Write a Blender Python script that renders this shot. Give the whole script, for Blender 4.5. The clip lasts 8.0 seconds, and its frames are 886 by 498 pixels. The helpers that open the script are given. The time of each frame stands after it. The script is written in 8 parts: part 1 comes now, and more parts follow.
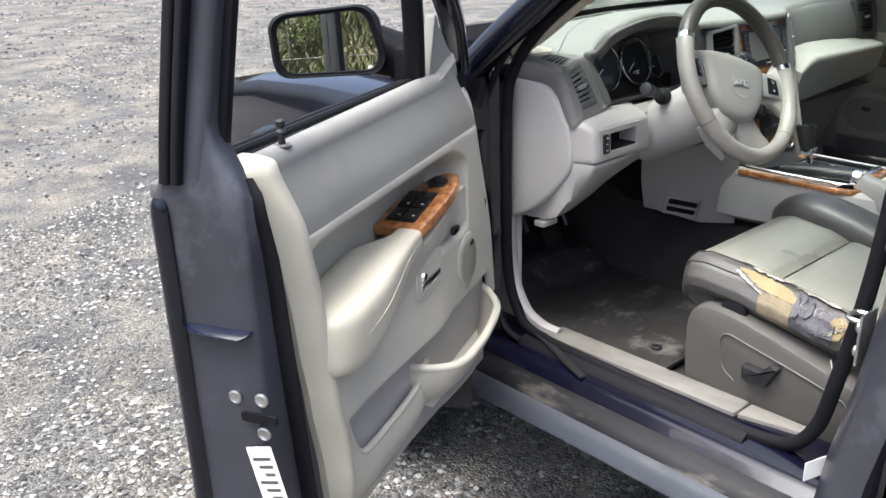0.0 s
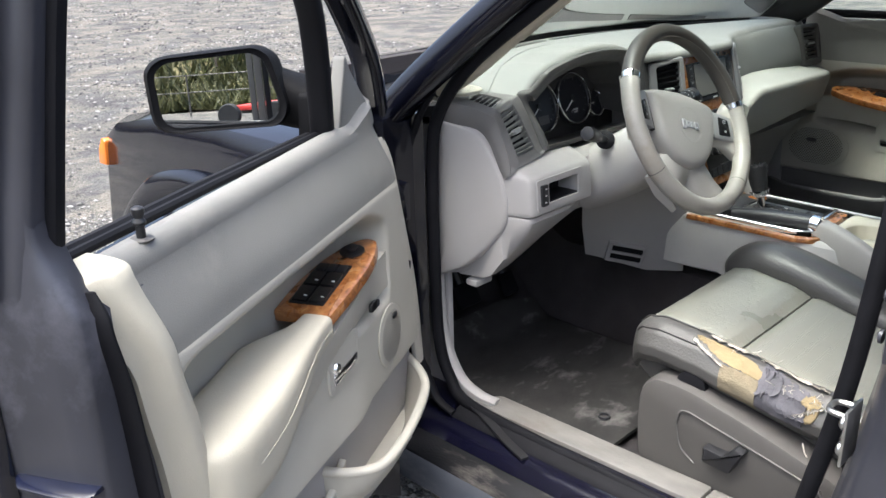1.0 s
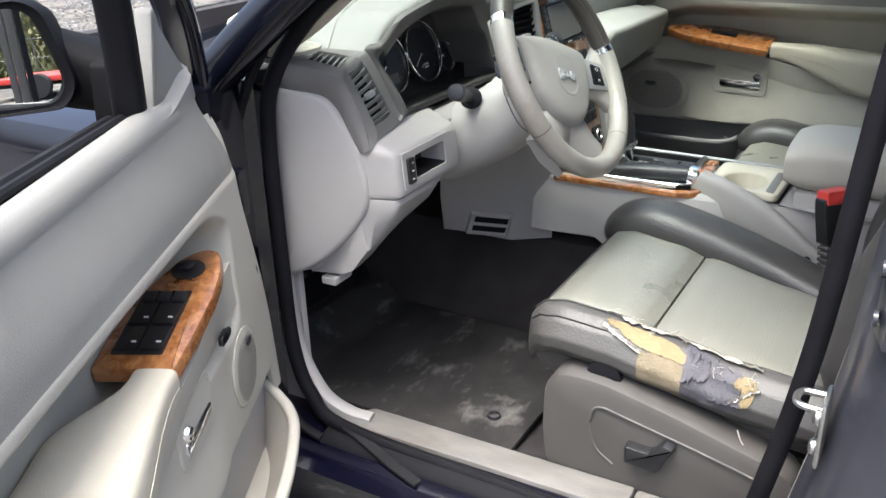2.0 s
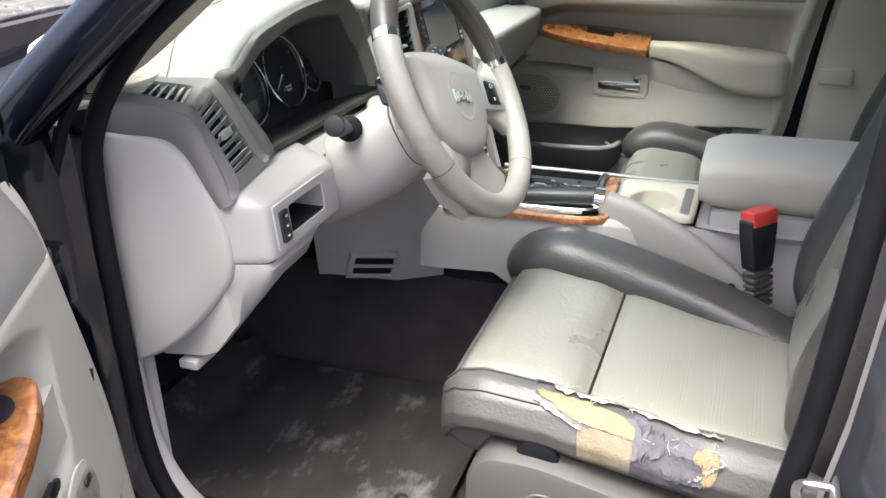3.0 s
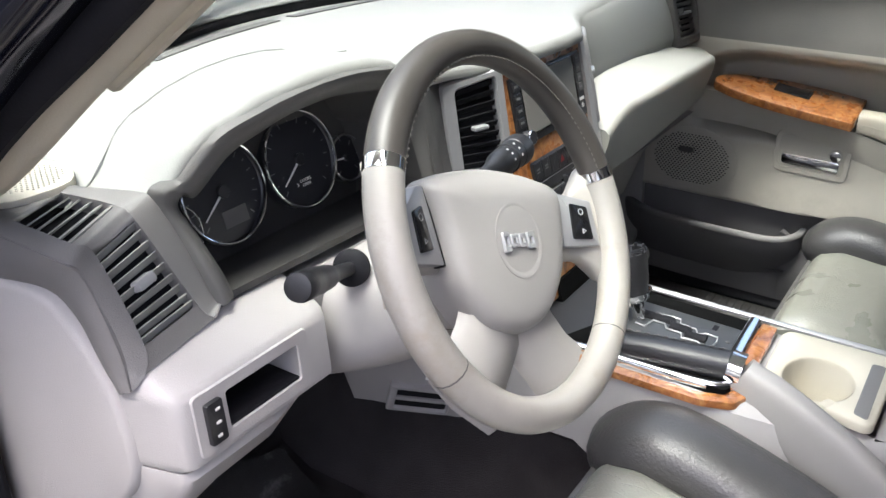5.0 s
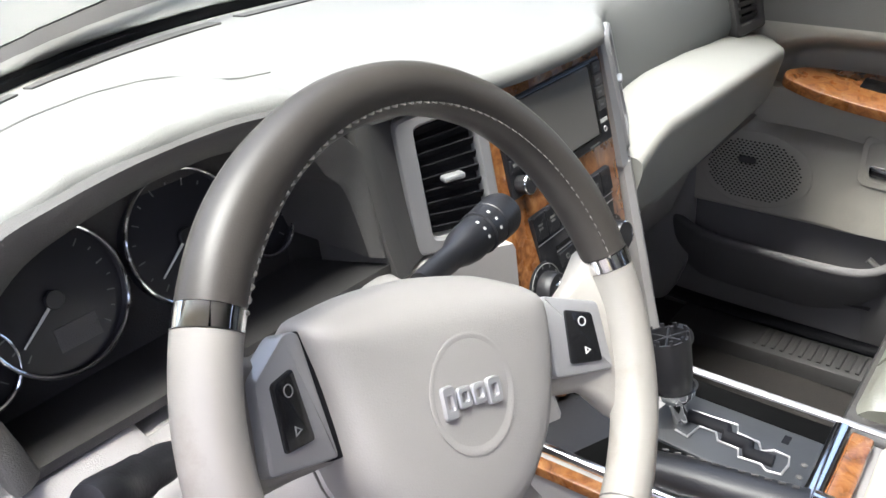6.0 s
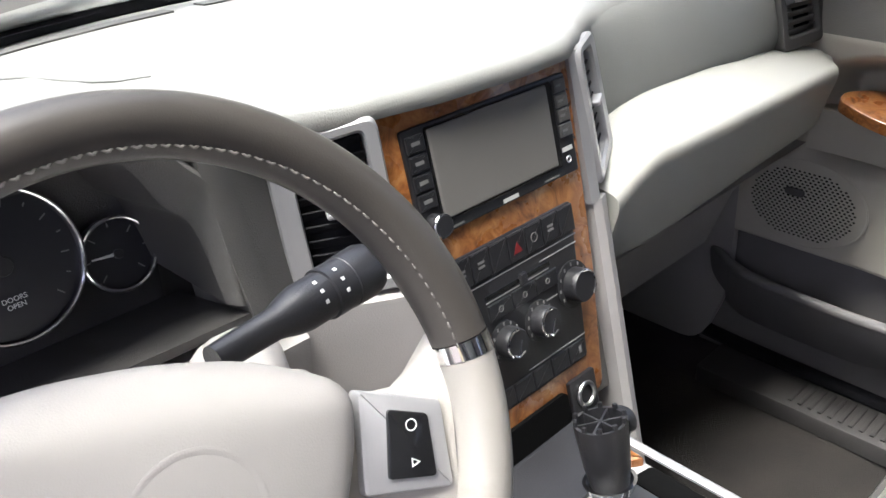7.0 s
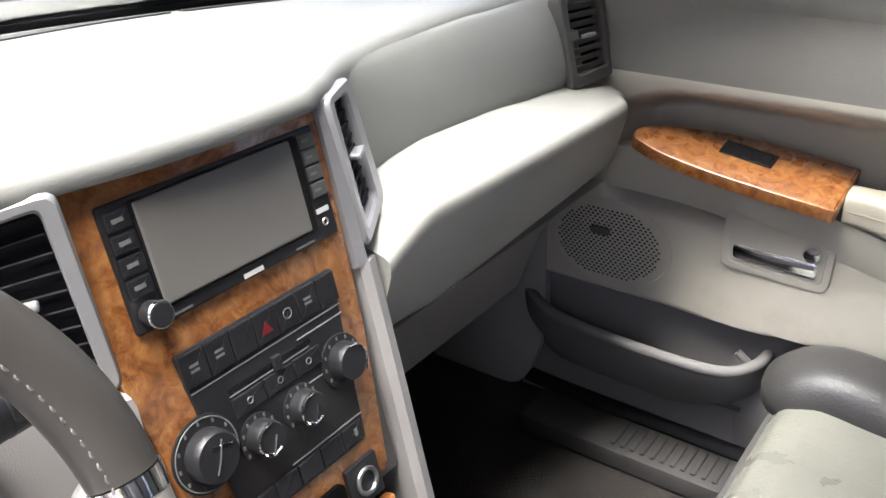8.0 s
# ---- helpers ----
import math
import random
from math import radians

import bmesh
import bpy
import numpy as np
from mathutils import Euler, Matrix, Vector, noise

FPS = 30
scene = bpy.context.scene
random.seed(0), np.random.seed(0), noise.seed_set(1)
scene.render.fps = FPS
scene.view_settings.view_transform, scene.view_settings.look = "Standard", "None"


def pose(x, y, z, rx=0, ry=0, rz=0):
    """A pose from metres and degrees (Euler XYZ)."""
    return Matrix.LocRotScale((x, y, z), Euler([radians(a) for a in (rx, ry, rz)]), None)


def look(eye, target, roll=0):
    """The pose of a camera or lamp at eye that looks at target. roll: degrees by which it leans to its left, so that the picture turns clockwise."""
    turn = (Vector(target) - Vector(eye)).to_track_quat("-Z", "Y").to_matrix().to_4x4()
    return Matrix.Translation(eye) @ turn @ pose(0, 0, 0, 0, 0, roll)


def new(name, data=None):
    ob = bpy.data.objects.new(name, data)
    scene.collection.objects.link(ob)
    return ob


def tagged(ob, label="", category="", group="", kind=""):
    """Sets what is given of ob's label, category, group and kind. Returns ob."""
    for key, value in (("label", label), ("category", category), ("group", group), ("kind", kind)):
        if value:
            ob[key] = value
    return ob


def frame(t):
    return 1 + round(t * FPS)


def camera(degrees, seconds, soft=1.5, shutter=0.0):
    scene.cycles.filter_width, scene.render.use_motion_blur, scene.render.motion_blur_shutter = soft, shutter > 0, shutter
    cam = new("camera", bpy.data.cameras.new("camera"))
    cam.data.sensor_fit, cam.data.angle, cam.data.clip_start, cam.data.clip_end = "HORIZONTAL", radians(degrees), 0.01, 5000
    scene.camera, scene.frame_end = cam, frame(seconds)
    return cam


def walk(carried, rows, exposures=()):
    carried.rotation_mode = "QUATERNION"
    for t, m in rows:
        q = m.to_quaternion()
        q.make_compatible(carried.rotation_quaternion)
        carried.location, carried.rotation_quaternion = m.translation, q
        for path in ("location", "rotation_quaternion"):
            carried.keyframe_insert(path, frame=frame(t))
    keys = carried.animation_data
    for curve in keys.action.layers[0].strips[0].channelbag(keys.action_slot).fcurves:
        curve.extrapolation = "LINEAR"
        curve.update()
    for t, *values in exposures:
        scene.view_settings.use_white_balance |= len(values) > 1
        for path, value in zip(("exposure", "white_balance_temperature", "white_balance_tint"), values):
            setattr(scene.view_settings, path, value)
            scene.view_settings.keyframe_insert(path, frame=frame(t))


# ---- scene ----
cam = camera(53.5, 8.0)
PATH = [
    (0, (-2.134, -1.225, 1.469), (-0.916, 0.188, 0.747), -1.9),
    (0.2, (-2.114, -1.158, 1.47), (-0.893, 0.266, 0.777), -1.8),
    (0.5, (-2.059, -1.119, 1.494), (-0.835, 0.311, 0.82), -2.2),
    (0.7, (-2.01, -1.065, 1.499), (-0.736, 0.317, 0.814), -1.1),
    (1, (-1.942, -1.056, 1.487), (-0.612, 0.261, 0.783), -1.5),
    (1.2, (-1.897, -1.004, 1.467), (-0.504, 0.233, 0.737), -0.8),
    (1.5, (-1.846, -0.948, 1.449), (-0.393, 0.193, 0.683), -1.4),
    (1.7, (-1.821, -0.862, 1.438), (-0.309, 0.186, 0.654), -1.2),
    (2, (-1.78, -0.785, 1.432), (-0.207, 0.152, 0.628), -1.8),
    (2.2, (-1.746, -0.74, 1.421), (-0.132, 0.115, 0.605), -1.8),
    (3.3, (-1.496, -0.585, 1.418), (0.228, 0.015, 0.599), -1.2),
    (3.5, (-1.452, -0.572, 1.429), (0.275, 0.029, 0.618), -0.7),
    (4, (-1.339, -0.548, 1.455), (0.39, 0.072, 0.663), -0.5),
    (4.5, (-1.235, -0.57, 1.468), (0.404, 0.253, 0.669), -0.3),
    (4.7, (-1.171, -0.583, 1.463), (0.404, 0.326, 0.63), 0.3),
    (5.8, (-0.813, -0.494, 1.433), (0.6, 0.597, 0.532), -2.3),
    (6, (-0.748, -0.47, 1.423), (0.652, 0.616, 0.497), -2.6),
    (6.2, (-0.69, -0.465, 1.42), (0.658, 0.66, 0.464), -2.6),
    (6.5, (-0.617, -0.473, 1.412), (0.68, 0.722, 0.468), -2.7),
    (6.7, (-0.573, -0.498, 1.416), (0.685, 0.739, 0.475), -2.8),
    (7, (-0.523, -0.514, 1.403), (0.704, 0.747, 0.453), -2.0),
    (7.2, (-0.499, -0.521, 1.405), (0.702, 0.743, 0.432), -1.6),
    (7.5, (-0.461, -0.531, 1.386), (0.799, 0.727, 0.476), -1.5),
    (7.7, (-0.43, -0.528, 1.384), (0.931, 0.673, 0.538), -1.4),
    (7.8, (-0.419, -0.528, 1.388), (0.982, 0.623, 0.536), -1.2),
    (8, (-0.39, -0.52, 1.386), (1.066, 0.524, 0.497), -0.9),
]
EXPOSURES = [(0.0, 1.86, 5970, 5), (0.8, 1.84, 5970, 5), (2.0, 2.0, 5970, 6), (3.4, 2.34, 6120, 10), (4.6, 2.36, 6030, 12), (6.0, 2.36, 5990, 15), (8.0, 2.72, 6120, 18)]
walk(cam, [(t, look(eye, target, roll)) for t, eye, target, roll in PATH], EXPOSURES)

# ---- world, sun ----
world = bpy.data.worlds.new("sky")
scene.world = world
world.use_nodes = True
wn = world.node_tree.nodes
sky = wn.new("ShaderNodeTexSky")
sky.sky_type = "NISHITA"
sky.sun_disc = False
SUN_EL, SUN_AZ = 73.0, -86.0     # degrees above the horizon, and from straight ahead towards the car's right
sky.sun_elevation = radians(SUN_EL)
sky.sun_rotation = radians(SUN_AZ)
sky.air_density, sky.dust_density, sky.ozone_density = 0.75, 9.0, 0.8
wn["Background"].inputs["Strength"].default_value = 0.15
world.node_tree.links.new(sky.outputs["Color"], wn["Background"].inputs["Color"])
sun = new("sun", bpy.data.lights.new("sun", "SUN"))
sun.data.energy, sun.data.angle, sun.data.color = 0.9, radians(40.0), (1.0, 0.98, 0.95)
_e, _a = radians(SUN_EL), radians(SUN_AZ)
sun.matrix_world = look((0, 0, 0), (-math.sin(_a) * math.cos(_e), -math.cos(_a) * math.cos(_e), -math.sin(_e)))
sun.location = (-4.0, 0.3, 9.0)

# ---- materials ----
def mat(name, color, rough=0.5, metal=0.0, vary=0.12, scale=8.0, bump=0.1, grain=400.0, coat=0.0, stain=None,
        amount=0.35, spec=0.5, stretch=(1, 1, 1)):
    """A surface with variation at two scales: soft mottling and fine grain with relief; stain: a second colour in patches."""
    m = bpy.data.materials.new(name)
    m.use_nodes = True
    n, l = m.node_tree.nodes, m.node_tree.links
    b = n["Principled BSDF"]
    b.inputs["Metallic"].default_value = metal
    b.inputs["Coat Weight"].default_value = coat
    b.inputs["Coat Roughness"].default_value = 0.04
    b.inputs["Specular IOR Level"].default_value = spec
    tc, mp = n.new("ShaderNodeTexCoord"), n.new("ShaderNodeMapping")
    mp.inputs["Scale"].default_value = stretch
    l.new(tc.outputs["Object"], mp.inputs["Vector"])
    big, fine = n.new("ShaderNodeTexNoise"), n.new("ShaderNodeTexNoise")
    big.inputs["Scale"].default_value, big.inputs["Detail"].default_value = scale, 5
    fine.inputs["Scale"].default_value, fine.inputs["Detail"].default_value = grain, 3
    for t in (big, fine):
        l.new(mp.outputs["Vector"], t.inputs["Vector"])
    ramp = n.new("ShaderNodeMapRange")
    ramp.inputs["From Min"].default_value, ramp.inputs["From Max"].default_value = 0.3, 0.7
    ramp.inputs["To Min"].default_value, ramp.inputs["To Max"].default_value = 1 - vary, 1 + vary
    l.new(big.outputs["Fac"], ramp.inputs["Value"])
    mul = n.new("ShaderNodeVectorMath")
    mul.operation = "SCALE"
    mul.inputs[0].default_value = color
    l.new(ramp.outputs["Result"], mul.inputs["Scale"])
    last = mul.outputs["Vector"]
    if stain:
        spots = n.new("ShaderNodeTexNoise")
        spots.inputs["Scale"].default_value, spots.inputs["Detail"].default_value = scale * 0.6 + 1.3, 9
        spots.inputs["Roughness"].default_value = 0.68
        l.new(mp.outputs["Vector"], spots.inputs["Vector"])
        r2 = n.new("ShaderNodeMapRange")
        r2.inputs["From Min"].default_value, r2.inputs["From Max"].default_value = 0.66 - amount * 0.4, 0.82 - amount * 0.3
        r2.inputs["To Max"].default_value = 0.9
        l.new(spots.outputs["Fac"], r2.inputs["Value"])
        mix = n.new("ShaderNodeMix")
        mix.data_type = "RGBA"
        l.new(r2.outputs["Result"], mix.inputs["Factor"])
        l.new(last, mix.inputs["A"])
        mix.inputs["B"].default_value = (*stain, 1)
        last = mix.outputs["Result"]
    l.new(last, b.inputs["Base Color"])
    r3 = n.new("ShaderNodeMapRange")
    r3.inputs["To Min"].default_value, r3.inputs["To Max"].default_value = max(0.02, rough - 0.09), min(1, rough + 0.09)
    l.new(big.outputs["Fac"], r3.inputs["Value"])
    l.new(r3.outputs["Result"], b.inputs["Roughness"])
    if bump:
        bp = n.new("ShaderNodeBump")
        bp.inputs["Strength"].default_value, bp.inputs["Distance"].default_value = bump, 0.002
        l.new(fine.outputs["Fac"], bp.inputs["Height"])
        l.new(bp.outputs["Normal"], b.inputs["Normal"])
    return m


def wood_material():
    """Glossy burl veneer: warped noise bands in orange-brown with dark eyes under clear lacquer."""
    m = mat("burl_wood", (0.40, 0.17, 0.05), 0.28, vary=0.2, scale=30, bump=0.0, coat=0.7)
    n, l = m.node_tree.nodes, m.node_tree.links
    tc = n.new("ShaderNodeTexCoord")
    warp = n.new("ShaderNodeTexNoise")
    warp.inputs["Scale"].default_value, warp.inputs["Detail"].default_value, warp.inputs["Distortion"].default_value = 34, 7, 2.2
    warp.inputs["Roughness"].default_value = 0.62
    l.new(tc.outputs["Object"], warp.inputs["Vector"])
    ramp = n.new("ShaderNodeValToRGB")
    e = ramp.color_ramp.elements
    e[0].position, e[0].color = 0.28, (0.075, 0.024, 0.008, 1)
    e[1].position, e[1].color = 0.74, (0.48, 0.225, 0.075, 1)
    mid = e.new(0.47)
    mid.color = (0.27, 0.100, 0.028, 1)
    l.new(warp.outputs["Fac"], ramp.inputs["Fac"])
    l.new(ramp.outputs["Color"], n["Principled BSDF"].inputs["Base Color"])
    return m


def glass_material(name, tint, rough=0.0):
    m = bpy.data.materials.new(name)
    m.use_nodes = True
    n, l = m.node_tree.nodes, m.node_tree.links
    n.remove(n["Principled BSDF"])
    clear, gloss, mix, fres = n.new("ShaderNodeBsdfTransparent"), n.new("ShaderNodeBsdfGlossy"), n.new("ShaderNodeMixShader"), n.new("ShaderNodeFresnel")
    clear.inputs["Color"].default_value = (*tint, 1)
    gloss.inputs["Roughness"].default_value = rough + 0.01
    fres.inputs["IOR"].default_value = 1.45
    l.new(fres.outputs["Fac"], mix.inputs["Fac"])
    l.new(clear.outputs["BSDF"], mix.inputs[1])
    l.new(gloss.outputs["BSDF"], mix.inputs[2])
    l.new(mix.outputs["Shader"], n["Material Output"].inputs["Surface"])
    return m


def ground_material():
    m = mat("gravel_ground", (0.086, 0.085, 0.084), 0.95, vary=0.35, scale=1.4, bump=0.9, grain=55, stain=(0.225, 0.203, 0.166), amount=0.60)
    n, l = m.node_tree.nodes, m.node_tree.links
    tc, vor = n.new("ShaderNodeTexCoord"), n.new("ShaderNodeTexVoronoi")
    vor.inputs["Scale"].default_value, vor.inputs["Randomness"].default_value = 120, 1.0
    l.new(tc.outputs["Object"], vor.inputs["Vector"])
    base = n["Principled BSDF"].inputs["Base Color"]
    old = base.links[0].from_socket
    mix, hsv = n.new("ShaderNodeMix"), n.new("ShaderNodeSeparateColor")
    l.new(vor.outputs["Color"], hsv.inputs["Color"])
    mr = n.new("ShaderNodeMapRange")
    mr.inputs["To Min"].default_value, mr.inputs["To Max"].default_value = 0.55, 1.5
    l.new(hsv.outputs["Red"], mr.inputs["Value"])
    mix.data_type, mix.blend_type = "RGBA", "MULTIPLY"
    mix.inputs["Factor"].default_value = 1.0
    l.new(old, mix.inputs["A"])
    l.new(mr.outputs["Result"], mix.inputs["B"])
    l.new(mix.outputs["Result"], base)
    bp = n.new("ShaderNodeBump")
    bp.inputs["Strength"].default_value, bp.inputs["Distance"].default_value = 1.0, 0.014
    bp.invert = True
    l.new(vor.outputs["Distance"], bp.inputs["Height"])
    l.new(bp.outputs["Normal"], n["Principled BSDF"].inputs["Normal"])
    return m


def stone_material():
    m = mat("gravel_stone", (0.36, 0.35, 0.34), 0.85, vary=0.1, scale=30, bump=0.3, grain=200)
    n, l = m.node_tree.nodes, m.node_tree.links
    geo, ramp = n.new("ShaderNodeNewGeometry"), n.new("ShaderNodeValToRGB")
    e = ramp.color_ramp.elements
    e[0].color, e[1].color = (0.030, 0.031, 0.034, 1), (0.36, 0.35, 0.33, 1)
    warm = e.new(0.55)
    warm.color = (0.115, 0.111, 0.106, 1)
    l.new(geo.outputs["Random Per Island"], ramp.inputs["Fac"])
    l.new(ramp.outputs["Color"], n["Principled BSDF"].inputs["Base Color"])
    return m


def leaf_material(name, dark, light):
    m = mat(name, dark, 0.6, bump=0)
    n, l = m.node_tree.nodes, m.node_tree.links
    geo, ramp = n.new("ShaderNodeNewGeometry"), n.new("ShaderNodeValToRGB")
    e = ramp.color_ramp.elements
    e[0].color, e[1].color = (*dark, 1), (*light, 1)
    l.new(geo.outputs["Random Per Island"], ramp.inputs["Fac"])
    l.new(ramp.outputs["Color"], n["Principled BSDF"].inputs["Base Color"])
    return m


def creased(m, scale, strength, stretch):
    """Adds a net of fine cracks to a leather's relief and colour."""
    n, l = m.node_tree.nodes, m.node_tree.links
    tc, mp, warp, vor = n.new("ShaderNodeTexCoord"), n.new("ShaderNodeMapping"), n.new("ShaderNodeTexNoise"), n.new("ShaderNodeTexVoronoi")
    mp.inputs["Scale"].default_value = stretch
    l.new(tc.outputs["Object"], mp.inputs["Vector"])
    warp.inputs["Scale"].default_value, warp.inputs["Detail"].default_value = 6, 4
    l.new(mp.outputs["Vector"], warp.inputs["Vector"])
    add = n.new("ShaderNodeVectorMath")
    add.operation = "MULTIPLY_ADD"
    l.new(warp.outputs["Color"], add.inputs[0])
    add.inputs[1].default_value = (0.16, 0.16, 0.16)
    l.new(mp.outputs["Vector"], add.inputs[2])
    vor.feature = "DISTANCE_TO_EDGE"
    vor.inputs["Scale"].default_value = scale
    l.new(add.outputs["Vector"], vor.inputs["Vector"])
    mr = n.new("ShaderNodeMapRange")
    mr.inputs["From Max"].default_value = 0.05
    l.new(vor.outputs["Distance"], mr.inputs["Value"])
    mask = n.new("ShaderNodeTexNoise")
    mask.inputs["Scale"].default_value = 4.5
    l.new(tc.outputs["Object"], mask.inputs["Vector"])
    mk = n.new("ShaderNodeMapRange")
    mk.inputs["From Min"].default_value, mk.inputs["From Max"].default_value = 0.48, 0.62
    l.new(mask.outputs["Fac"], mk.inputs["Value"])
    inv = n.new("ShaderNodeMath")
    inv.operation = "SUBTRACT"
    inv.inputs[0].default_value = 1.0
    l.new(mr.outputs["Result"], inv.inputs[1])
    dep = n.new("ShaderNodeMath")
    dep.operation = "MULTIPLY"
    l.new(inv.outputs["Value"], dep.inputs[0])
    l.new(mk.outputs["Result"], dep.inputs[1])
    b = n["Principled BSDF"]
    old = b.inputs["Normal"].links[0].from_node
    bp = n.new("ShaderNodeBump")
    bp.invert = True
    bp.inputs["Strength"].default_value, bp.inputs["Distance"].default_value = strength, 0.0015
    l.new(dep.outputs["Value"], bp.inputs["Height"])
    l.new(old.outputs["Normal"], bp.inputs["Normal"])
    l.new(bp.outputs["Normal"], b.inputs["Normal"])
    return m


M_GROUND, M_STONE, M_WOOD = ground_material(), stone_material(), wood_material()
M_NAVY = mat("navy_paint", (0.004, 0.0045, 0.009), 0.12, vary=0.15, scale=3, bump=0.0, coat=0.3, spec=0.4)
M_NAVY_DULL = mat("dusty_navy_paint", (0.034, 0.035, 0.044), 0.32, vary=0.2, scale=7, bump=0.02, coat=0.3, spec=0.4, stain=(0.095, 0.095, 0.115), amount=0.26)
M_BEAD = mat("wiped_blue_paint", (0.006, 0.008, 0.022), 0.2, vary=0.2, scale=30, bump=0.0, coat=0.6)
M_SILL = mat("dirty_sill_paint", (0.003, 0.003, 0.010), 0.18, vary=0.3, scale=16, bump=0.02, coat=0.25, spec=0.3, stain=(0.045, 0.042, 0.040), amount=0.12, stretch=(1, 0.22, 1))
M_RUBBER = mat("black_rubber", (0.008, 0.008, 0.010), 0.65, vary=0.2, scale=20, bump=0.15, grain=300, spec=0.15)
M_BLACK = mat("black_plastic", (0.016, 0.016, 0.018), 0.42, vary=0.15, scale=20, bump=0.12, grain=500)
M_MIRRORCAP = mat("charcoal_textured_plastic", (0.008, 0.008, 0.009), 0.6, vary=0.1, scale=10, bump=0.25, grain=600, spec=0.06)
# Near-black colour paints the shade of deep slots and bins onto flat plates.
M_HOLE_SHADE = mat("hole_shade", (0.004, 0.004, 0.004), 1.0, vary=0.1, scale=20, bump=0.1, grain=400, spec=0.05)
M_GLOSS = mat("gloss_black", (0.012, 0.012, 0.013), 0.16, vary=0.1, scale=10, bump=0.0)
M_SLATE = mat("slate_vinyl", (0.225, 0.226, 0.214), 0.62, vary=0.08, scale=5, bump=0.3, grain=700)
M_SLATE_DK = mat("dark_slate_plastic", (0.085, 0.082, 0.078), 0.6, vary=0.06, scale=8, bump=0.3, grain=800)
M_POD = mat("graphite_vinyl", (0.155, 0.150, 0.145), 0.58, vary=0.06, scale=8, bump=0.3, grain=800)
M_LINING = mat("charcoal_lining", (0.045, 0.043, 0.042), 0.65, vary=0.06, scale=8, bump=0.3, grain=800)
M_HEADLINER = mat("pale_headliner", (0.55, 0.54, 0.51), 0.95, vary=0.05, scale=8, bump=0.3, grain=600)
M_GREY = mat("light_grey_plastic", (0.345, 0.332, 0.322), 0.55, vary=0.05, scale=6, bump=0.25, grain=800, stain=(0.30, 0.285, 0.27), amount=0.05)
M_DOORGREY = mat("stone_grey_plastic", (0.47, 0.447, 0.385), 0.55, vary=0.07, scale=6, bump=0.25, grain=800, stain=(0.39, 0.36, 0.31), amount=0.10)
M_DOORTOP = mat("slate_door_vinyl", (0.205, 0.199, 0.184), 0.55, vary=0.10, scale=5, bump=0.3, grain=600, stain=(0.27, 0.256, 0.23), amount=0.17)
# Shaded copy of the door plastic, for the passenger's low bins and pockets.
M_DOOR_SHADED = mat("shaded_door_plastic", (0.165, 0.160, 0.158), 0.85, vary=0.06, scale=6, bump=0.25, grain=800)
M_CREAM = mat("cream_vinyl", (0.50, 0.465, 0.375), 0.62, vary=0.06, scale=7, bump=0.2, grain=500, stain=(0.38, 0.35, 0.29), amount=0.14)
M_ROLL = mat("soft_pale_vinyl", (0.315, 0.315, 0.284), 0.52, vary=0.05, scale=6, bump=0.2, grain=700)
M_SEAT = mat("pale_sage_leather", (0.215, 0.214, 0.182), 0.29, vary=0.12, scale=7, bump=0.3, grain=300)
creased(M_SEAT, 22, 0.25, (2.2, 0.8, 1.0))
# Shaded copy of the taupe leather, for inner bolsters and seat backs.
M_TAUPE_SHADED = mat("shaded_taupe_leather", (0.052, 0.050, 0.049), 0.38, vary=0.1, scale=8, bump=0.35, grain=260)
# The same leather lightened, for outer sides that catch more light.
M_TAUPE_LIT = mat("lit_taupe_leather", (0.080, 0.077, 0.073), 0.42, vary=0.12, scale=9, bump=0.35, grain=260)
M_SEATBASE = mat("taupe_plastic", (0.078, 0.073, 0.069), 0.5, vary=0.06, scale=8, bump=0.25, grain=800)
M_RIM_LIGHT = mat("worn_pale_leather", (0.285, 0.27, 0.245), 0.36, vary=0.1, scale=14, bump=0.06, grain=800, stain=(0.21, 0.185, 0.15), amount=0.30)
M_RIM_DARK = mat("dark_taupe_rim", (0.050, 0.045, 0.040), 0.40, vary=0.12, scale=14, bump=0.05, grain=900)
M_HUB = mat("warm_grey_vinyl", (0.285, 0.272, 0.26), 0.5, vary=0.06, scale=8, bump=0.12, grain=900)
M_STITCH = mat("grey_thread", (0.135, 0.126, 0.115), 0.8, vary=0.1, bump=0.0)
M_CHROME = mat("chrome", (0.85, 0.85, 0.86), 0.07, metal=1.0, vary=0.03, bump=0.0)
M_SILVER = mat("silver_paint", (0.34, 0.34, 0.345), 0.36, metal=0.35, vary=0.04, bump=0.03)
M_STEEL = mat("zinc_steel", (0.55, 0.55, 0.54), 0.35, metal=1.0, vary=0.15, scale=30, bump=0.1)
M_CARPET = mat("dirty_black_carpet", (0.032, 0.028, 0.029), 0.95, vary=0.35, scale=12, bump=1.0, grain=500)
M_FLOORMAT = mat("dusty_floor_mat", (0.024, 0.0225, 0.0215), 0.75, vary=0.5, scale=13, bump=0.9, grain=350, stain=(0.19, 0.18, 0.172), amount=0.30, stretch=(1.0, 1.6, 1.0))
M_FOAM = mat("yellow_foam", (0.27, 0.21, 0.115), 0.95, vary=0.2, scale=25, bump=0.8, grain=160)
M_CLOTH = mat("torn_backing_cloth", (0.225, 0.188, 0.125), 0.95, vary=0.2, scale=30, bump=0.6, grain=300)
M_FRAY = mat("torn_grey_leather", (0.085, 0.082, 0.094), 0.7, vary=0.3, scale=40, bump=0.6, grain=200)
M_TORN = mat("torn_leather_edge", (0.44, 0.41, 0.36), 0.8, vary=0.25, scale=60, bump=0.5, grain=250)
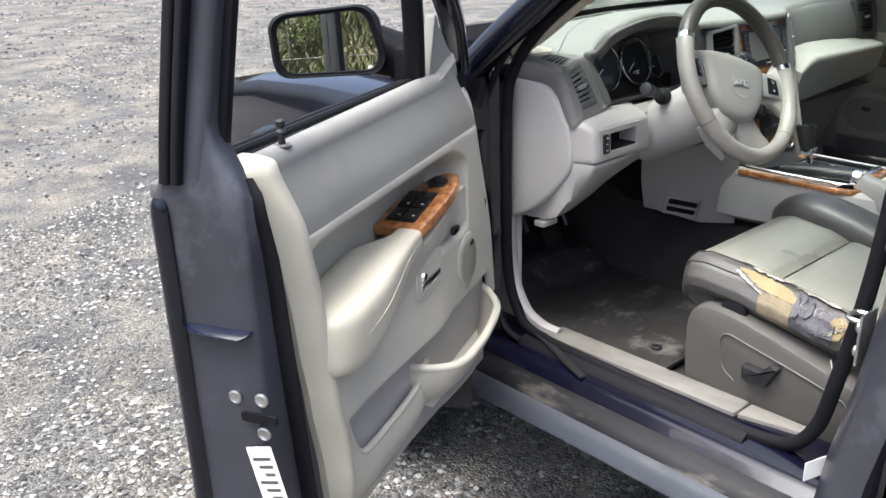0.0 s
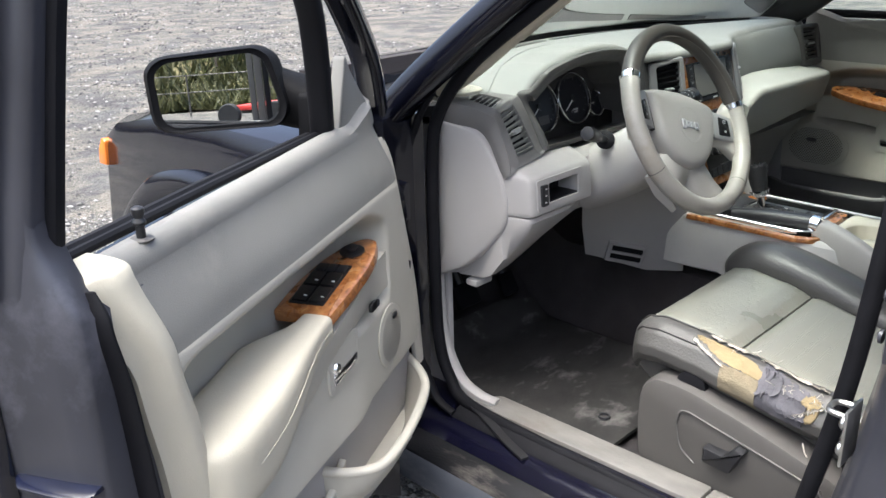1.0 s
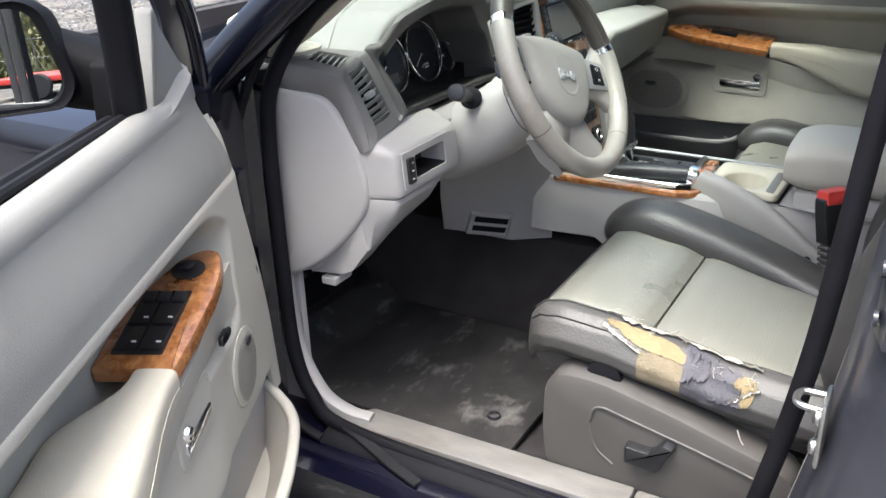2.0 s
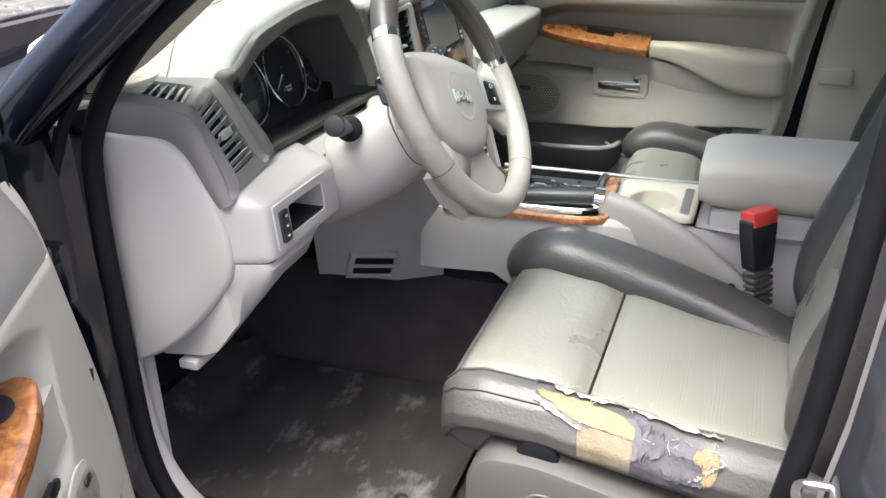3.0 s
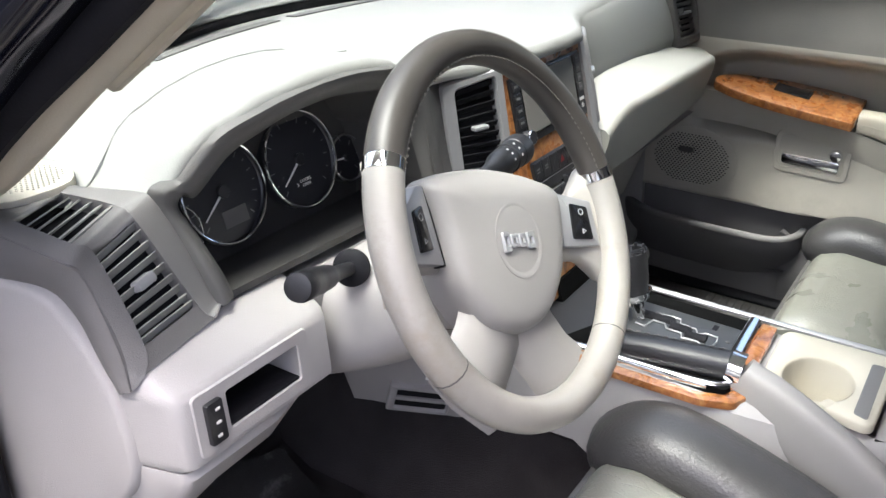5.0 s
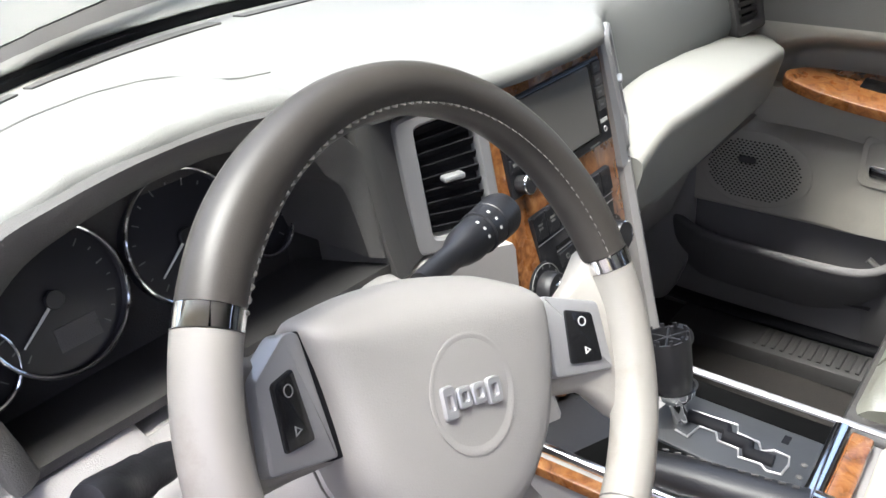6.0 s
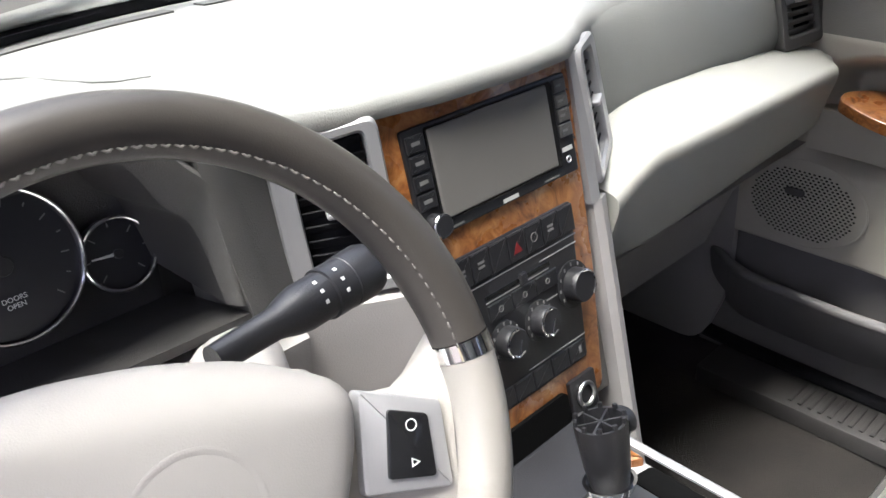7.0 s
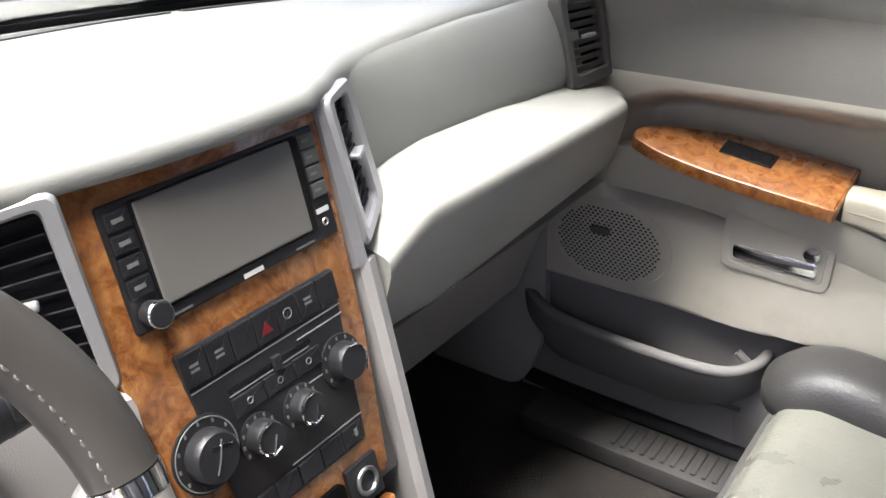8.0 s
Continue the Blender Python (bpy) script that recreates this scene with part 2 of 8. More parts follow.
M_RED = mat("red_plastic", (0.62, 0.06, 0.05), 0.35, vary=0.1, bump=0.0)
M_HAZARD = mat("faded_red_print", (0.16, 0.012, 0.012), 0.5, vary=0.05, bump=0.0)
M_WHITE = mat("white_paint", (0.75, 0.75, 0.74), 0.5, vary=0.06, bump=0.05)
M_PRINT = mat("pale_print", (0.62, 0.62, 0.60), 0.6, vary=0.03, bump=0.0)
M_PRINT_DIM = mat("dim_print", (0.16, 0.16, 0.155), 0.6, vary=0.03, bump=0.0)
M_SCREEN = mat("matt_display", (0.16, 0.153, 0.140), 0.50, vary=0.05, scale=10, bump=0.0)
M_DIAL = mat("dial_face", (0.012, 0.012, 0.016), 0.35, vary=0.05, bump=0.0)
M_AMBER = mat("amber_lens", (0.75, 0.20, 0.02), 0.12, vary=0.05, bump=0.0, coat=0.5)
M_PLATE = mat("scuffed_sill_plate", (0.155, 0.148, 0.136), 0.62, vary=0.2, scale=30, bump=0.6, grain=260, stain=(0.13, 0.115, 0.10), amount=0.34, stretch=(1, 0.35, 1))
M_MIRROR = mat("mirror_silver", (0.9, 0.92, 0.9), 0.015, metal=1.0, vary=0.0, bump=0.0)
for _l in list(M_MIRROR.node_tree.nodes["Principled BSDF"].inputs["Roughness"].links):
    M_MIRROR.node_tree.links.remove(_l)
M_MIRROR.node_tree.nodes["Principled BSDF"].inputs["Roughness"].default_value = 0.0
M_WINDSCREEN = glass_material("windscreen_glass", (0.87, 0.95, 0.90))
M_BARK = mat("bark", (0.13, 0.105, 0.08), 0.9, vary=0.3, scale=12, bump=0.8, grain=60)
M_LEAF = leaf_material("spring_leaves", (0.04, 0.065, 0.010), (0.17, 0.21, 0.04))
M_GRASS = leaf_material("bank_grass", (0.035, 0.042, 0.014), (0.13, 0.125, 0.045))
M_ASPHALT = mat("tyre_rubber", (0.02, 0.02, 0.021), 0.8, vary=0.2, bump=0.3, grain=100)


# ---- mesh tools ----
def V(*a):
    return Vector(a)


def basis(o, x, y):
    """A matrix with origin o, its x axis along x, its y axis towards y, its z axis square to both."""
    x = Vector(x).normalized()
    z = x.cross(Vector(y)).normalized()
    y = z.cross(x)
    m = Matrix((x, y, z)).transposed().to_4x4()
    m.translation = o
    return m


def thing(name, at, label, category, group="", kind=""):
    ob = new(name)
    ob.empty_display_size = 0.05
    ob.location = at
    return tagged(ob, label, category, group, kind)


def finish(bm, smooth=38.0):
    bmesh.ops.recalc_face_normals(bm, faces=bm.faces)
    limit = radians(smooth)
    for f in bm.faces:
        f.smooth = True
    for e in bm.edges:
        if len(e.link_faces) == 2 and e.calc_face_angle(0.0) > limit:
            e.smooth = False
    return bm


def part(name, bm, material, parent=None, label="", smooth=38.0):
    """Links a bmesh, built in world coordinates, as one mesh object, under a thing or a part."""
    finish(bm, smooth)
    me = bpy.data.meshes.new(name)
    bm.to_mesh(me)
    bm.free()
    me.materials.append(material)
    ob = new(name, me)
    if parent is not None:
        ob.parent = parent
        root = parent if parent.type == "EMPTY" else parent.parent
        shift = Vector(root.location) if root is not None and root.type == "EMPTY" else Vector((0, 0, 0))
        if parent.type == "EMPTY":
            ob.matrix_parent_inverse = Matrix.Translation(-shift)
    if label:
        ob["label"] = label
    return ob


def join(*bms):
    out = bmesh.new()
    for b in bms:
        me = bpy.data.meshes.new("tmp")
        b.to_mesh(me)
        b.free()
        out.from_mesh(me)
        bpy.data.meshes.remove(me)
    return out


def loft(rings, cap=True, closed=True):
    """A skin over rings of equally many points."""
    bm = bmesh.new()
    vs = [[bm.verts.new(p) for p in r] for r in rings]
    n = len(vs[0])
    for a, b in zip(vs, vs[1:]):
        for i in range(n if closed else n - 1):
            j = (i + 1) % n
            bm.faces.new((a[i], a[j], b[j], b[i]))
    if cap and closed:
        bm.faces.new(list(reversed(vs[0])))
        bm.faces.new(vs[-1])
    return bm


def grid(f, nu, nv, thick=0.0, way=None):
    """A sheet of points f(a, b), a and b from 0 to 1, with a back face thick metres along way."""
    bm = bmesh.new()
    vs = [[bm.verts.new(f(i / nu, j / nv)) for j in range(nv + 1)] for i in range(nu + 1)]
    for i in range(nu):
        for j in range(nv):
            bm.faces.new((vs[i][j], vs[i + 1][j], vs[i + 1][j + 1], vs[i][j + 1]))
    if thick:
        w = Vector(way) * thick
        bk = [[bm.verts.new(v.co + w) for v in row] for row in vs]
        for i in range(nu):
            for j in range(nv):
                bm.faces.new((bk[i][j], bk[i][j + 1], bk[i + 1][j + 1], bk[i + 1][j]))
        rim = [(i, 0) for i in range(nu)] + [(nu, j) for j in range(nv)] + [(i, nv) for i in range(nu, 0, -1)] + [(0, j) for j in range(nv, 0, -1)]
        for (a, b), (c, d) in zip(rim, rim[1:] + rim[:1]):
            bm.faces.new((vs[a][b], bk[a][b], bk[c][d], vs[c][d]))
    return bm


def rounded(pts, r, n=4):
    """A polygon (2D) with its corners rounded; r: one radius, or one for each corner."""
    out = []
    k = len(pts)
    rs = r if isinstance(r, (list, tuple)) else [r] * k
    for i in range(k):
        p, a, b = Vector(pts[i]), Vector(pts[i - 1]), Vector(pts[(i + 1) % k])
        q = min(rs[i], (a - p).length * 0.48, (b - p).length * 0.48)
        if q < 1e-6:
            out.append(p)
            continue
        s, e = p + (a - p).normalized() * q, p + (b - p).normalized() * q
        for j in range(n + 1):
            t = j / n
            out.append(s * (1 - t) ** 2 + p * 2 * t * (1 - t) + e * t * t)
    return out


def plate(pts, m, thick, r=0.0, edge=0.0, n=4, dome=0.0):
    """A plate of the 2D outline pts in the x-y plane of m: its face at z = 0 with a softened rim of width edge, its back at -thick."""
    out = rounded(pts, r, n)
    c = sum(out, Vector((0, 0))) / len(out)
    turn = 1.0 if sum(a.x * b.y - b.x * a.y for a, b in zip(out, out[1:] + out[:1])) > 0 else -1.0

    def shrunk(d):
        k = len(out)
        res = []
        for i in range(k):
            a, p, b = out[i - 1], out[i], out[(i + 1) % k]
            t = (b - a)
            t = t.normalized() if t.length > 1e-9 else Vector((1, 0))
            nrm = Vector((-t.y, t.x)) * turn
            res.append(p + nrm * d)
        return res
    rings = [[m @ Vector((p.x, p.y, -thick)) for p in out]]
    if edge:
        rings.append([m @ Vector((p.x, p.y, -edge)) for p in out])
        rings.append([m @ Vector((p.x, p.y, -edge * 0.29)) for p in shrunk(edge * 0.29)])
        rings.append([m @ Vector((p.x, p.y, 0)) for p in shrunk(edge)])
    else:
        rings.append([m @ Vector((p.x, p.y, 0)) for p in out])
    if dome:
        rings.append([m @ Vector((c.x + (p.x - c.x) * 0.6, c.y + (p.y - c.y) * 0.6, dome * 0.7)) for p in shrunk(edge)])
        rings.append([m @ Vector((c.x + (p.x - c.x) * 0.25, c.y + (p.y - c.y) * 0.25, dome * 0.95)) for p in shrunk(edge)])
        rings.append([m @ Vector((c.x + (p.x - c.x) * 0.01, c.y + (p.y - c.y) * 0.01, dome)) for p in shrunk(edge)])
    return loft(rings)


def frame_plate(outer, inner, m, thick, edge=0.002):
    """A flat frame: outer and inner outlines (2D, equally many points), with softened edges."""
    o, i = [Vector(p) for p in outer], [Vector(p) for p in inner]
    c = sum(o, Vector((0, 0))) / len(o)

    def lvl(ps, z, d):
        return [m @ Vector((p.x + (c - p).normalized().x * d, p.y + (c - p).normalized().y * d, z)) for p in ps]
    rings = [lvl(o, -thick, 0), lvl(o, -edge, 0), lvl(o, 0, edge), lvl(i, 0, -edge), lvl(i, -edge, 0), lvl(i, -thick, 0)]
    bm = loft(rings + [rings[0]], cap=False)
    bmesh.ops.remove_doubles(bm, verts=bm.verts, dist=1e-6)
    return bm


def box(sx, sy, sz, m=None, bevel=0.0, seg=2):
    bm = bmesh.new()
    bmesh.ops.create_cube(bm, size=1.0)
    bmesh.ops.scale(bm, vec=(sx, sy, sz), verts=bm.verts)
    if bevel:
        bmesh.ops.bevel(bm, geom=bm.edges, offset=bevel, segments=seg, affect="EDGES", profile=0.6)
    if m is not None:
        bmesh.ops.transform(bm, matrix=m, verts=bm.verts)
    return bm


def turned(profile, m, seg=32):
    """A body of revolution about the z axis of m: profile of (radius, height)."""
    rings = [[m @ Vector((r * math.cos(2 * math.pi * i / seg), r * math.sin(2 * math.pi * i / seg), h)) for i in range(seg)] for r, h in profile]
    return loft(rings)


def knob(r, h, m, seg=28, soft=0.15):
    return turned([(r, 0), (r, h * (1 - soft)), (r * (1 - soft * 0.5), h), (r * 0.3, h)], m, seg)


def ring(R, r, m, seg=48, sides=8):
    """A torus about the z axis of m."""
    rows = []
    for i in range(seg + 1):
        a = 2 * math.pi * i / seg
        rows.append([m @ Vector(((R + r * math.cos(b)) * math.cos(a), (R + r * math.cos(b)) * math.sin(a), r * math.sin(b)))
                     for b in (2 * math.pi * j / sides for j in range(sides))])
    bm = loft(rows, cap=False)
    bmesh.ops.remove_doubles(bm, verts=bm.verts, dist=1e-6)
    return bm


def smooth_path(pts, n=6):
    """A Catmull-Rom curve through points."""
    p = [Vector(q) for q in pts]
    p = [p[0] * 2 - p[1]] + p + [p[-1] * 2 - p[-2]]
    out = []
    for i in range(1, len(p) - 2):
        a, b, c, d = p[i - 1:i + 3]
        for j in range(n):
            t = j / n
            out.append(0.5 * (2 * b + (c - a) * t + (2 * a - 5 * b + 4 * c - d) * t * t + (3 * b - a - 3 * c + d) * t ** 3))
    return out + [p[-2]]


def sweep(path, prof, up=(0, 0, 1), cap=True, scale=None):
    """The closed 2D profile (side, up) carried along a path; scale: a factor for each point of the path."""
    path = [Vector(p) for p in path]
    rings = []
    for i, p in enumerate(path):
        t = (path[min(i + 1, len(path) - 1)] - path[max(i - 1, 0)]).normalized()
        s = t.cross(Vector(up)).normalized()
        b = s.cross(t)
        k = scale[i] if scale else 1.0
        rings.append([p + s * a * k + b * c * k for a, c in prof])
    return loft(rings, cap=cap)


def oval(rx, ry, n=12, e=1.0):
    out = []
    for i in range(n):
        a = 2 * math.pi * (i + 0.5) / n
        c, s = math.cos(a), math.sin(a)
        out.append((rx * math.copysign(abs(c) ** e, c), ry * math.copysign(abs(s) ** e, s)))
    return out


def tube(path, r, n=10, up=(0, 0, 1), scale=None):
    return sweep(path, oval(r, r, n), up, scale=scale)


def section(o, x, y, rx, ry, n=28, e=0.5):
    """A rounded-square ring about o in the plane of the axes x and y."""
    return [Vector(o) + Vector(x) * a + Vector(y) * b for a, b in oval(rx, ry, n, e)]


def words(name, text, size, m, material, parent, depth=0.0004):
    cu = bpy.data.curves.new(name, "FONT")
    cu.body, cu.size, cu.extrude, cu.align_x, cu.align_y = text, size, depth, "CENTER", "CENTER"
    tmp = new("tmp_words", cu)
    me = bpy.data.meshes.new_from_object(tmp.evaluated_get(bpy.context.evaluated_depsgraph_get()))
    bpy.data.objects.remove(tmp)
    me.transform(m)
    bm = bmesh.new()
    bm.from_mesh(me)
    return part(name, bm, material, parent)


def lerp(a, b, t):
    return a + (b - a) * t


def ease(a, b, x):
    """0 below a, 1 above b, smooth between."""
    t = min(1.0, max(0.0, (x - a) / (b - a)))
    return t * t * (3 - 2 * t)


def along(table, x):
    """A value from a table of (x, value), smoothly between."""
    if x <= table[0][0]:
        return table[0][1]
    for (a, p), (b, q) in zip(table, table[1:]):
        if x <= b:
            t = (x - a) / (b - a)
            return p + (q - p) * (t * t * (3 - 2 * t) * 0.5 + t * 0.5)
    return table[-1][1]

# ---- ground ----
def ground_z(x, y):
    return 0.02 * noise.noise((x * 0.5, y * 0.5, 0)) - 0.01


def make_ground():
    xs = [-900, -200, -60, -25, -14] + [-9 + 0.5 * i for i in range(0, 47)] + [20, 30, 60, 200, 900]
    bm = bmesh.new()
    rows = [[bm.verts.new((x, y, ground_z(x, y) if abs(x) < 15 and abs(y) < 15 else 0)) for y in xs] for x in xs]
    for a, b in zip(rows, rows[1:]):
        for i in range(len(a) - 1):
            bm.faces.new((a[i], b[i], b[i + 1], a[i + 1]))
    return tagged(part("ground", bm, M_GROUND), "grey crushed-stone yard with pale dusty patches", "ground", kind="structure")


make_ground()


def make_gravel():
    """Loose crushed stone, dense near the car and thinner further off."""
    rng = np.random.default_rng(3)
    base = np.array([[0, 0, 1], [0.94, 0, 0.33], [0.29, 0.9, 0.33], [-0.76, 0.55, 0.33], [-0.76, -0.55, 0.33], [0.29, -0.9, 0.33], [0, 0, -0.5]])
    faces = [(0, 1, 2), (0, 2, 3), (0, 3, 4), (0, 4, 5), (0, 5, 1), (6, 2, 1), (6, 3, 2), (6, 4, 3), (6, 5, 4), (6, 1, 5)]
    spots = []
    for count, x0, x1, y0, y1, lo, hi in ((52000, -2.6, 0.6, -1.4, 3.6, 0.003, 0.0135), (20000, -3.6, 6.0, 3.4, 10.0, 0.005, 0.022),
                                          (4000, -1.6, -0.2, -1.0, 1.6, 0.004, 0.015), (9000, -2.0, 14.0, 10.0, 22.0, 0.012, 0.035)):
        s = lo + (hi - lo) * rng.random(count) ** 2.2
        spots.append(np.c_[x0 + (x1 - x0) * rng.random(count), y0 + (y1 - y0) * rng.random(count), s])
    spots = np.vstack(spots)
    bare = np.array([noise.noise((x * 0.9, y * 0.9, 5)) + 0.4 * noise.noise((x * 4, y * 4, 9)) for x, y, s in spots])
    spots = spots[(bare < 0.16) | (rng.random(len(spots)) < 0.22)]      # swept patches with few loose stones
    verts, polys = [], []
    for k, (x, y, s) in enumerate(spots):
        q = base * s * (0.65 + 0.7 * rng.random((7, 3)))
        a = rng.random() * 6.28
        c, d = math.cos(a), math.sin(a)
        z = ground_z(x, y) + s * 0.1
        for px, py, pz in q:
            verts.append((x + c * px - d * py, y + d * px + c * py, z + pz * 0.75))
        polys += [tuple(i + 7 * k for i in f) for f in faces]
    me = bpy.data.meshes.new("gravel")
    me.from_pydata(verts, [], polys)
    me.materials.append(M_STONE)
    return tagged(new("gravel", me), "loose grey and white crushed stones on the yard", "gravel", kind="stuff")


make_gravel()

# ---- the car's body ----
car = thing("car_body", (0, 0.3, 0), "dark navy blue car body with an open driver's doorway", "car")


def side(pts, x, thick, r=0.02, edge=0.01, inward=1.0):
    """A plate from an outline in (y, z), facing away from the car's middle on the left (x < 0), or to the right."""
    if x < 0:
        m = basis((x, 0, 0), (0, -1, 0), (0, 0, 1))
        return plate([(-a, b) for a, b in pts], m, thick, r, edge)
    m = basis((x, 0, 0), (0, 1, 0), (0, 0, 1))
    return plate(list(pts), m, thick, r, edge)


AX, AR = 0.72, 0.455                 # the front axle and the wheel arch


def fender(x):
    arch = [(AX + AR * math.cos(radians(a)), 0.42 + AR * math.sin(radians(a))) for a in range(-8, 196, 8)]
    pts = [(0.17, 0.40), (0.17, 1.06), (0.28, 1.078), (0.66, 1.078), (0.95, 1.06), (1.16, 1.02), (1.25, 0.96), (1.31, 0.64), (1.27, 0.40)] + arch
    return side(pts, x, 0.16, 0.0, 0.055)


fend = part("front_fender", fender(-0.93), M_NAVY, car, "glossy navy fender with reflections of bare trees")
flare = [(AX + (AR + 0.035) * math.cos(radians(a)), 0.42 + (AR + 0.035) * math.sin(radians(a))) for a in range(-6, 190, 6)]
part("arch_flare", sweep([(-0.945, a, b) for a, b in flare], oval(0.045, 0.022, 12), up=(1, 0, 0)), M_NAVY, fend, "navy wheel-arch flare")
part("arch_lip", sweep([(-0.955, AX + (a - AX) * 0.955, 0.42 + (b - 0.42) * 0.955) for a, b in flare], oval(0.014, 0.010, 8), up=(1, 0, 0)), M_MIRRORCAP, fend, "charcoal lip of the wheel arch")
part("side_marker", side([(1.205, 0.885), (1.195, 0.955), (1.215, 0.962), (1.243, 0.925), (1.250, 0.885)], -0.938, 0.05, 0.008, 0.005), M_AMBER, fend, "amber side marker lens")
part("front_fender", fender(0.93), M_NAVY, car)


def hood_at(a, b):
    x, y = lerp(-0.78, 0.78, a), lerp(0.59 - 0.20 * (1.56 * a - 0.78) ** 2 / 0.61, 1.24, b)
    crown = 1 - (abs(x) / 0.78) ** 2.2
    ridge = 0.018 * ease(0.50, 0.56, abs(x)) * (1 - ease(0.60, 0.70, abs(x)))
    return V(x, y + 0.10 * (1 - abs(x) / 0.78) * b, lerp(1.115, 0.99, b ** 1.6) + 0.035 * crown + ridge)


part("hood", grid(hood_at, 36, 18, 0.02, (0, 0, -1)), M_NAVY, car, "navy hood")
part("engine_bay", box(1.5, 0.8, 0.5, pose(0, 0.80, 0.70), 0.05), M_BLACK, car)
part("front_bumper", loft([section((x, 1.26 - 0.14 * (x / 0.9) ** 2, 0.62), (0, 1, 0), (0, 0, 1), 0.10, 0.22, 16) for x in (-0.9, -0.7, -0.35, 0, 0.35, 0.7, 0.9)]), M_NAVY, car)
for sx in (-1, 1):
    wm = basis((0.80 * sx, AX, 0.37), (0, 1, 0), (0, 0, 1))
    w = part("wheel", turned([(0.20, -0.11), (0.34, -0.12), (0.37, -0.08), (0.37, 0.08), (0.34, 0.12), (0.20, 0.11)], wm, 40), M_ASPHALT, car, "black road tyre")
    part("rim", turned([(0.05, -0.115), (0.20, -0.112), (0.21, 0.0), (0.20, 0.112), (0.05, 0.115)], wm, 32), M_SILVER, w)

# cowl and windscreen
def screen_base(x):
    return 0.500 - 0.68 * x * x


def screen_at(a, b):
    x0 = lerp(-0.735, 0.735, a)
    x = x0 * lerp(1.0, 0.84, b)
    return V(x, lerp(screen_base(x0), -0.33 - 0.10 * (x0 / 0.73) ** 2, b), lerp(1.168, 1.645, b) + 0.012 * math.sin(math.pi * b))


part("windscreen", grid(screen_at, 30, 12), M_WINDSCREEN, car, "green-tinted windscreen glass")
part("screen_border", sweep([screen_at(i / 30, 0.0) + V(0, 0.004, 0.004) for i in range(31)], oval(0.018, 0.010, 8)), M_RUBBER, car, "black glass border")


def cowl_at(a, b):
    x = lerp(-0.76, 0.76, a)
    return V(x, lerp(screen_base(x) + 0.005, 0.600 - 0.20 * (x / 0.76) ** 2, b), lerp(1.155, 1.125, b) - 0.01 * math.sin(math.pi * b))


part("cowl_panel", grid(cowl_at, 24, 6, 0.02, (0, 0, -1)), M_BLACK, car, "black plastic cowl")
for x0, x1 in ((-0.62, 0.02), (-0.02, 0.60)):
    path = [(lerp(x0, x1, t), screen_base(lerp(x0, x1, t)) + 0.02 - 0.05 * t, 1.158 + 0.05 * t) for t in (0, 0.25, 0.5, 0.75, 1.0)]
    part("wiper", tube(path, 0.008, 8), M_BLACK, car, "black wiper arm")

# pillars, roof and the doorway
def opening_path():
    pts = [(-0.735, -0.42, 1.590), (-0.745, -0.22, 1.424), (-0.752, -0.122, 1.350), (-0.758, -0.03, 1.286), (-0.760, 0.045, 1.226), (-0.765, 0.108, 1.145), (-0.765, 0.132, 1.05),
           (-0.765, 0.134, 0.80), (-0.765, 0.128, 0.66), (-0.765, 0.10, 0.58), (-0.768, 0.03, 0.532), (-0.77, -0.28, 0.522), (-0.772, -0.55, 0.524),
           (-0.775, -0.634, 0.575), (-0.778, -0.668, 0.70), (-0.780, -0.700, 0.90), (-0.780, -0.724, 1.18), (-0.765, -0.745, 1.45), (-0.735, -0.70, 1.60),
           (-0.725, -0.55, 1.635), (-0.735, -0.42, 1.590)]
    return smooth_path(pts, 5)


SEAL = opening_path()
part("door_seal", sweep(SEAL, oval(0.0135, 0.012, 10), up=(1, 0, 0), cap=False), M_RUBBER, car, "black rubber door seal")
part("door_seal", sweep([p + V(-0.03, 0.028 if p.y > -0.3 else -0.028, 0.016 if p.z > 1.2 else -0.012) for p in SEAL[:51]], oval(0.007, 0.009, 8), up=(1, 0, 0)), M_RUBBER, car)
A_OUT = smooth_path([(-0.83, 0.22, 1.10), (-0.815, 0.130, 1.190), (-0.79, 0.015, 1.288), (-0.765, -0.10, 1.378), (-0.74, -0.30, 1.52), (-0.725, -0.44, 1.60)], 6)
part("windscreen_pillar", sweep(A_OUT, oval(0.030, 0.036, 14, 0.7), up=(1, 0, 0)), M_NAVY, car, "navy painted windscreen pillar")
part("pillar_strip", sweep([p + V(0.03, 0.025, 0.025) for p in A_OUT], oval(0.010, 0.012, 8), up=(1, 0, 0)), M_RUBBER, car)
A_IN = smooth_path([(-0.70, 0.19, 1.155), (-0.705, 0.075, 1.215), (-0.70, -0.06, 1.315), (-0.69, -0.22, 1.43), (-0.68, -0.40, 1.56)], 6)
part("pillar_trim", sweep([p + V(-0.020, 0.012, 0.022) for p in A_IN], oval(0.045, 0.022, 14, 0.7), up=(1, 0, 0)), M_CREAM, car, "pale vinyl inner pillar trim")
part("grab_handle", sweep(smooth_path([(-0.665, 0.0, 1.285), (-0.645, -0.06, 1.335), (-0.64, -0.14, 1.395), (-0.655, -0.20, 1.435)], 5), oval(0.016, 0.013, 10), up=(1, 0, 0)), M_CREAM, car)
part("hinge_pillar", loft([[V(-0.925, 0.18, z), V(-0.90, 0.155, z), V(-0.80, 0.15, z), V(-0.785, 0.135, z), V(-0.772, 0.16, z), V(-0.76, 0.26, z), V(-0.925, 0.26, z)] for z in (0.40, 0.6, 0.8, 1.0, 1.10, 1.14)]), M_NAVY, car, "navy hinge pillar")
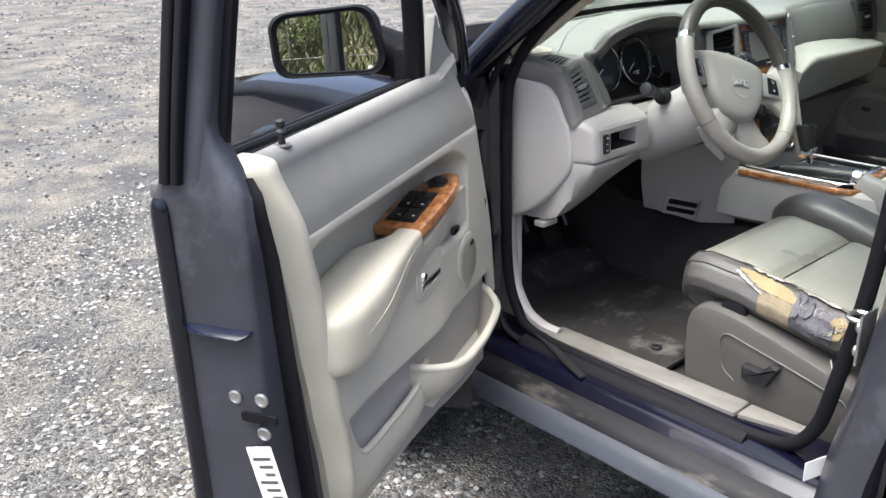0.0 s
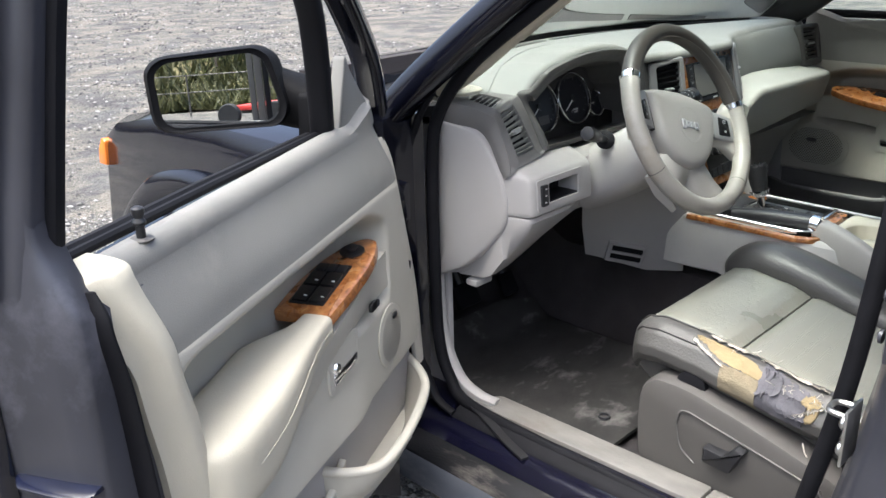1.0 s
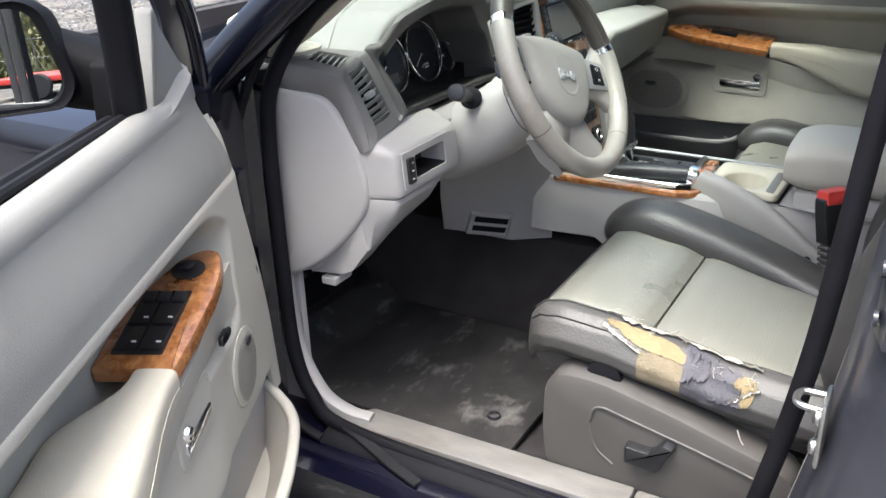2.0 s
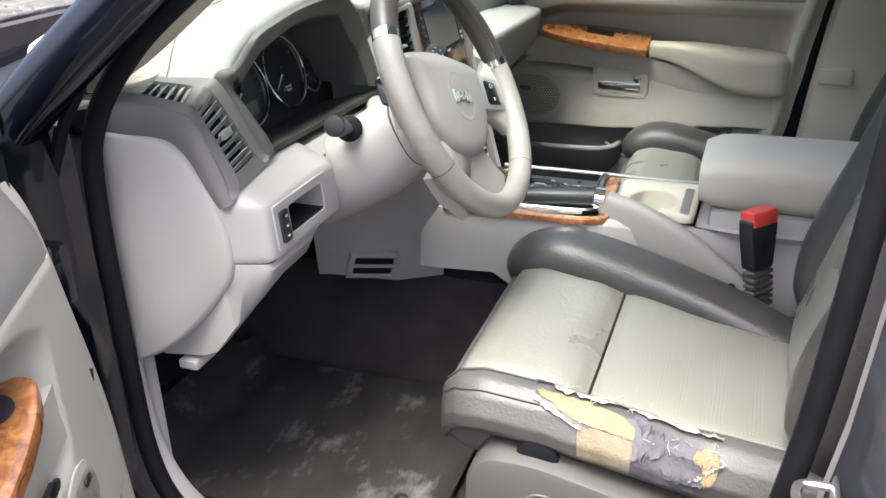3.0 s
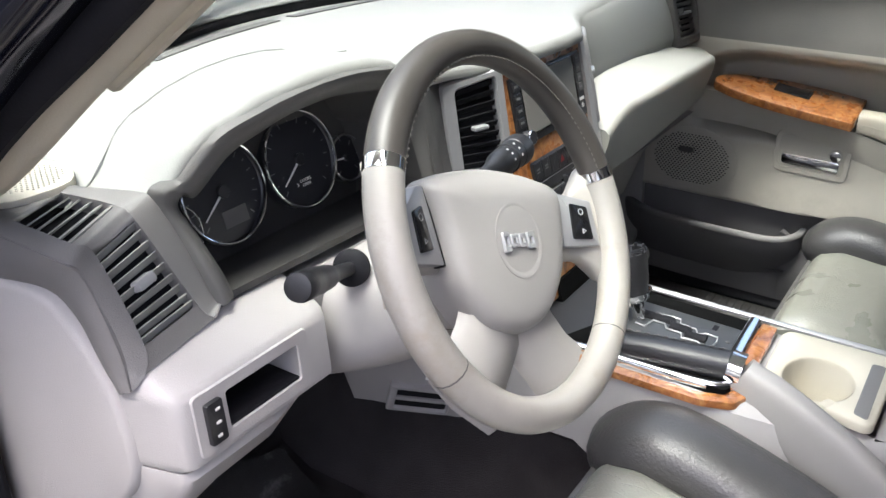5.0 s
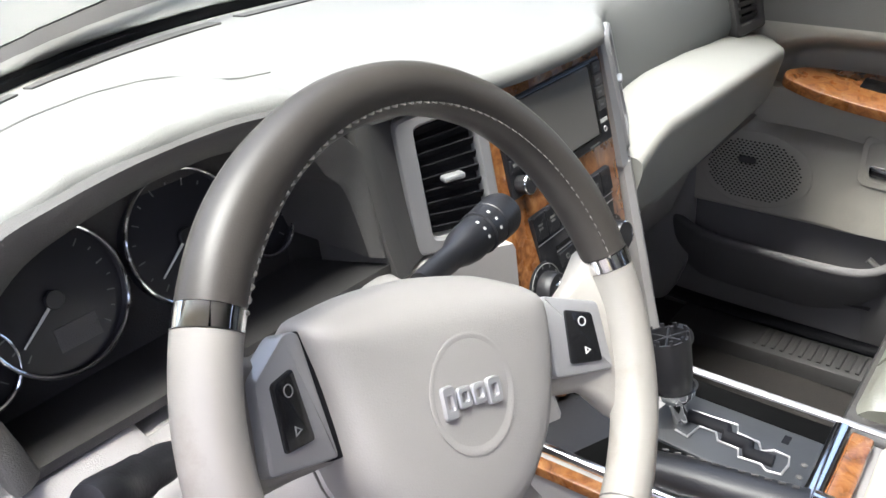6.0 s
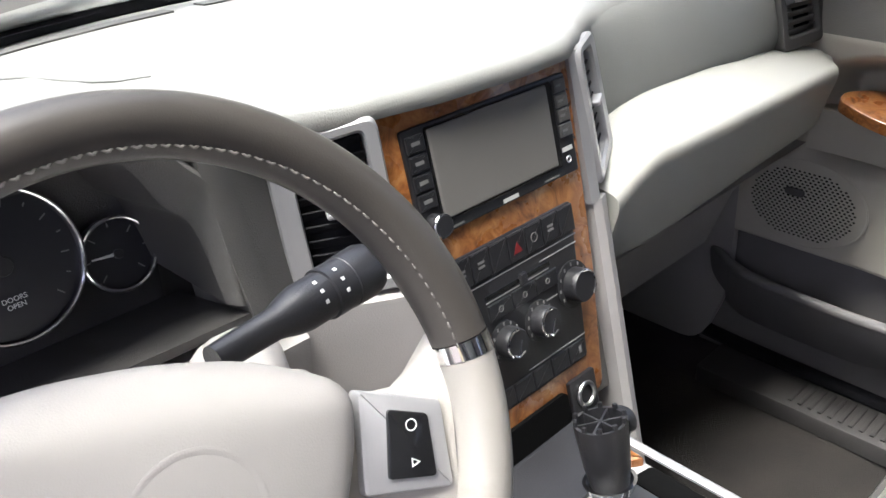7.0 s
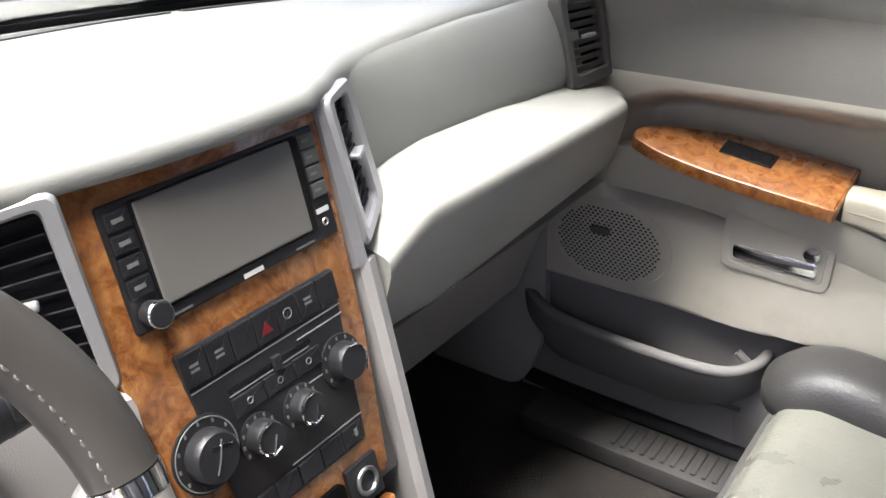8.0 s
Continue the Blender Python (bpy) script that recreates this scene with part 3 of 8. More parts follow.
for z in (0.66, 0.99):
    h = part("door_hinge", join(box(0.055, 0.05, 0.075, pose(-0.885, 0.125, z), 0.006), turned([(0.011, -0.05), (0.012, -0.045), (0.012, 0.045), (0.011, 0.05)], pose(-0.905, 0.095, z), 14)), M_NAVY, car, "painted steel door hinge")
part("wiring_boot", sweep(smooth_path([(-0.86, 0.16, 0.90), (-0.89, 0.11, 0.89), (-0.915, 0.075, 0.88)], 6), oval(0.020, 0.020, 12), scale=[1 + 0.12 * (i % 2) for i in range(13)]), M_RUBBER, car, "ribbed black rubber wiring boot")


def sill_ring(y):
    pts = [(-0.66, 0.50), (-0.70, 0.524), (-0.755, 0.526), (-0.790, 0.517), (-0.820, 0.507), (-0.834, 0.499), (-0.850, 0.484), (-0.885, 0.464), (-0.898, 0.44), (-0.898, 0.415), (-0.88, 0.398), (-0.74, 0.31), (-0.66, 0.30)]
    return [V(a, y, b) for a, b in pts]


part("rocker_sill", loft([sill_ring(y) for y in (0.24, 0.10, -0.2, -0.5, -0.75, -1.7)]), M_SILL, car, "dirty navy door sill")
part("sill_cladding", loft([[V(a, y, b) for a, b in ((-0.888, 0.462), (-0.904, 0.459), (-0.917, 0.447), (-0.926, 0.421), (-0.915, 0.409), (-0.882, 0.402))] for y in (0.42, 0.1, -0.5, -1.0, -1.7)]),
     mat("dusty_sill_cladding", (0.045, 0.05, 0.062), 0.55, vary=0.2, scale=9, bump=0.1, spec=0.3, stain=(0.12, 0.12, 0.12), amount=0.28, stretch=(1, 0.3, 1)), car, "dusty grey-blue lower sill cladding")
part("sill_strip", loft([[V(a, y, b) for a, b in ((-0.850, 0.488), (-0.872, 0.481), (-0.892, 0.468), (-0.897, 0.459), (-0.885, 0.455), (-0.85, 0.465))] for y in (0.22, 0.0, -0.3, -0.9, -1.6)]),
     mat("grimy_black_strip", (0.010, 0.010, 0.012), 0.5, vary=0.3, scale=26, bump=0.3, spec=0.25, stain=(0.15, 0.135, 0.12), amount=0.30, stretch=(1, 0.25, 1)), car, "grimy black sill strip")
plate_top = [(-0.757, 0.058), (-0.695, 0.015), (-0.688, -0.47), (-0.748, -0.47)]
part("sill_plate", plate(plate_top, basis((0, 0, 0.5345), (1, 0, 0), (0, 1, 0)), 0.012, 0.006, 0.003), M_PLATE, car, "scuffed pale plastic sill plate")
part("sill_plate", plate([(-0.745, -0.474), (-0.69, -0.474), (-0.69, -0.60), (-0.715, -0.60)], basis((0, 0, 0.5335), (1, 0, 0), (0, 1, 0)), 0.012, 0.006, 0.003), M_PLATE, car)
part("loose_strip", sweep(smooth_path([(-0.768, 0.030, 0.537), (-0.785, -0.03, 0.529), (-0.803, -0.09, 0.519), (-0.818, -0.150, 0.512)], 5), [(-0.009, -0.002), (0.009, -0.002), (0.009, 0.003), (-0.009, 0.003)]), M_BLACK, car, "loose rubber strip hanging over the sill")
part("seal_lip", loft([[V(x, y, z) for x, z in ((-0.765, 0.531), (-0.785, 0.527), (-0.800, 0.518), (-0.803, 0.512), (-0.790, 0.510), (-0.765, 0.515))] for y in (0.06, -0.1, -0.3, -0.52)]), M_RUBBER, car, "black rubber lip along the sill")
kick = smooth_path([(-0.742, 0.155, 0.86), (-0.744, 0.150, 0.74), (-0.744, 0.135, 0.64), (-0.742, 0.095, 0.565), (-0.736, 0.045, 0.536), (-0.728, 0.00, 0.528)], 6)
part("kick_trim", sweep(kick, oval(0.016, 0.014, 10, 0.6), up=(1, 0, 0)), M_GREY, car, "light grey kick panel trim")
part("kick_panel", side([(0.14, 0.50), (0.14, 1.10), (0.45, 1.10), (0.45, 0.50)], -0.72, 0.012, 0, 0.002), M_GREY, car)

# B-pillar, latch and rear side
P_Y = [(0.50, -0.685), (0.70, -0.701), (0.86, -0.717), (1.02, -0.738), (1.19, -0.768), (1.45, -0.800), (1.58, -0.800)]
B_Y = [(0.50, -0.66), (0.62, -0.675), (0.75, -0.700), (0.90, -0.722), (1.18, -0.745), (1.40, -0.752), (1.58, -0.745)]
part("centre_pillar", loft([[V(-0.785, y - 0.012, z), V(-0.80, y - 0.02, z), V(-0.875, y - 0.035, z), V(-0.905, y - 0.065, z), V(-0.915, y - 0.115, z), V(-0.80, y - 0.16, z), V(-0.765, y - 0.12, z), V(-0.765, y - 0.02, z)] for z, y in B_Y]), M_NAVY_DULL, car, "dusty navy centre pillar")
part("centre_pillar_trim", loft([[V(-0.762, y - 0.012, z), V(-0.735, y - 0.03, z), V(-0.73, y - 0.17, z), V(-0.762, y - 0.17, z)] for z, y in B_Y]), M_GREY, car)
lx, ly, lz = -0.818, -0.724, 0.83
st = part("door_striker", box(0.055, 0.006, 0.085, pose(lx - 0.02, ly - 0.002, lz - 0.005), 0.004), M_STEEL, car, "zinc-plated door striker")
part("striker_loop", tube(smooth_path([(lx + 0.012, ly, lz + 0.018), (lx + 0.010, ly + 0.026, lz + 0.018), (lx - 0.006, ly + 0.032, lz + 0.018), (lx - 0.022, ly + 0.026, lz + 0.018), (lx - 0.025, ly, lz + 0.018)], 4), 0.0045, 8), M_STEEL, st)
for z in (lz + 0.012, lz - 0.028):
    part("bolt", turned([(0.010, 0), (0.010, 0.004), (0.007, 0.007), (0.002, 0.008)], basis((lx - 0.03, ly + 0.002, z), (1, 0, 0), (0, 0, -1)), 12), M_STEEL, st)
hg = part("rear_door_hinge", box(0.05, 0.016, 0.11, pose(-0.89, -0.772, 1.03, 0, 0, 15), 0.004), M_NAVY_DULL, car, "painted rear door hinge")
for z in (1.0, 1.055):
    part("bolt", turned([(0.009, 0), (0.009, 0.004), (0.006, 0.006), (0.002, 0.006)], basis((-0.892, -0.762, z), (1, 0, 0), (0, 0, -1)), 12), M_NAVY_DULL, hg)
part("pillar_label", plate([(-0.025, -0.018), (0.025, -0.018), (0.025, 0.018), (-0.025, 0.018)], basis((-0.872, -0.693, 0.58), (1, -0.3, 0), (0, 0, 1)), 0.001, 0.002), M_WHITE, car, "white paper label")
part("rear_door", side([(-0.80, 0.47), (-0.83, 1.14), (-1.80, 1.17), (-1.78, 0.60), (-1.55, 0.46)], -0.945, 0.09, 0.02, 0.03), M_NAVY, car, "closed navy rear door")
part("rear_door_frame", sweep([(-0.93, -0.85, 1.12), (-0.90, -0.86, 1.35), (-0.80, -0.88, 1.62), (-0.78, -1.2, 1.68), (-0.80, -1.75, 1.63), (-0.92, -1.80, 1.14)], oval(0.025, 0.03, 8), up=(1, 0, 0)), M_BLACK, car)
part("rear_glass", side([(-0.87, 1.13), (-0.90, 1.62), (-1.72, 1.62), (-1.76, 1.14)], -0.865, 0.004, 0.02), M_GLOSS, car, "dark tinted rear side glass")
part("rear_quarter", side([(-1.80, 0.40), (-1.80, 1.62), (-2.9, 1.55), (-3.05, 1.1), (-3.05, 0.5)], -0.93, 0.06, 0.04, 0.03), M_NAVY, car)
part("rear_quarter", side([(-0.80, 0.40), (-0.80, 1.14), (-3.05, 1.1), (-3.05, 0.5)], 0.93, 0.06, 0.04, 0.03), M_NAVY, car)
part("rear_glass", side([(-0.84, 1.13), (-0.86, 1.62), (-2.85, 1.58), (-2.98, 1.10)], 0.865, 0.004, 0.02), M_GLOSS, car, "dark tinted rear side glass")
part("tailgate", box(1.75, 0.06, 1.15, pose(0, -3.02, 1.0), 0.03), M_NAVY, car)


def roof_at(a, b):
    x, y = lerp(-0.66, 0.66, a), lerp(-0.34, -3.0, b)
    return V(x, y, 1.64 + 0.07 * math.sin(math.pi * min(1, b * 1.1 + 0.08)) - 0.05 * (abs(x) / 0.66) ** 3)


part("roof", grid(roof_at, 16, 16, 0.04, (0, 0, -1)), M_NAVY, car, "navy roof")
part("headliner", grid(lambda a, b: roof_at(a, b) + V(0, 0, -0.055), 16, 16, 0.01, (0, 0, 1)), M_HEADLINER, car, "pale woven headliner")
part("roof_rail", sweep([(-0.70, -0.38, 1.60), (-0.71, -0.8, 1.66), (-0.71, -1.8, 1.67), (-0.70, -2.95, 1.58)], oval(0.05, 0.04, 10), up=(0, 0, 1)), M_NAVY, car)
part("roof_rail", sweep([(0.70, -0.38, 1.60), (0.71, -0.8, 1.66), (0.71, -1.8, 1.67), (0.70, -2.95, 1.58)], oval(0.05, 0.04, 10), up=(0, 0, 1)), M_NAVY, car)
part("windscreen_pillar", sweep([V(-p.x, p.y, p.z) for p in A_OUT], oval(0.050, 0.034, 14, 0.7), up=(1, 0, 0)), M_NAVY, car)
part("pillar_trim", sweep([V(-p.x, p.y, p.z) for p in A_IN], oval(0.045, 0.022, 14, 0.7), up=(1, 0, 0)), M_BLACK, car)
part("centre_pillar_trim", loft([[V(0.755, y - 0.012, z), V(0.722, y - 0.014, z), V(0.708, y - 0.026, z), V(0.70, y - 0.075, z), V(0.71, y - 0.20, z), V(0.77, y - 0.20, z)] for z, y in P_Y]), M_CREAM, car, "pale grey centre pillar trim with belt guide")
part("centre_pillar", loft([[V(0.93, y + 0.01, z), V(0.80, y + 0.03, z), V(0.765, y + 0.028, z), V(0.76, y - 0.03, z), V(0.90, y - 0.2, z)] for z, y in P_Y]), M_RUBBER, car)
part("door_seal", sweep([(0.735, y, z) for z, y in P_Y], oval(0.014, 0.014, 12), up=(1, 0, 0)), M_RUBBER, car, "black rubber door seal")
part("belt_guide", box(0.026, 0.075, 0.040, pose(0.702, -0.785, 0.905), 0.008), M_CREAM, car)
part("rear_seat_back", loft([section((0, -1.72 - 0.16 * t, 0.75 + 0.55 * t), (1, 0, 0), (0, 1, 0.3), 0.66, 0.09, 20) for t in (0, 0.3, 0.7, 1.0)]), M_TAUPE_SHADED, car, "taupe leather rear bench backrest")
part("rear_seat_cushion", loft([section((0, y, 0.66), (1, 0, 0), (0, 0, 1), 0.66, 0.10, 20) for y in (-1.16, -1.2, -1.5, -1.72)]), M_TAUPE_SHADED, car)

# floor
def floor_at(a, b):
    x, y = lerp(-0.73, 0.75, a), lerp(-1.75, 0.55, b)
    tunnel = 0.20 * (1 - ease(0.12, 0.20, abs(x + 0.01)))
    z = 0.475 + 0.36 * ease(0.27, 0.55, y) * 1.0 + tunnel
    z += 0.05 * ease(0.60, 0.73, abs(x)) * (1.0 if x < 0 else 0.4)
    return V(x, y, min(z, 0.86))


part("floor_carpet", grid(floor_at, 60, 40, 0.03, (0, 0, -1)), M_CARPET, car, "dirty black floor carpet")
part("bulkhead", box(1.48, 0.03, 0.75, pose(0, 0.56, 0.80), 0.0), M_CARPET, car)
# Plate and ribs in a darker tone than the driver's plate.
part("sill_plate", plate([(0.62, 0.06), (0.715, 0.06), (0.715, -0.62), (0.62, -0.62)], basis((0, 0, 0.512), (1, 0, 0), (0, 1, 0)), 0.03, 0.01, 0.006), M_LINING, car, "passenger sill plate, set darker than the driver's")
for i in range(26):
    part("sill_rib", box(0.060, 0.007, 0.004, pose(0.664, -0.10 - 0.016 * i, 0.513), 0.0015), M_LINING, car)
part("kick_panel", side([(0.10, 0.50), (0.06, 0.62), (0.07, 1.10), (0.45, 1.10), (0.45, 0.50)], 0.72, 0.02, 0.04, 0.004), M_GREY, car, "grey passenger kick panel")
part("door_seal", sweep(smooth_path([(0.725, 0.180, 1.00), (0.725, 0.178, 0.74), (0.722, 0.160, 0.62), (0.718, 0.110, 0.54), (0.714, 0.03, 0.520), (0.712, -0.60, 0.516)], 6), oval(0.012, 0.014, 10), up=(1, 0, 0)), M_RUBBER, car, "black rubber door seal")
fm = thing("floor_mat", (-0.48, 0.02, 0.49), "worn black floor mat covered in dust and dried mud", "floor mat")


def mat_at(a, b):
    x, y = lerp(-0.685, -0.255, a), lerp(-0.235, 0.30, b)
    y -= 0.02 * ease(0.7, 1.0, a)
    return V(x, y, 0.497 + 0.004 * noise.noise((x * 9, y * 9, 2)) + 0.09 * ease(0.22, 0.34, y))


part("mat_sheet", grid(mat_at, 30, 36, 0.008, (0, 0, -1)), M_FLOORMAT, fm)
part("eyelet", ring(0.011, 0.003, pose(-0.575, -0.165, 0.502), 20, 6), M_BLACK, fm)
# Added sheet, no known mat: sets the tone of the dim footwell floor.
pm = thing("floor_mat", (0.42, 0.0, 0.49), "dusty brown sheet added over the passenger footwell floor", "floor mat")


def footwell_sheet_at(a, b):
    x, y = lerp(0.20, 0.605, a), lerp(-0.30, 0.28, b)
    return V(x, y, 0.492 + 0.004 * noise.noise((x * 8, y * 8, 4)) + 0.07 * ease(0.20, 0.32, y))


part("mat_sheet", grid(footwell_sheet_at, 24, 30, 0.008, (0, 0, -1)), mat("dusty_brown_carpet", (0.020, 0.017, 0.015), 0.95, vary=0.3, scale=14, bump=0.9, grain=420), pm)
for px, pz, w in ((-0.49, 0.62, 0.075), (-0.33, 0.60, 0.05)):
    pd = thing("brake_pedal" if w > 0.06 else "accelerator_pedal", (px, 0.33, pz), "worn black rubber foot pedal on a steel arm", "pedal")
    part("pad", plate([(-w / 2, -0.03), (w / 2, -0.03), (w / 2, 0.03), (-w / 2, 0.03)], basis((px, 0.30, pz), (1, 0, 0), (0, 0.5, 0.85)), 0.014, 0.008, 0.004), M_RUBBER, pd)
    part("arm", tube([(px, 0.315, pz), (px, 0.37, pz + 0.10), (px, 0.40, pz + 0.28)], 0.010, 8), M_BLACK, pd)

# ---- doors ----
DOOR_O, DOOR_D, DOOR_N = V(-0.93, 0.07, 0), V(-0.891, -0.453, 0).normalized(), V(0.453, -0.891, 0).normalized()
PASS_O, PASS_D, PASS_N = V(0.735, 0.095, 0), V(0, -1, 0), V(-1, 0, 0)


def crease(u):
    """Height of the line between the dark upper and the pale lower part of the trim."""
    return 1.066 + 0.006 * math.sin(3 * u) 


def trim_w(u, z):
    """How far the trim stands out towards the cabin at u metres from its front edge and height z."""
    c = crease(u)
    top = 0.002 + 0.030 * (1 - ease(c, 1.172, z)) ** 0.8           # the upper part leans in towards its foot
    low = 0.034
    w = lerp(low, top, ease(c - 0.004, c + 0.004, z))
    inside = ease(0.118, 0.160, u) * (1 - ease(0.66, 0.73, u))
    roof = c - 0.022 - 0.026 * (1 - ease(0.12, 0.24, u)) ** 2          # the lip over it arches down at the front
    hollow = ease(0.87, 0.92, z) * (1 - ease(roof - 0.030, roof + 0.010, z))
    w -= 0.078 * inside * hollow                                     # the hollow over the armrest
    edge = 0.738 + 0.026 * ease(0.24, 0.64, u)                       # foot of the panel above the stowage pockets
    w += 0.010 * (1 - ease(edge, edge + 0.10, z)) * ease(edge - 0.004, edge, z) * ease(0.21, 0.30, u)
    w -= 0.030 * (1 - ease(edge - 0.016, edge + 0.002, z)) * (1 - ease(0.645, 0.665, u))
    w -= 0.020 * (1 - ease(0.0, 0.05, u - along(FRONT, z)))
    return w


REAR_IN = [(0.40, 0.615), (0.716, 0.663), (0.856, 0.686), (0.982, 0.706), (1.063, 0.726), (1.185, 0.748)]
REAR_OUT = [(0.40, 0.665), (0.699, 0.708), (0.823, 0.731), (0.933, 0.749), (1.064, 0.770), (1.175, 0.809)]
FRONT = [(0.44, -0.010), (0.53, -0.040), (0.64, -0.070), (0.808, -0.050), (0.936, -0.016), (1.064, 0.018), (1.17, 0.040)]


def make_trim(door, O, D, N, mirror=False):
    """The inner trim of a front door, hinged at O, running along D, its cabin side towards N. The passenger's is built longer."""
    def plain(u, w, z):
        return O + D * u + N * w + V(0, 0, z)

    def at(u, w, z):
        if mirror and u > 0.16:
            u = 0.16 + (min(u, 0.40) - 0.16) * 1.24 + max(0.0, u - 0.40) * 1.02
        return plain(u, w, z)
    side_y = V(0, 0, 1)

    def upper(a, b):
        z = lerp(crease(0.4), 1.182 + 0.030 * (1 - ease(0.02, 0.20, a)), b)
        u = lerp(along(FRONT, z), along(REAR_IN, z) + 0.012, a)
        if b > 0.93:
            return at(u, trim_w(u, 1.176) - 0.014 * (b - 0.93) / 0.07, z)
        return at(u, trim_w(u, z), z)
    part("upper_trim", grid(upper, 40, 14, 0.012, -N), M_DOORTOP, door, "dark grey vinyl upper door trim")

    def capping(a, b):
        u, w = lerp(0.15, 0.762, a), lerp(-0.036, 0.004, b)
        return at(u, w, 1.181 + 0.006 * math.sin(math.pi * b) - 0.01 * ease(0.75, 1, b))
    part("window_sill_cap", grid(capping, 20, 6, 0.012, (0, 0, -1)), M_DOORTOP, door)

    def lower(a, b):
        z = lerp(0.46 if mirror else 0.500 + 0.072 * ease(0.05, 1.0, a), crease(0.4), b)
        u = lerp(along(FRONT, z), along(REAR_IN, z) + 0.01, a)
        return at(u, trim_w(u, z), z)
    hm = basis(at(0.328 if mirror else 0.333, 0.0365, 0.870 if mirror else 0.862), -D, side_y)
    if hm.col[2].xyz.dot(N) < 0:
        hm = hm @ Matrix.Diagonal((1, 1, -1, 1))
    if not mirror:
        hm = hm @ pose(0.006, 0.004, 0) @ Matrix.Diagonal((0.78, 0.80, 1.0, 1.0))
    sheet = grid(lower, 150, 150, 0.012, -N)
    back = hm.inverted()
    gone = []
    for f in sheet.faces:
        c = back @ f.calc_center_median()
        if abs(c.x + 0.003) < 0.060 and -0.036 < c.y < 0.034 and abs(c.z) < 0.035:
            gone.append(f)
    bmesh.ops.delete(sheet, geom=gone, context="FACES")
    part("lower_trim", sheet, M_DOORGREY, door, "pale stone-grey moulded lower door trim")
    # the pale edge that closes the trim towards the rear

    def rear_edge(a, b):
        t = max(0.0, (b - 0.90) / 0.10)
        z = lerp(0.43, 1.178, min(1.0, b / 0.90))
        u = lerp(along(REAR_IN, z), along(REAR_OUT, z), a)
        w = 0.038 - 0.020 * ease(0.45, 1.0, a) + 0.006 * math.sin(math.pi * min(1.0, a * 1.5)) * (1 - t)
        w -= 0.026 * ease(1.075, 1.19, z) + 0.05 * (1 - ease(0.48, 0.66, z))
        return at(u, w - 0.050 * t * t * (1 - 0.75 * a), z + 0.010 * math.sin(math.pi / 2 * t) - 0.008 * ease(0.5, 1.0, a))
    part("rear_trim_edge", grid(rear_edge, 12, 44, 0.02, -N), M_CREAM if mirror is False else M_DOORGREY, door, "pale rear edge of the door trim", 60)
    # armrest: narrow beside the grip pocket, then broad, rounded at its rear end
    rings = []
    n = 30
    for i in range(n + 1):
        t = i / n
        u = lerp(0.388, 0.718, t)
        w_in = lerp(0.002, -0.044, ease(0.06, 0.36, t))
        w_out = lerp(0.050, 0.074, ease(0.0, 0.7, t))
        top, bot = lerp(0.9665, 0.950, ease(0, 1, t)), lerp(0.926, 0.846, ease(0.0, 0.75, t))
        q = max(0.0, (t - 0.80) / 0.20)
        k = math.sqrt(max(0.0, 1 - q * q))
        w_out = lerp(0.030, w_out, k * 0.85 + 0.15 if q else 1.0)
        top -= 0.012 * (1 - k)
        bot += 0.014 * (1 - k)
        rings.append(section(at(u, (w_in + w_out) / 2, (top + bot) / 2), N, side_y, (w_out - w_in) / 2, (top - bot) / 2, 32, 0.42))
    arm = part("armrest", loft(rings), M_CREAM, door, "cream padded armrest", 60)
    part("armrest_seam", tube([at(lerp(0.392, 0.690, t), lerp(0.0505, 0.0745, ease(0, 0.7, t)) - 0.012 * ease(0.86, 1.0, t), lerp(0.946, 0.898, ease(0, 1, t))) for t in [j / 18 for j in range(19)]], 0.0005, 6), M_CREAM, arm)
    # under the armrest a moulded body tapers into the panel
    rings = []
    for i in range(13):
        t = i / 12
        u = lerp(0.12, 0.665, t)
        z = lerp(0.965, 0.875, ease(0.1, 1, t))
        d = (0.05 * math.sin(math.pi * min(1, 0.25 + t * 0.75)) + 0.003) * ease(-0.02, 0.35, t)
        rings.append([at(u, 0.0, z), at(u, 0.030 + d * 0.30, z), at(u, 0.030 + d * 0.26, z - 0.03), at(u, 0.032, z - 0.062), at(u, 0.0, z - 0.065)])
    part("armrest_support", loft(rings), M_DOORGREY, door)
    # wooden bezel
    bw = 0.026 if mirror else 0.001
    bz = basis(at(0.388, bw, 0.966), (at(0.168, bw, 1.003) - at(0.388, bw, 0.966)), N)
    flip = 1 if bz.col[2].z > 0 else -1
    kx = 1.24 if mirror else 1.0
    if mirror:
        bz = bz @ pose(0, 0, 0, -13 * flip, 0, 0)
    out = [(0.0, -0.044), (0.0, 0.046), (0.06, 0.050), (0.13, 0.052), (0.185, 0.047), (0.222, 0.034), (0.226, 0.014), (0.205, -0.010), (0.13, -0.036), (0.06, -0.044)]
    out = [(x * kx, y * (1.15 if mirror else 1.0)) for x, y in out]
    if flip < 0:
        bz = bz @ Matrix.Diagonal((1, 1, -1, 1))
    bezel = part("wood_bezel", plate(out, bz, 0.018, [0.004, 0.004, 0.02, 0.02, 0.02, 0.018, 0.02, 0.03, 0.03, 0.02], 0.005), M_WOOD, door, "glossy burl wood switch bezel")

    def on(x, y, z=0.0):
        return bz @ V(x, y, z)
    def sw(x0, y0, x1, y1, h, material, name, par, label="", r=0.002):
        mm = bz.copy()
        mm.translation = on((x0 + x1) / 2, (y0 + y1) / 2, h)
        a, b = (x1 - x0) / 2, (y1 - y0) / 2
        return part(name, plate([(-a, -b), (a, -b), (a, b), (-a, b)], mm, h + 0.004, r, min(0.0012, a * 0.3)), material, par, label)
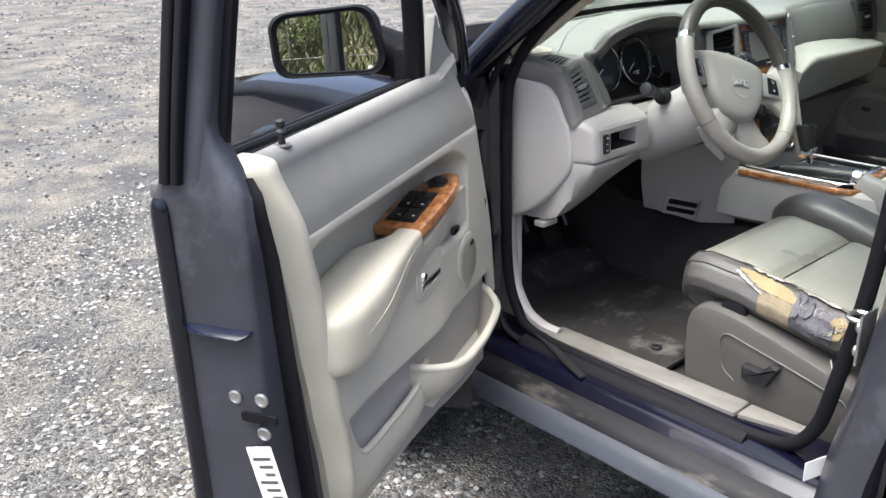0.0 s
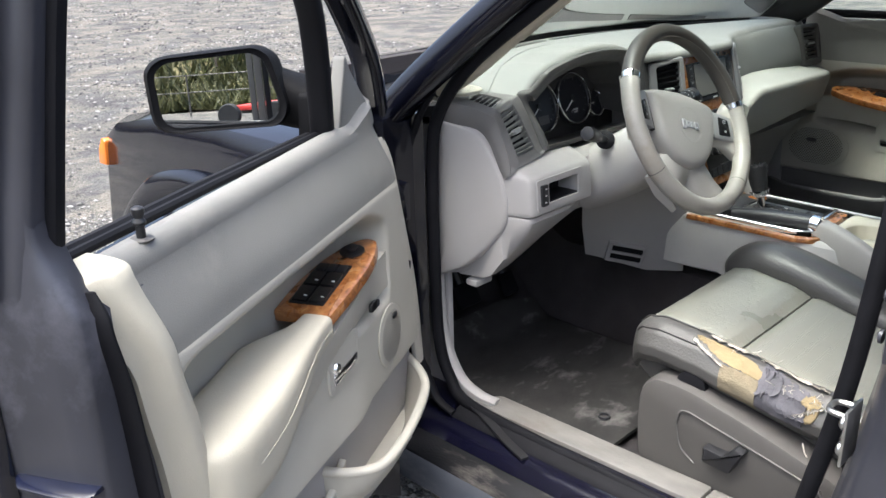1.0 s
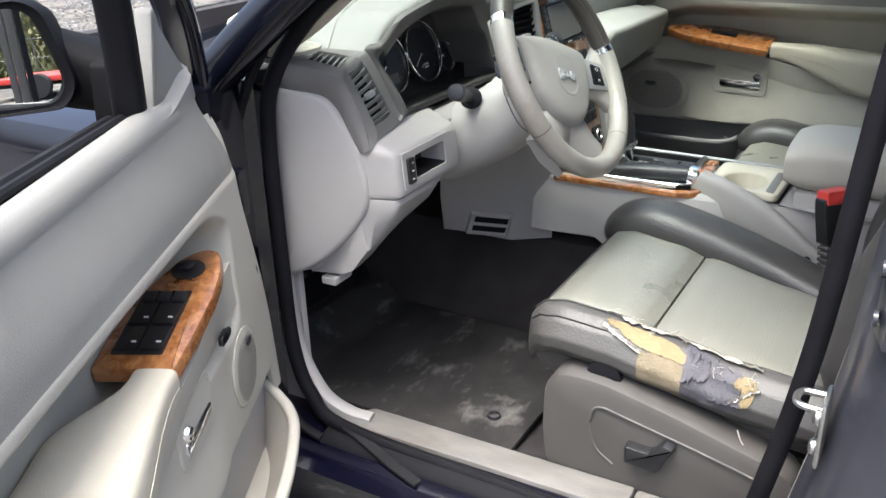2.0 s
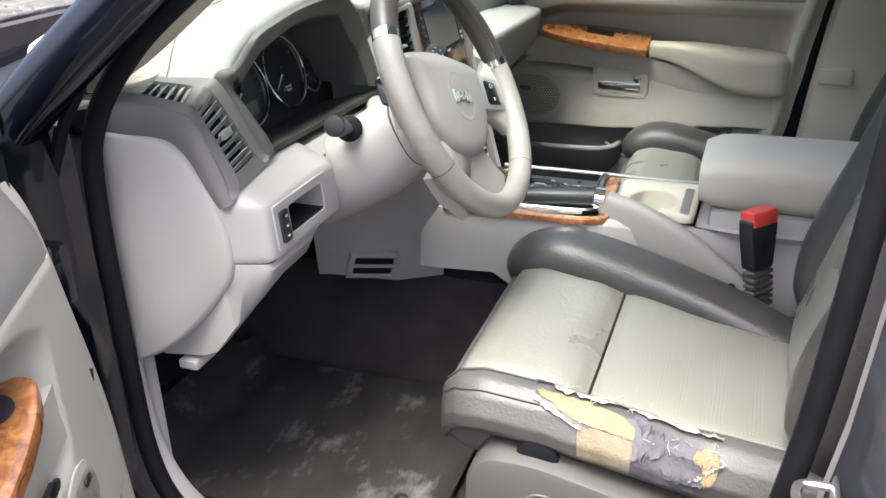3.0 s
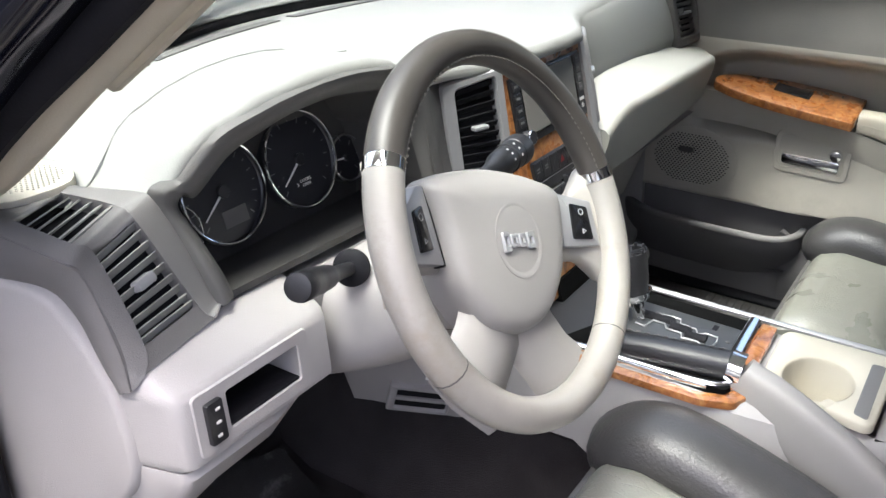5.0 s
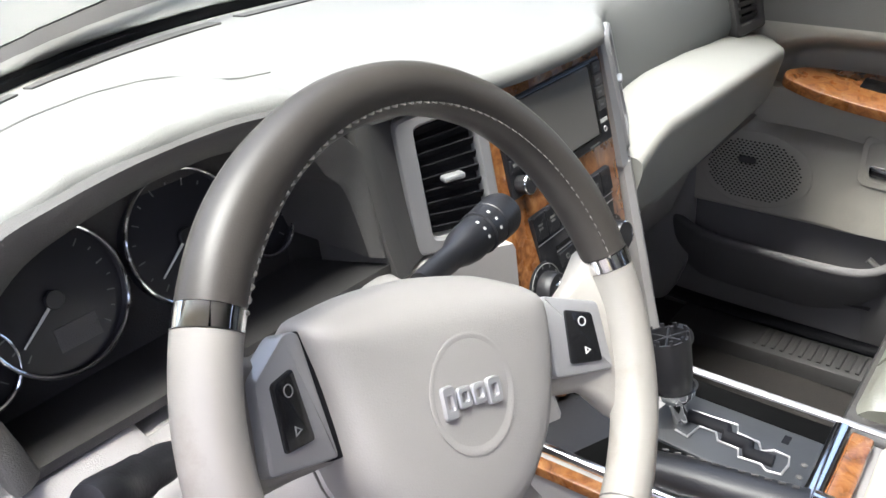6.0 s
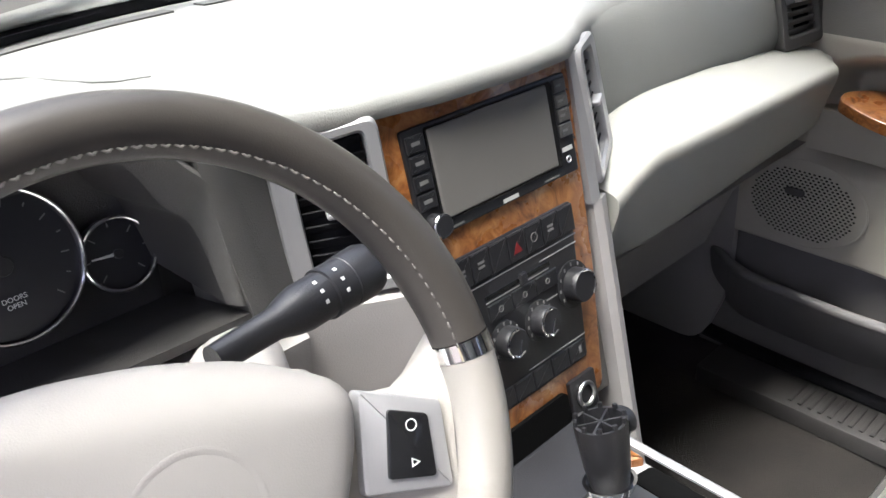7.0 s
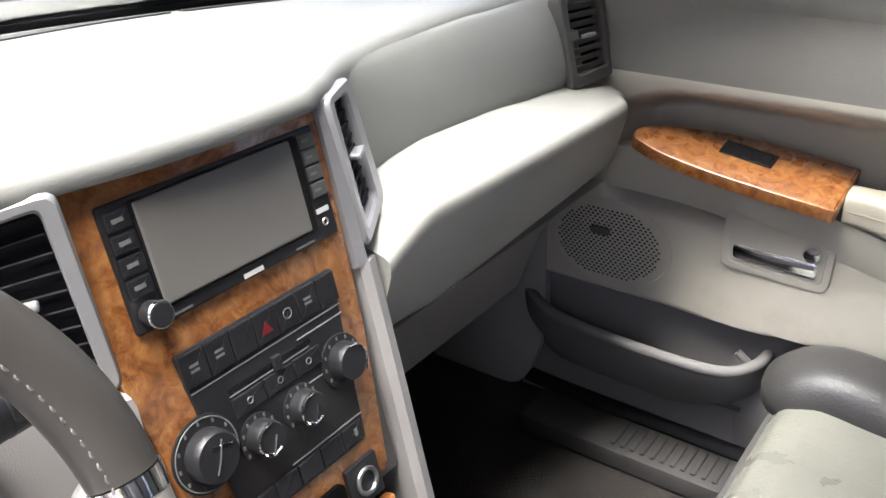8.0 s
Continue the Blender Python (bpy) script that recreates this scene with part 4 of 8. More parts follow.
    if not mirror:
        sw(0.022, -0.030, 0.135, 0.026, 0.0015, M_GLOSS, "switch_pack", bezel, "gloss black window switch pack")
        for i, (x0, x1) in enumerate(((0.028, 0.066), (0.070, 0.106))):
            for y0, y1 in ((-0.027, -0.003), (0.0, 0.024)):
                sw(x0, y0, x1, y1, 0.0045 + 0.001 * i, M_GLOSS, "switch", bezel, "window switch")
                sw((x0 + x1) / 2 - 0.010, y1 - 0.0085, (x0 + x1) / 2 - 0.008, y1 - 0.003, 0.0060 + 0.001 * i, M_PRINT, "mark", bezel)
        for y0 in (-0.026, -0.009, 0.008):
            sw(0.112, y0, 0.130, y0 + 0.014, 0.005, M_BLACK, "switch", bezel, "lock switch")
        jm = bz.copy()
        jm.translation = on(0.178, 0.008, 0.0)
        part("mirror_dial", knob(0.020, 0.002, jm), M_BLACK, bezel, "black mirror adjuster")
        part("mirror_joystick", turned([(0.006, 0.001), (0.006, 0.004), (0.0095, 0.006), (0.0095, 0.009), (0.006, 0.011), (0.001, 0.011)], jm, 20), M_BLACK, bezel)
    else:
        sw(0.095, -0.020, 0.165, 0.012, 0.0012, M_GLOSS, "switch_pack", bezel, "gloss black window switch pack")
        sw(0.100, -0.014, 0.135, 0.008, 0.0035, M_GLOSS, "switch", bezel)
    # pull handle in its recess
    mouth = rounded([(-0.064, -0.038), (0.058, -0.034), (0.058, 0.030), (-0.066, 0.038)], 0.012)
    part("handle_recess", loft([[hm @ V(p.x * k, p.y * k, z) for p in mouth] for k, z in ((1.0, 0.001), (0.99, -0.006), (0.95, -0.018), (0.86, -0.022), (0.3, -0.022), (0.02, -0.022))]), M_DOORGREY, door, "sunken handle recess", 60)
    part("recess_rim", frame_plate(rounded([(-0.074, -0.048), (0.068, -0.044), (0.068, 0.040), (-0.076, 0.048)], 0.016), [tuple(p) for p in mouth], hm @ pose(0, 0, 0.0012), 0.007, 0.001), M_DOORGREY, door)
    part("inner_door_handle", join(plate([(-0.058, -0.032), (0.052, -0.028), (0.054, -0.006), (-0.058, -0.008)], hm @ pose(0, 0, 0.004), 0.009, 0.007, 0.004), turned([(0.013, -0.020), (0.013, 0.003), (0.010, 0.007), (0.003, 0.008)], hm @ pose(-0.048, 0.004, 0), 24)), M_CHROME, door, "chrome inner door handle")
    # speaker
    sm = hm.copy()
    sm.translation = at(0.135, 0.036, 0.815)
    if mirror:
        sm = sm @ Matrix.Diagonal((1.40, 1.0, 1.0, 1.0))
    part("speaker_rim", ring(0.069, 0.0011, sm, 48, 8), M_DOORGREY, door, "pale speaker surround")
    spk = part("speaker_grille", turned([(0.068, -0.004), (0.068, 0.0008), (0.06, 0.0022), (0.01, 0.0028)], sm, 40), M_DOORGREY, door,
               "perforated round speaker grille")
    holes = bmesh.new()
    for i in range(-11, 12):
        for j in range(-11, 12):
            px, py = (i + 0.5 * (j % 2)) * 0.0054, j * 0.0047
            if px * px + py * py < 0.058 ** 2:
                ps = [holes.verts.new(sm @ V(px + 0.0016 * math.cos(a), py + 0.0016 * math.sin(a), 0.0032)) for a in (0.5, 1.55, 2.6, 3.65, 4.7, 5.75)]
                holes.faces.new(ps)
    part("speaker_holes", holes, M_RUBBER if mirror else M_SLATE_DK, spk)
    bm_ = sm.copy()
    bm_.translation = at(0.122, 0.0425, 0.848 - (0.015 if mirror else 0.0))
    part("speaker_badge", plate(rounded([(-0.011, -0.006), (0.011, -0.006), (0.011, 0.006), (-0.011, 0.006)], 0.005), bm_, 0.002, 0, 0.0008), M_BLACK if not mirror else M_SLATE_DK, spk, "small oval maker's badge")
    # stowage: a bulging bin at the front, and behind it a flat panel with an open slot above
    # The passenger's bin and slot panel carry footwell shade in their colour.
    tone = M_DOOR_SHADED if mirror else M_DOORGREY
    plan = [p.to_2d() for p in smooth_path([(u_, w_, 0.0) for u_, w_ in ((-0.030, 0.012), (-0.010, 0.030), (0.012, 0.048), (0.050, 0.072), (0.100, 0.090), (0.20, 0.104), (0.29, 0.107), (0.338, 0.101), (0.364, 0.084), (0.380, 0.056), (0.385, 0.028), (0.386, 0.010))], 4)]
    n = len(plan) - 1

    def bin_wall(inner):
        def f(a, b):
            p = plan[round(a * n)]
            u, w = p.x, p.y
            z = 0.690 + 0.006 * ease(0.0, 0.3, u)
            if inner:
                u, w = lerp(u, 0.20, 0.055), max(0.004, w - 0.013)
                return plain(lerp(u, 0.20, 0.10 * b), 0.004 + (w - 0.004) * (1 - 0.52 * b ** 1.3), lerp(z - 0.002, 0.605, b))
            return plain(lerp(u, 0.19, 0.16 * ease(0.3, 1.0, b)), max(0.004, w * (1 - 0.76 * b ** 1.35)), lerp(z - 0.002, 0.572 + 0.02 * ease(0.25, 0.386, p.x), b))
        return f
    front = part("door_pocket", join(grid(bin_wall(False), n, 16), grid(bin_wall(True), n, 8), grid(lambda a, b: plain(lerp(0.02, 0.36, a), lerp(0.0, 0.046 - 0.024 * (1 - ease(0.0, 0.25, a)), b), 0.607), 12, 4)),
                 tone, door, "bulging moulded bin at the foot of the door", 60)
    part("pocket_rim", sweep([plain(lerp(p.x, 0.20, 0.03), p.y - 0.006, 0.690 + 0.006 * ease(0.0, 0.3, p.x)) for p in plan], oval(0.0085, 0.0075, 12, 0.8)), tone, front, "thick rounded bin rim", 60)
    # A greyer sheet puts the shade inside the pockets into its colour.
    part("pocket_back", grid(lambda a, b: plain(lerp(-0.015, 0.632, a), 0.012 + 0.003 * math.sin(math.pi * b), lerp(0.46 if mirror else 0.512 + 0.055 * a, 0.742, b)), 20, 8, 0.006, -N), M_DOOR_SHADED if mirror else M_GREY, door, "back of the stowage pockets, shade toned into its grey")
    slot_rim = smooth_path([(0.340, 0.0, 0.694), (0.366, 0.0, 0.676), (0.392, 0.0, 0.662), (0.44, 0.0, 0.656), (0.52, 0.0, 0.655), (0.585, 0.0, 0.658), (0.612, 0.0, 0.668), (0.632, 0.0, 0.692), (0.648, 0.0, 0.730), (0.660, 0.0, 0.780)], 5)
    m_ = len(slot_rim) - 1

    def slot_panel(lift):
        def f(a, b):
            p = slot_rim[round(a * m_)]
            z = lerp(p.z, 0.460 if mirror else 0.530, b)
            u = min(lerp(p.x, 0.17 + p.x * 0.70, 0.25 * b) if p.x < 0.5 else p.x, along(REAR_IN, z) + 0.006)
            belly = 0.004 * math.sin(math.pi * min(1.0, b * 1.3))
            return plain(u, 0.031 + lift + belly - 0.030 * ease(0.25, 1.0, b) ** 1.2, z)
        return f
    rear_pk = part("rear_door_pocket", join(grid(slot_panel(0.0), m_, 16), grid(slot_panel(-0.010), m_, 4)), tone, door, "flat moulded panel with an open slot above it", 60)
    part("pocket_rim", sweep([plain(p.x, 0.0265, p.z - 0.001) for p in slot_rim], oval(0.0055, 0.0065, 10, 0.9), up=N), tone, rear_pk, "", 60)
    return at


driver_door = thing("driver_door", (DOOR_O.x, DOOR_O.y, 0.42), "navy car door standing wide open, with grey and cream trim", "car door")
at = make_trim(driver_door, DOOR_O, DOOR_D, DOOR_N)


def shell(a, b):
    return at(lerp(0.0, 0.836, a), -0.088 - 0.022 * math.sin(math.pi * (0.2 + 0.75 * b)), lerp(0.425, 1.155, b))


part("outer_skin", grid(shell, 20, 16, 0.008, DOOR_N), M_NAVY, driver_door, "glossy navy outer door skin")
# rear end of the door: stamped steel with a raised rim
rings = []
for z in [0.425 + 0.05 * i for i in range(15)] + [1.150, 1.162, 1.18, 1.20, 1.225, 1.25]:
    k = ease(1.150, 1.235, z)              # narrows into the window frame
    rings.append([at((u if z < 1.155 else max(u, 0.795)) - 0.007 * k, lerp(w, -0.048 + (w + 0.046) * 0.38, k), z) for u, w in ((0.838, -0.106), (0.843, -0.101), (0.842, -0.093), (0.839, -0.088), (0.836, -0.075), (0.835, -0.02), (0.833, 0.006), (0.825, 0.014), (0.70, 0.006), (0.66, -0.08), (0.80, -0.112))])
end = part("rear_end_panel", loft(rings), M_NAVY_DULL, driver_door, "dusty navy rear edge of the door with a hem", 60)
part("outer_hem", sweep([at(0.842, -0.100, z) for z in (0.40, 0.6, 0.8, 1.0, 1.13, 1.142, 1.150)], oval(0.010, 0.013, 10), up=DOOR_N, scale=[1, 1, 1, 1, 1, 0.9, 0.6]), M_NAVY, driver_door, "glossy navy hem along the door's edge")
part("lower_recess", loft([[at(0.8385, w, z) for w in (-0.088, -0.04, 0.0)] + [at(0.830, 0.0, z), at(0.830, -0.088, z)] for z in (0.40, 0.55, 0.66, 0.70)]), M_NAVY, end, "darker navy sheet low on the door's edge")
em = basis(at(0.8365, -0.05, 0.0), -DOOR_N, (0, 0, 1))
if em.col[2].xyz.dot(DOOR_D) < 0:
    em = em @ Matrix.Diagonal((1, 1, -1, 1))


def end_m(w, z, lift=0.0):
    m = em.copy()
    m.translation = at(0.836 + lift, w, z)
    return m


part("stamped_bead", sweep([at(0.8345, w, 0.978 + dz) for w, dz in ((-0.086, 0.004), (-0.075, 0.001), (-0.04, 0.0), (0.0, 0.0), (0.008, 0.002))], oval(0.022, 0.0045, 14), up=(0, 0, 1), scale=[0.4, 0.9, 1.0, 1.0, 0.5]), M_BEAD, end, "dark blue stamped bead")
for w, z in ((-0.028, 0.884), (0.012, 0.886), (0.010, 0.835)):
    m = end_m(w, z, 0.0)
    part("bolt", turned([(0.0098, 0), (0.0098, 0.0025), (0.0075, 0.0036), (0.0055, 0.0022), (0.001, 0.0022)], m, 20), M_STEEL, end, "zinc bolt head")
part("latch_slot", plate([(-0.024, -0.007), (0.030, -0.007), (0.030, 0.007), (-0.024, 0.007)], end_m(0.008, 0.857, 0.0025), 0.004, 0.005), M_RUBBER, end, "black latch opening")
stick = end_m(0.012, 0.755, 0.003) @ pose(0, 0, 0, 0, 0, -13)
lab = part("rating_label", plate([(-0.020, -0.075), (0.020, -0.075), (0.020, 0.06), (-0.020, 0.06)], stick, 0.001, 0.002), M_WHITE, end, "white printed rating label")
for i in range(9):
    part("print_bar", plate([(-0.014, -0.0022), (0.014 - 0.006 * (i % 3), -0.0022), (0.014 - 0.006 * (i % 3), 0.0022), (-0.014, 0.0022)], stick @ pose(0, 0.042 - 0.012 * i, 0.0008), 0.0006), M_SEATBASE, lab)
part("rubber_edge_seal", sweep(smooth_path([at(0.800, 0.004, 1.172), at(0.802, 0.010, 1.13), at(0.792, 0.014, 1.06), at(0.783, 0.017, 0.92), at(0.768, 0.017, 0.75), at(0.735, 0.017, 0.42)], 6), oval(0.006, 0.017, 12), up=DOOR_N, scale=[0.45, 0.6, 0.75, 0.9] + [1.0] * 27), M_RUBBER, driver_door, "black rubber edge seal")
# window frame
def frame_bar(name, pts, a, b, material, label=""):
    return part(name, sweep(smooth_path(pts, 6), oval(a, b, 14, 0.55), up=DOOR_N), material, driver_door, label)


part("belt_moulding_end", loft([section(at(0.835 + d, -0.104, 1.158), DOOR_N, (0, 0, 1), 0.009 * k, 0.012 * k, 16) for d, k in ((-0.05, 1.0), (0.0, 1.0), (0.006, 0.8), (0.008, 0.3))]), M_SLATE_DK, driver_door, "dark end of the waist moulding")
rear_u = [(0.800, 1.08), (0.812, 1.13), (0.818, 1.17), (0.815, 1.25), (0.800, 1.42), (0.775, 1.60)]
rings = []
for z, u0 in ((1.10, 0.831), (1.15, 0.8335), (1.18, 0.834), (1.25, 0.828), (1.34, 0.818), (1.42, 0.808), (1.52, 0.795), (1.60, 0.781)):
    w0 = -0.056 + 0.15 * (z - 1.15)
    rings.append([at(u0 + du, w0 + dw, z) for du, dw in ((-0.004, -0.026), (0.0, -0.024), (0.001, -0.016), (0.001, 0.004), (0.0, 0.010), (-0.004, 0.015), (-0.010, 0.018), (-0.040, 0.014), (-0.045, -0.010), (-0.020, -0.030))])
part("window_frame", loft(rings), M_NAVY_DULL, driver_door, "dusty navy rear window frame", 60)
frame_bar("frame_seal", [at(u - 0.022, -0.050 + 0.15 * (z - 1.15), z) for u, z in rear_u], 0.010, 0.020, M_RUBBER, "black window channel")
frame_bar("frame_seal", [at(u + 0.018, -0.074 + 0.15 * (z - 1.15), z) for u, z in rear_u[2:]], 0.010, 0.006, M_RUBBER)
frame_bar("frame_seal", [at(u + 0.016, -0.090 + 0.15 * (z - 1.15), z) for u, z in rear_u[2:]], 0.012, 0.008, M_RUBBER)
front_u = [(0.191, 1.165), (0.214, 1.24), (0.243, 1.32), (0.280, 1.39), (0.37, 1.49), (0.54, 1.585), (0.775, 1.605)]
frame_bar("window_frame", [at(u, -0.040 + 0.15 * (z - 1.15), z) for u, z in front_u], 0.013, 0.018, M_RUBBER, "black front window frame")
frame_bar("window_frame", [at(u, -0.050 + 0.15 * (z - 1.15), z) for u, z in ((-0.050, 1.165), (-0.010, 1.235), (0.036, 1.290), (0.147, 1.385), (0.26, 1.475), (0.40, 1.57))], 0.018, 0.024, M_NAVY, "navy sloping front frame")
part("waist_seal", tube([at(0.19, -0.040, 1.180), at(0.5, -0.042, 1.186), at(0.80, -0.042, 1.190)], 0.006, 8), M_RUBBER, driver_door, "black waistline seal")
part("waist_seal", tube([at(0.19, -0.064, 1.172), at(0.5, -0.066, 1.180), at(0.80, -0.066, 1.184)], 0.008, 8), M_RUBBER, driver_door)
# sail panel
slm = basis(at(0.0, -0.012, 0.0), DOOR_D, (0, 0, 1))
if slm.col[2].xyz.dot(DOOR_N) < 0:
    slm = slm @ Matrix.Diagonal((1, 1, -1, 1))
part("sail_panel", plate([(0.035, 1.160), (0.192, 1.160), (0.172, 1.22), (0.146, 1.288), (0.138, 1.292), (0.126, 1.268), (0.085, 1.225), (0.042, 1.185)], slm, 0.02, [0.01, 0.004, 0.02, 0.006, 0.004, 0.006, 0.02, 0.01], 0.005), M_DOORTOP, driver_door, "grey triangular sail panel")
part("front_trim_edge", sweep(smooth_path([at(0.034, -0.012, 1.135), at(0.024, 0.000, 1.09), at(-0.004, 0.006, 0.98), at(-0.048, 0.01, 0.82), at(-0.068, 0.012, 0.66)], 6), oval(0.018, 0.010, 10), up=DOOR_N), M_DOORGREY, driver_door, "pale front edge of the door trim")
part("front_door_edge", loft([[at(-0.01, -0.155, z), at(-0.03, -0.13, z), at(-0.015, -0.02, z), at(0.03, 0.0, z), at(0.05, -0.14, z)] for z in (0.40, 0.7, 1.0, 1.165)]), M_NAVY, driver_door, "navy front edge of the door")
# lock pin
part("lock_pin", turned([(0.005, 0), (0.005, 0.016), (0.0068, 0.017), (0.0072, 0.020), (0.0046, 0.024), (0.0066, 0.029), (0.0064, 0.034), (0.0035, 0.036)], pose(*at(0.692, -0.012, 1.184)), 16), M_BLACK, driver_door, "black lock pin")
part("lock_collar", turned([(0.013, 0), (0.013, 0.0015), (0.010, 0.003), (0.006, 0.003)], pose(*at(0.692, -0.012, 1.184)), 20), M_SEATBASE, driver_door)
part("courtesy_button", turned([(0.006, 0), (0.006, 0.004), (0.003, 0.005)], basis(at(0.20, 0.040, 0.905), -DOOR_D, (0, 0, 1)), 12), M_BLACK, driver_door)
part("small_switch", plate([(-0.013, -0.007), (0.013, -0.007), (0.013, 0.007), (-0.013, 0.007)], slm @ pose(0.215, 0.905, 0.056), 0.006, 0.004, 0.001), M_GLOSS, driver_door, "gloss black liftgate switch")

# door mirror
def mirror_rings():
    c = at(0.242, -0.182, 1.248)
    face = V(-0.46, -0.90, 0.072).normalized()
    across = V(0, 0, 1).cross(face).normalized()
    up = face.cross(across)
    return c, face, across, up


mc, mface, macross, mup = mirror_rings()
MIRROR_M = Matrix((macross, mup, mface)).transposed().to_4x4()
MIRROR_M.translation = mc
mo = [(-0.118, -0.066), (0.108, -0.070), (0.128, -0.040), (0.100, 0.060), (0.075, 0.076), (-0.10, 0.066), (-0.124, 0.045)]
outl = rounded([(x * 0.77, y * 0.79) for x, y in mo], [0.03, 0.03, 0.03, 0.03, 0.03, 0.03, 0.03], 4)
hr = []
for d, k, sh in ((0.0, 1.0, 0), (0.003, 1.05, 0), (-0.010, 1.10, 0), (-0.04, 1.10, 0.010), (-0.075, 0.98, 0.030), (-0.105, 0.74, 0.050), (-0.120, 0.35, 0.060)):
    hr.append([MIRROR_M @ V(p.x * k + sh, p.y * k, d) for p in outl])
inner = [[MIRROR_M @ V(p.x * 0.95, p.y * 0.93, d) for p in outl] for d in (0.0, -0.014)]
housing = part("mirror_housing", loft([inner[1], inner[0]] + hr), M_MIRRORCAP, driver_door, "charcoal plastic mirror housing")
part("mirror_glass", plate([(p.x * 0.945, p.y * 0.925) for p in outl], MIRROR_M @ pose(0, 0, -0.008), 0.004), M_MIRROR, housing, "silvered mirror glass")
part("mirror_arm", loft([section(lerp(MIRROR_M @ V(0.10, -0.02, -0.07), at(0.105, -0.060, 1.20), t), DOOR_D, (0, 0, 1), lerp(0.04, 0.055, t), lerp(0.045, 0.036, t), 16, 0.6) for t in (0, 0.3, 0.6, 1.0)]), M_MIRRORCAP, driver_door, "charcoal mirror foot")
part("mirror_foot", plate([(0.05, 1.165), (0.175, 1.165), (0.165, 1.235), (0.09, 1.235)], slm @ pose(0, 0, -0.045), 0.03, 0.01, 0.004), M_MIRRORCAP, driver_door)

# passenger door
passenger_door = thing("passenger_door", (0.80, -0.3, 0.45), "closed passenger door with grey, cream and burl wood trim", "car door")
pat = make_trim(passenger_door, PASS_O, PASS_D, PASS_N, True)
part("outer_skin", grid(lambda a, b: pat(lerp(-0.05, 0.86, a), -0.17 - 0.02 * math.sin(math.pi * (0.2 + 0.75 * b)), lerp(0.40, 1.165, b)), 12, 10, 0.01, PASS_N), M_NAVY, passenger_door)
part("window_frame", sweep([pat(0.83, -0.06, 1.13), pat(0.81, -0.05, 1.35), pat(0.78, 0.0, 1.58), pat(0.5, 0.01, 1.60), pat(0.30, 0.0, 1.47), pat(0.10, -0.02, 1.30), pat(-0.02, -0.04, 1.18)], oval(0.022, 0.022, 10), up=PASS_N), M_BLACK, passenger_door, "black window frame")
part("waist_seal", tube([pat(0.0, -0.05, 1.195), pat(0.8, -0.05, 1.205)], 0.012, 8), M_RUBBER, passenger_door)
part("window_glass", grid(lambda a, b: pat(lerp(0.0 + 0.42 * b, 0.80 - 0.02 * b, a), -0.055 + 0.09 * b, lerp(1.16, 1.57, b)), 8, 6), M_WINDSCREEN, passenger_door, "clear window glass")

# ---- dashboard ----
dash = thing("dashboard", (0, 0.1, 0.9), "grey two-tone car dashboard with burl wood centre panel", "dashboard")
LIP_Y = [(-0.738, 0.135), (-0.72, 0.080), (-0.703, 0.040), (-0.688, 0.022), (-0.65, 0.034), (-0.62, 0.036), (-0.60, 0.034), (-0.58, 0.030), (-0.55, 0.020), (-0.50, 0.008), (-0.43, 0.0), (-0.33, 0.0), (-0.27, 0.004), (-0.235, 0.0), (-0.20, -0.006), (-0.13, -0.034), (-0.05, -0.046),
         (0.04, -0.050), (0.10, -0.046), (0.14, -0.026), (0.18, -0.004), (0.22, 0.010), (0.28, 0.022), (0.40, 0.032), (0.60, 0.042), (0.735, 0.045)]
LIP_Z = [(-0.738, 1.151), (-0.72, 1.149), (-0.703, 1.140), (-0.688, 1.136), (-0.65, 1.139), (-0.625, 1.143), (-0.607, 1.151), (-0.592, 1.170), (-0.572, 1.194), (-0.55, 1.209), (-0.49, 1.227), (-0.43, 1.235), (-0.375, 1.234), (-0.33, 1.229), (-0.29, 1.219), (-0.265, 1.206), (-0.235, 1.194),
         (-0.13, 1.194), (0.0, 1.193), (0.10, 1.192), (0.16, 1.189), (0.30, 1.191), (0.44, 1.191), (0.50, 1.188), (0.66, 1.184), (0.735, 1.176)]


def pad_at(a, b):
    x = lerp(-0.738, 0.735, a)
    yl, zl = along(LIP_Y, x), along(LIP_Z, x)
    yb, zb = screen_base(x) - 0.004, 1.166
    k = 0.018 + 0.014 * ease(0.15, 0.25, x)
    if b < 0.25:
        t = b / 0.25 * math.pi / 2
        return V(x, yl + k * (1 - math.sin(t)) * 0.25 + k * (1 - math.cos(t)), zl - k * (1 - math.sin(t)))
    t = (b - 0.25) / 0.75
    y = lerp(yl + k, yb, t)
    z = lerp(zl, zb, ease(0.0, 1.0, t) * 0.8 + 0.2 * t) + 0.008 * math.sin(math.pi * t)
    return V(x, y, z)


CORNER = [(-0.76, 0.120), (-0.76, -0.02), (-0.618, -0.02), (-0.620, 0.052), (-0.650, 0.116)]


def pad_with_opening():
    """The dashboard top, left open under the corner vent."""
    bm = grid(pad_at, 150, 40)
    gone = []
    for f in bm.faces:
        c = f.calc_center_median()
        if all((b[0] - a[0]) * (c.y - a[1]) - (b[1] - a[1]) * (c.x - a[0]) > -0.0001 for a, b in zip(CORNER, CORNER[1:] + CORNER[:1])):
            gone.append(f)
    bmesh.ops.delete(bm, geom=gone, context="FACES")
    return bm


part("upper_pad", pad_with_opening(), M_SLATE, dash, "slate vinyl dashboard top")
# moulded line behind the instrument brow
line = [pad_at((x + 0.735) / 1.47, 0.25 + 0.75 * (0.30 + 0.12 * math.sin((x + 0.66) / 0.46 * math.pi))) + V(0, 0, 0.0005) for x in [-0.66 + 0.46 * i / 20 for i in range(21)]]
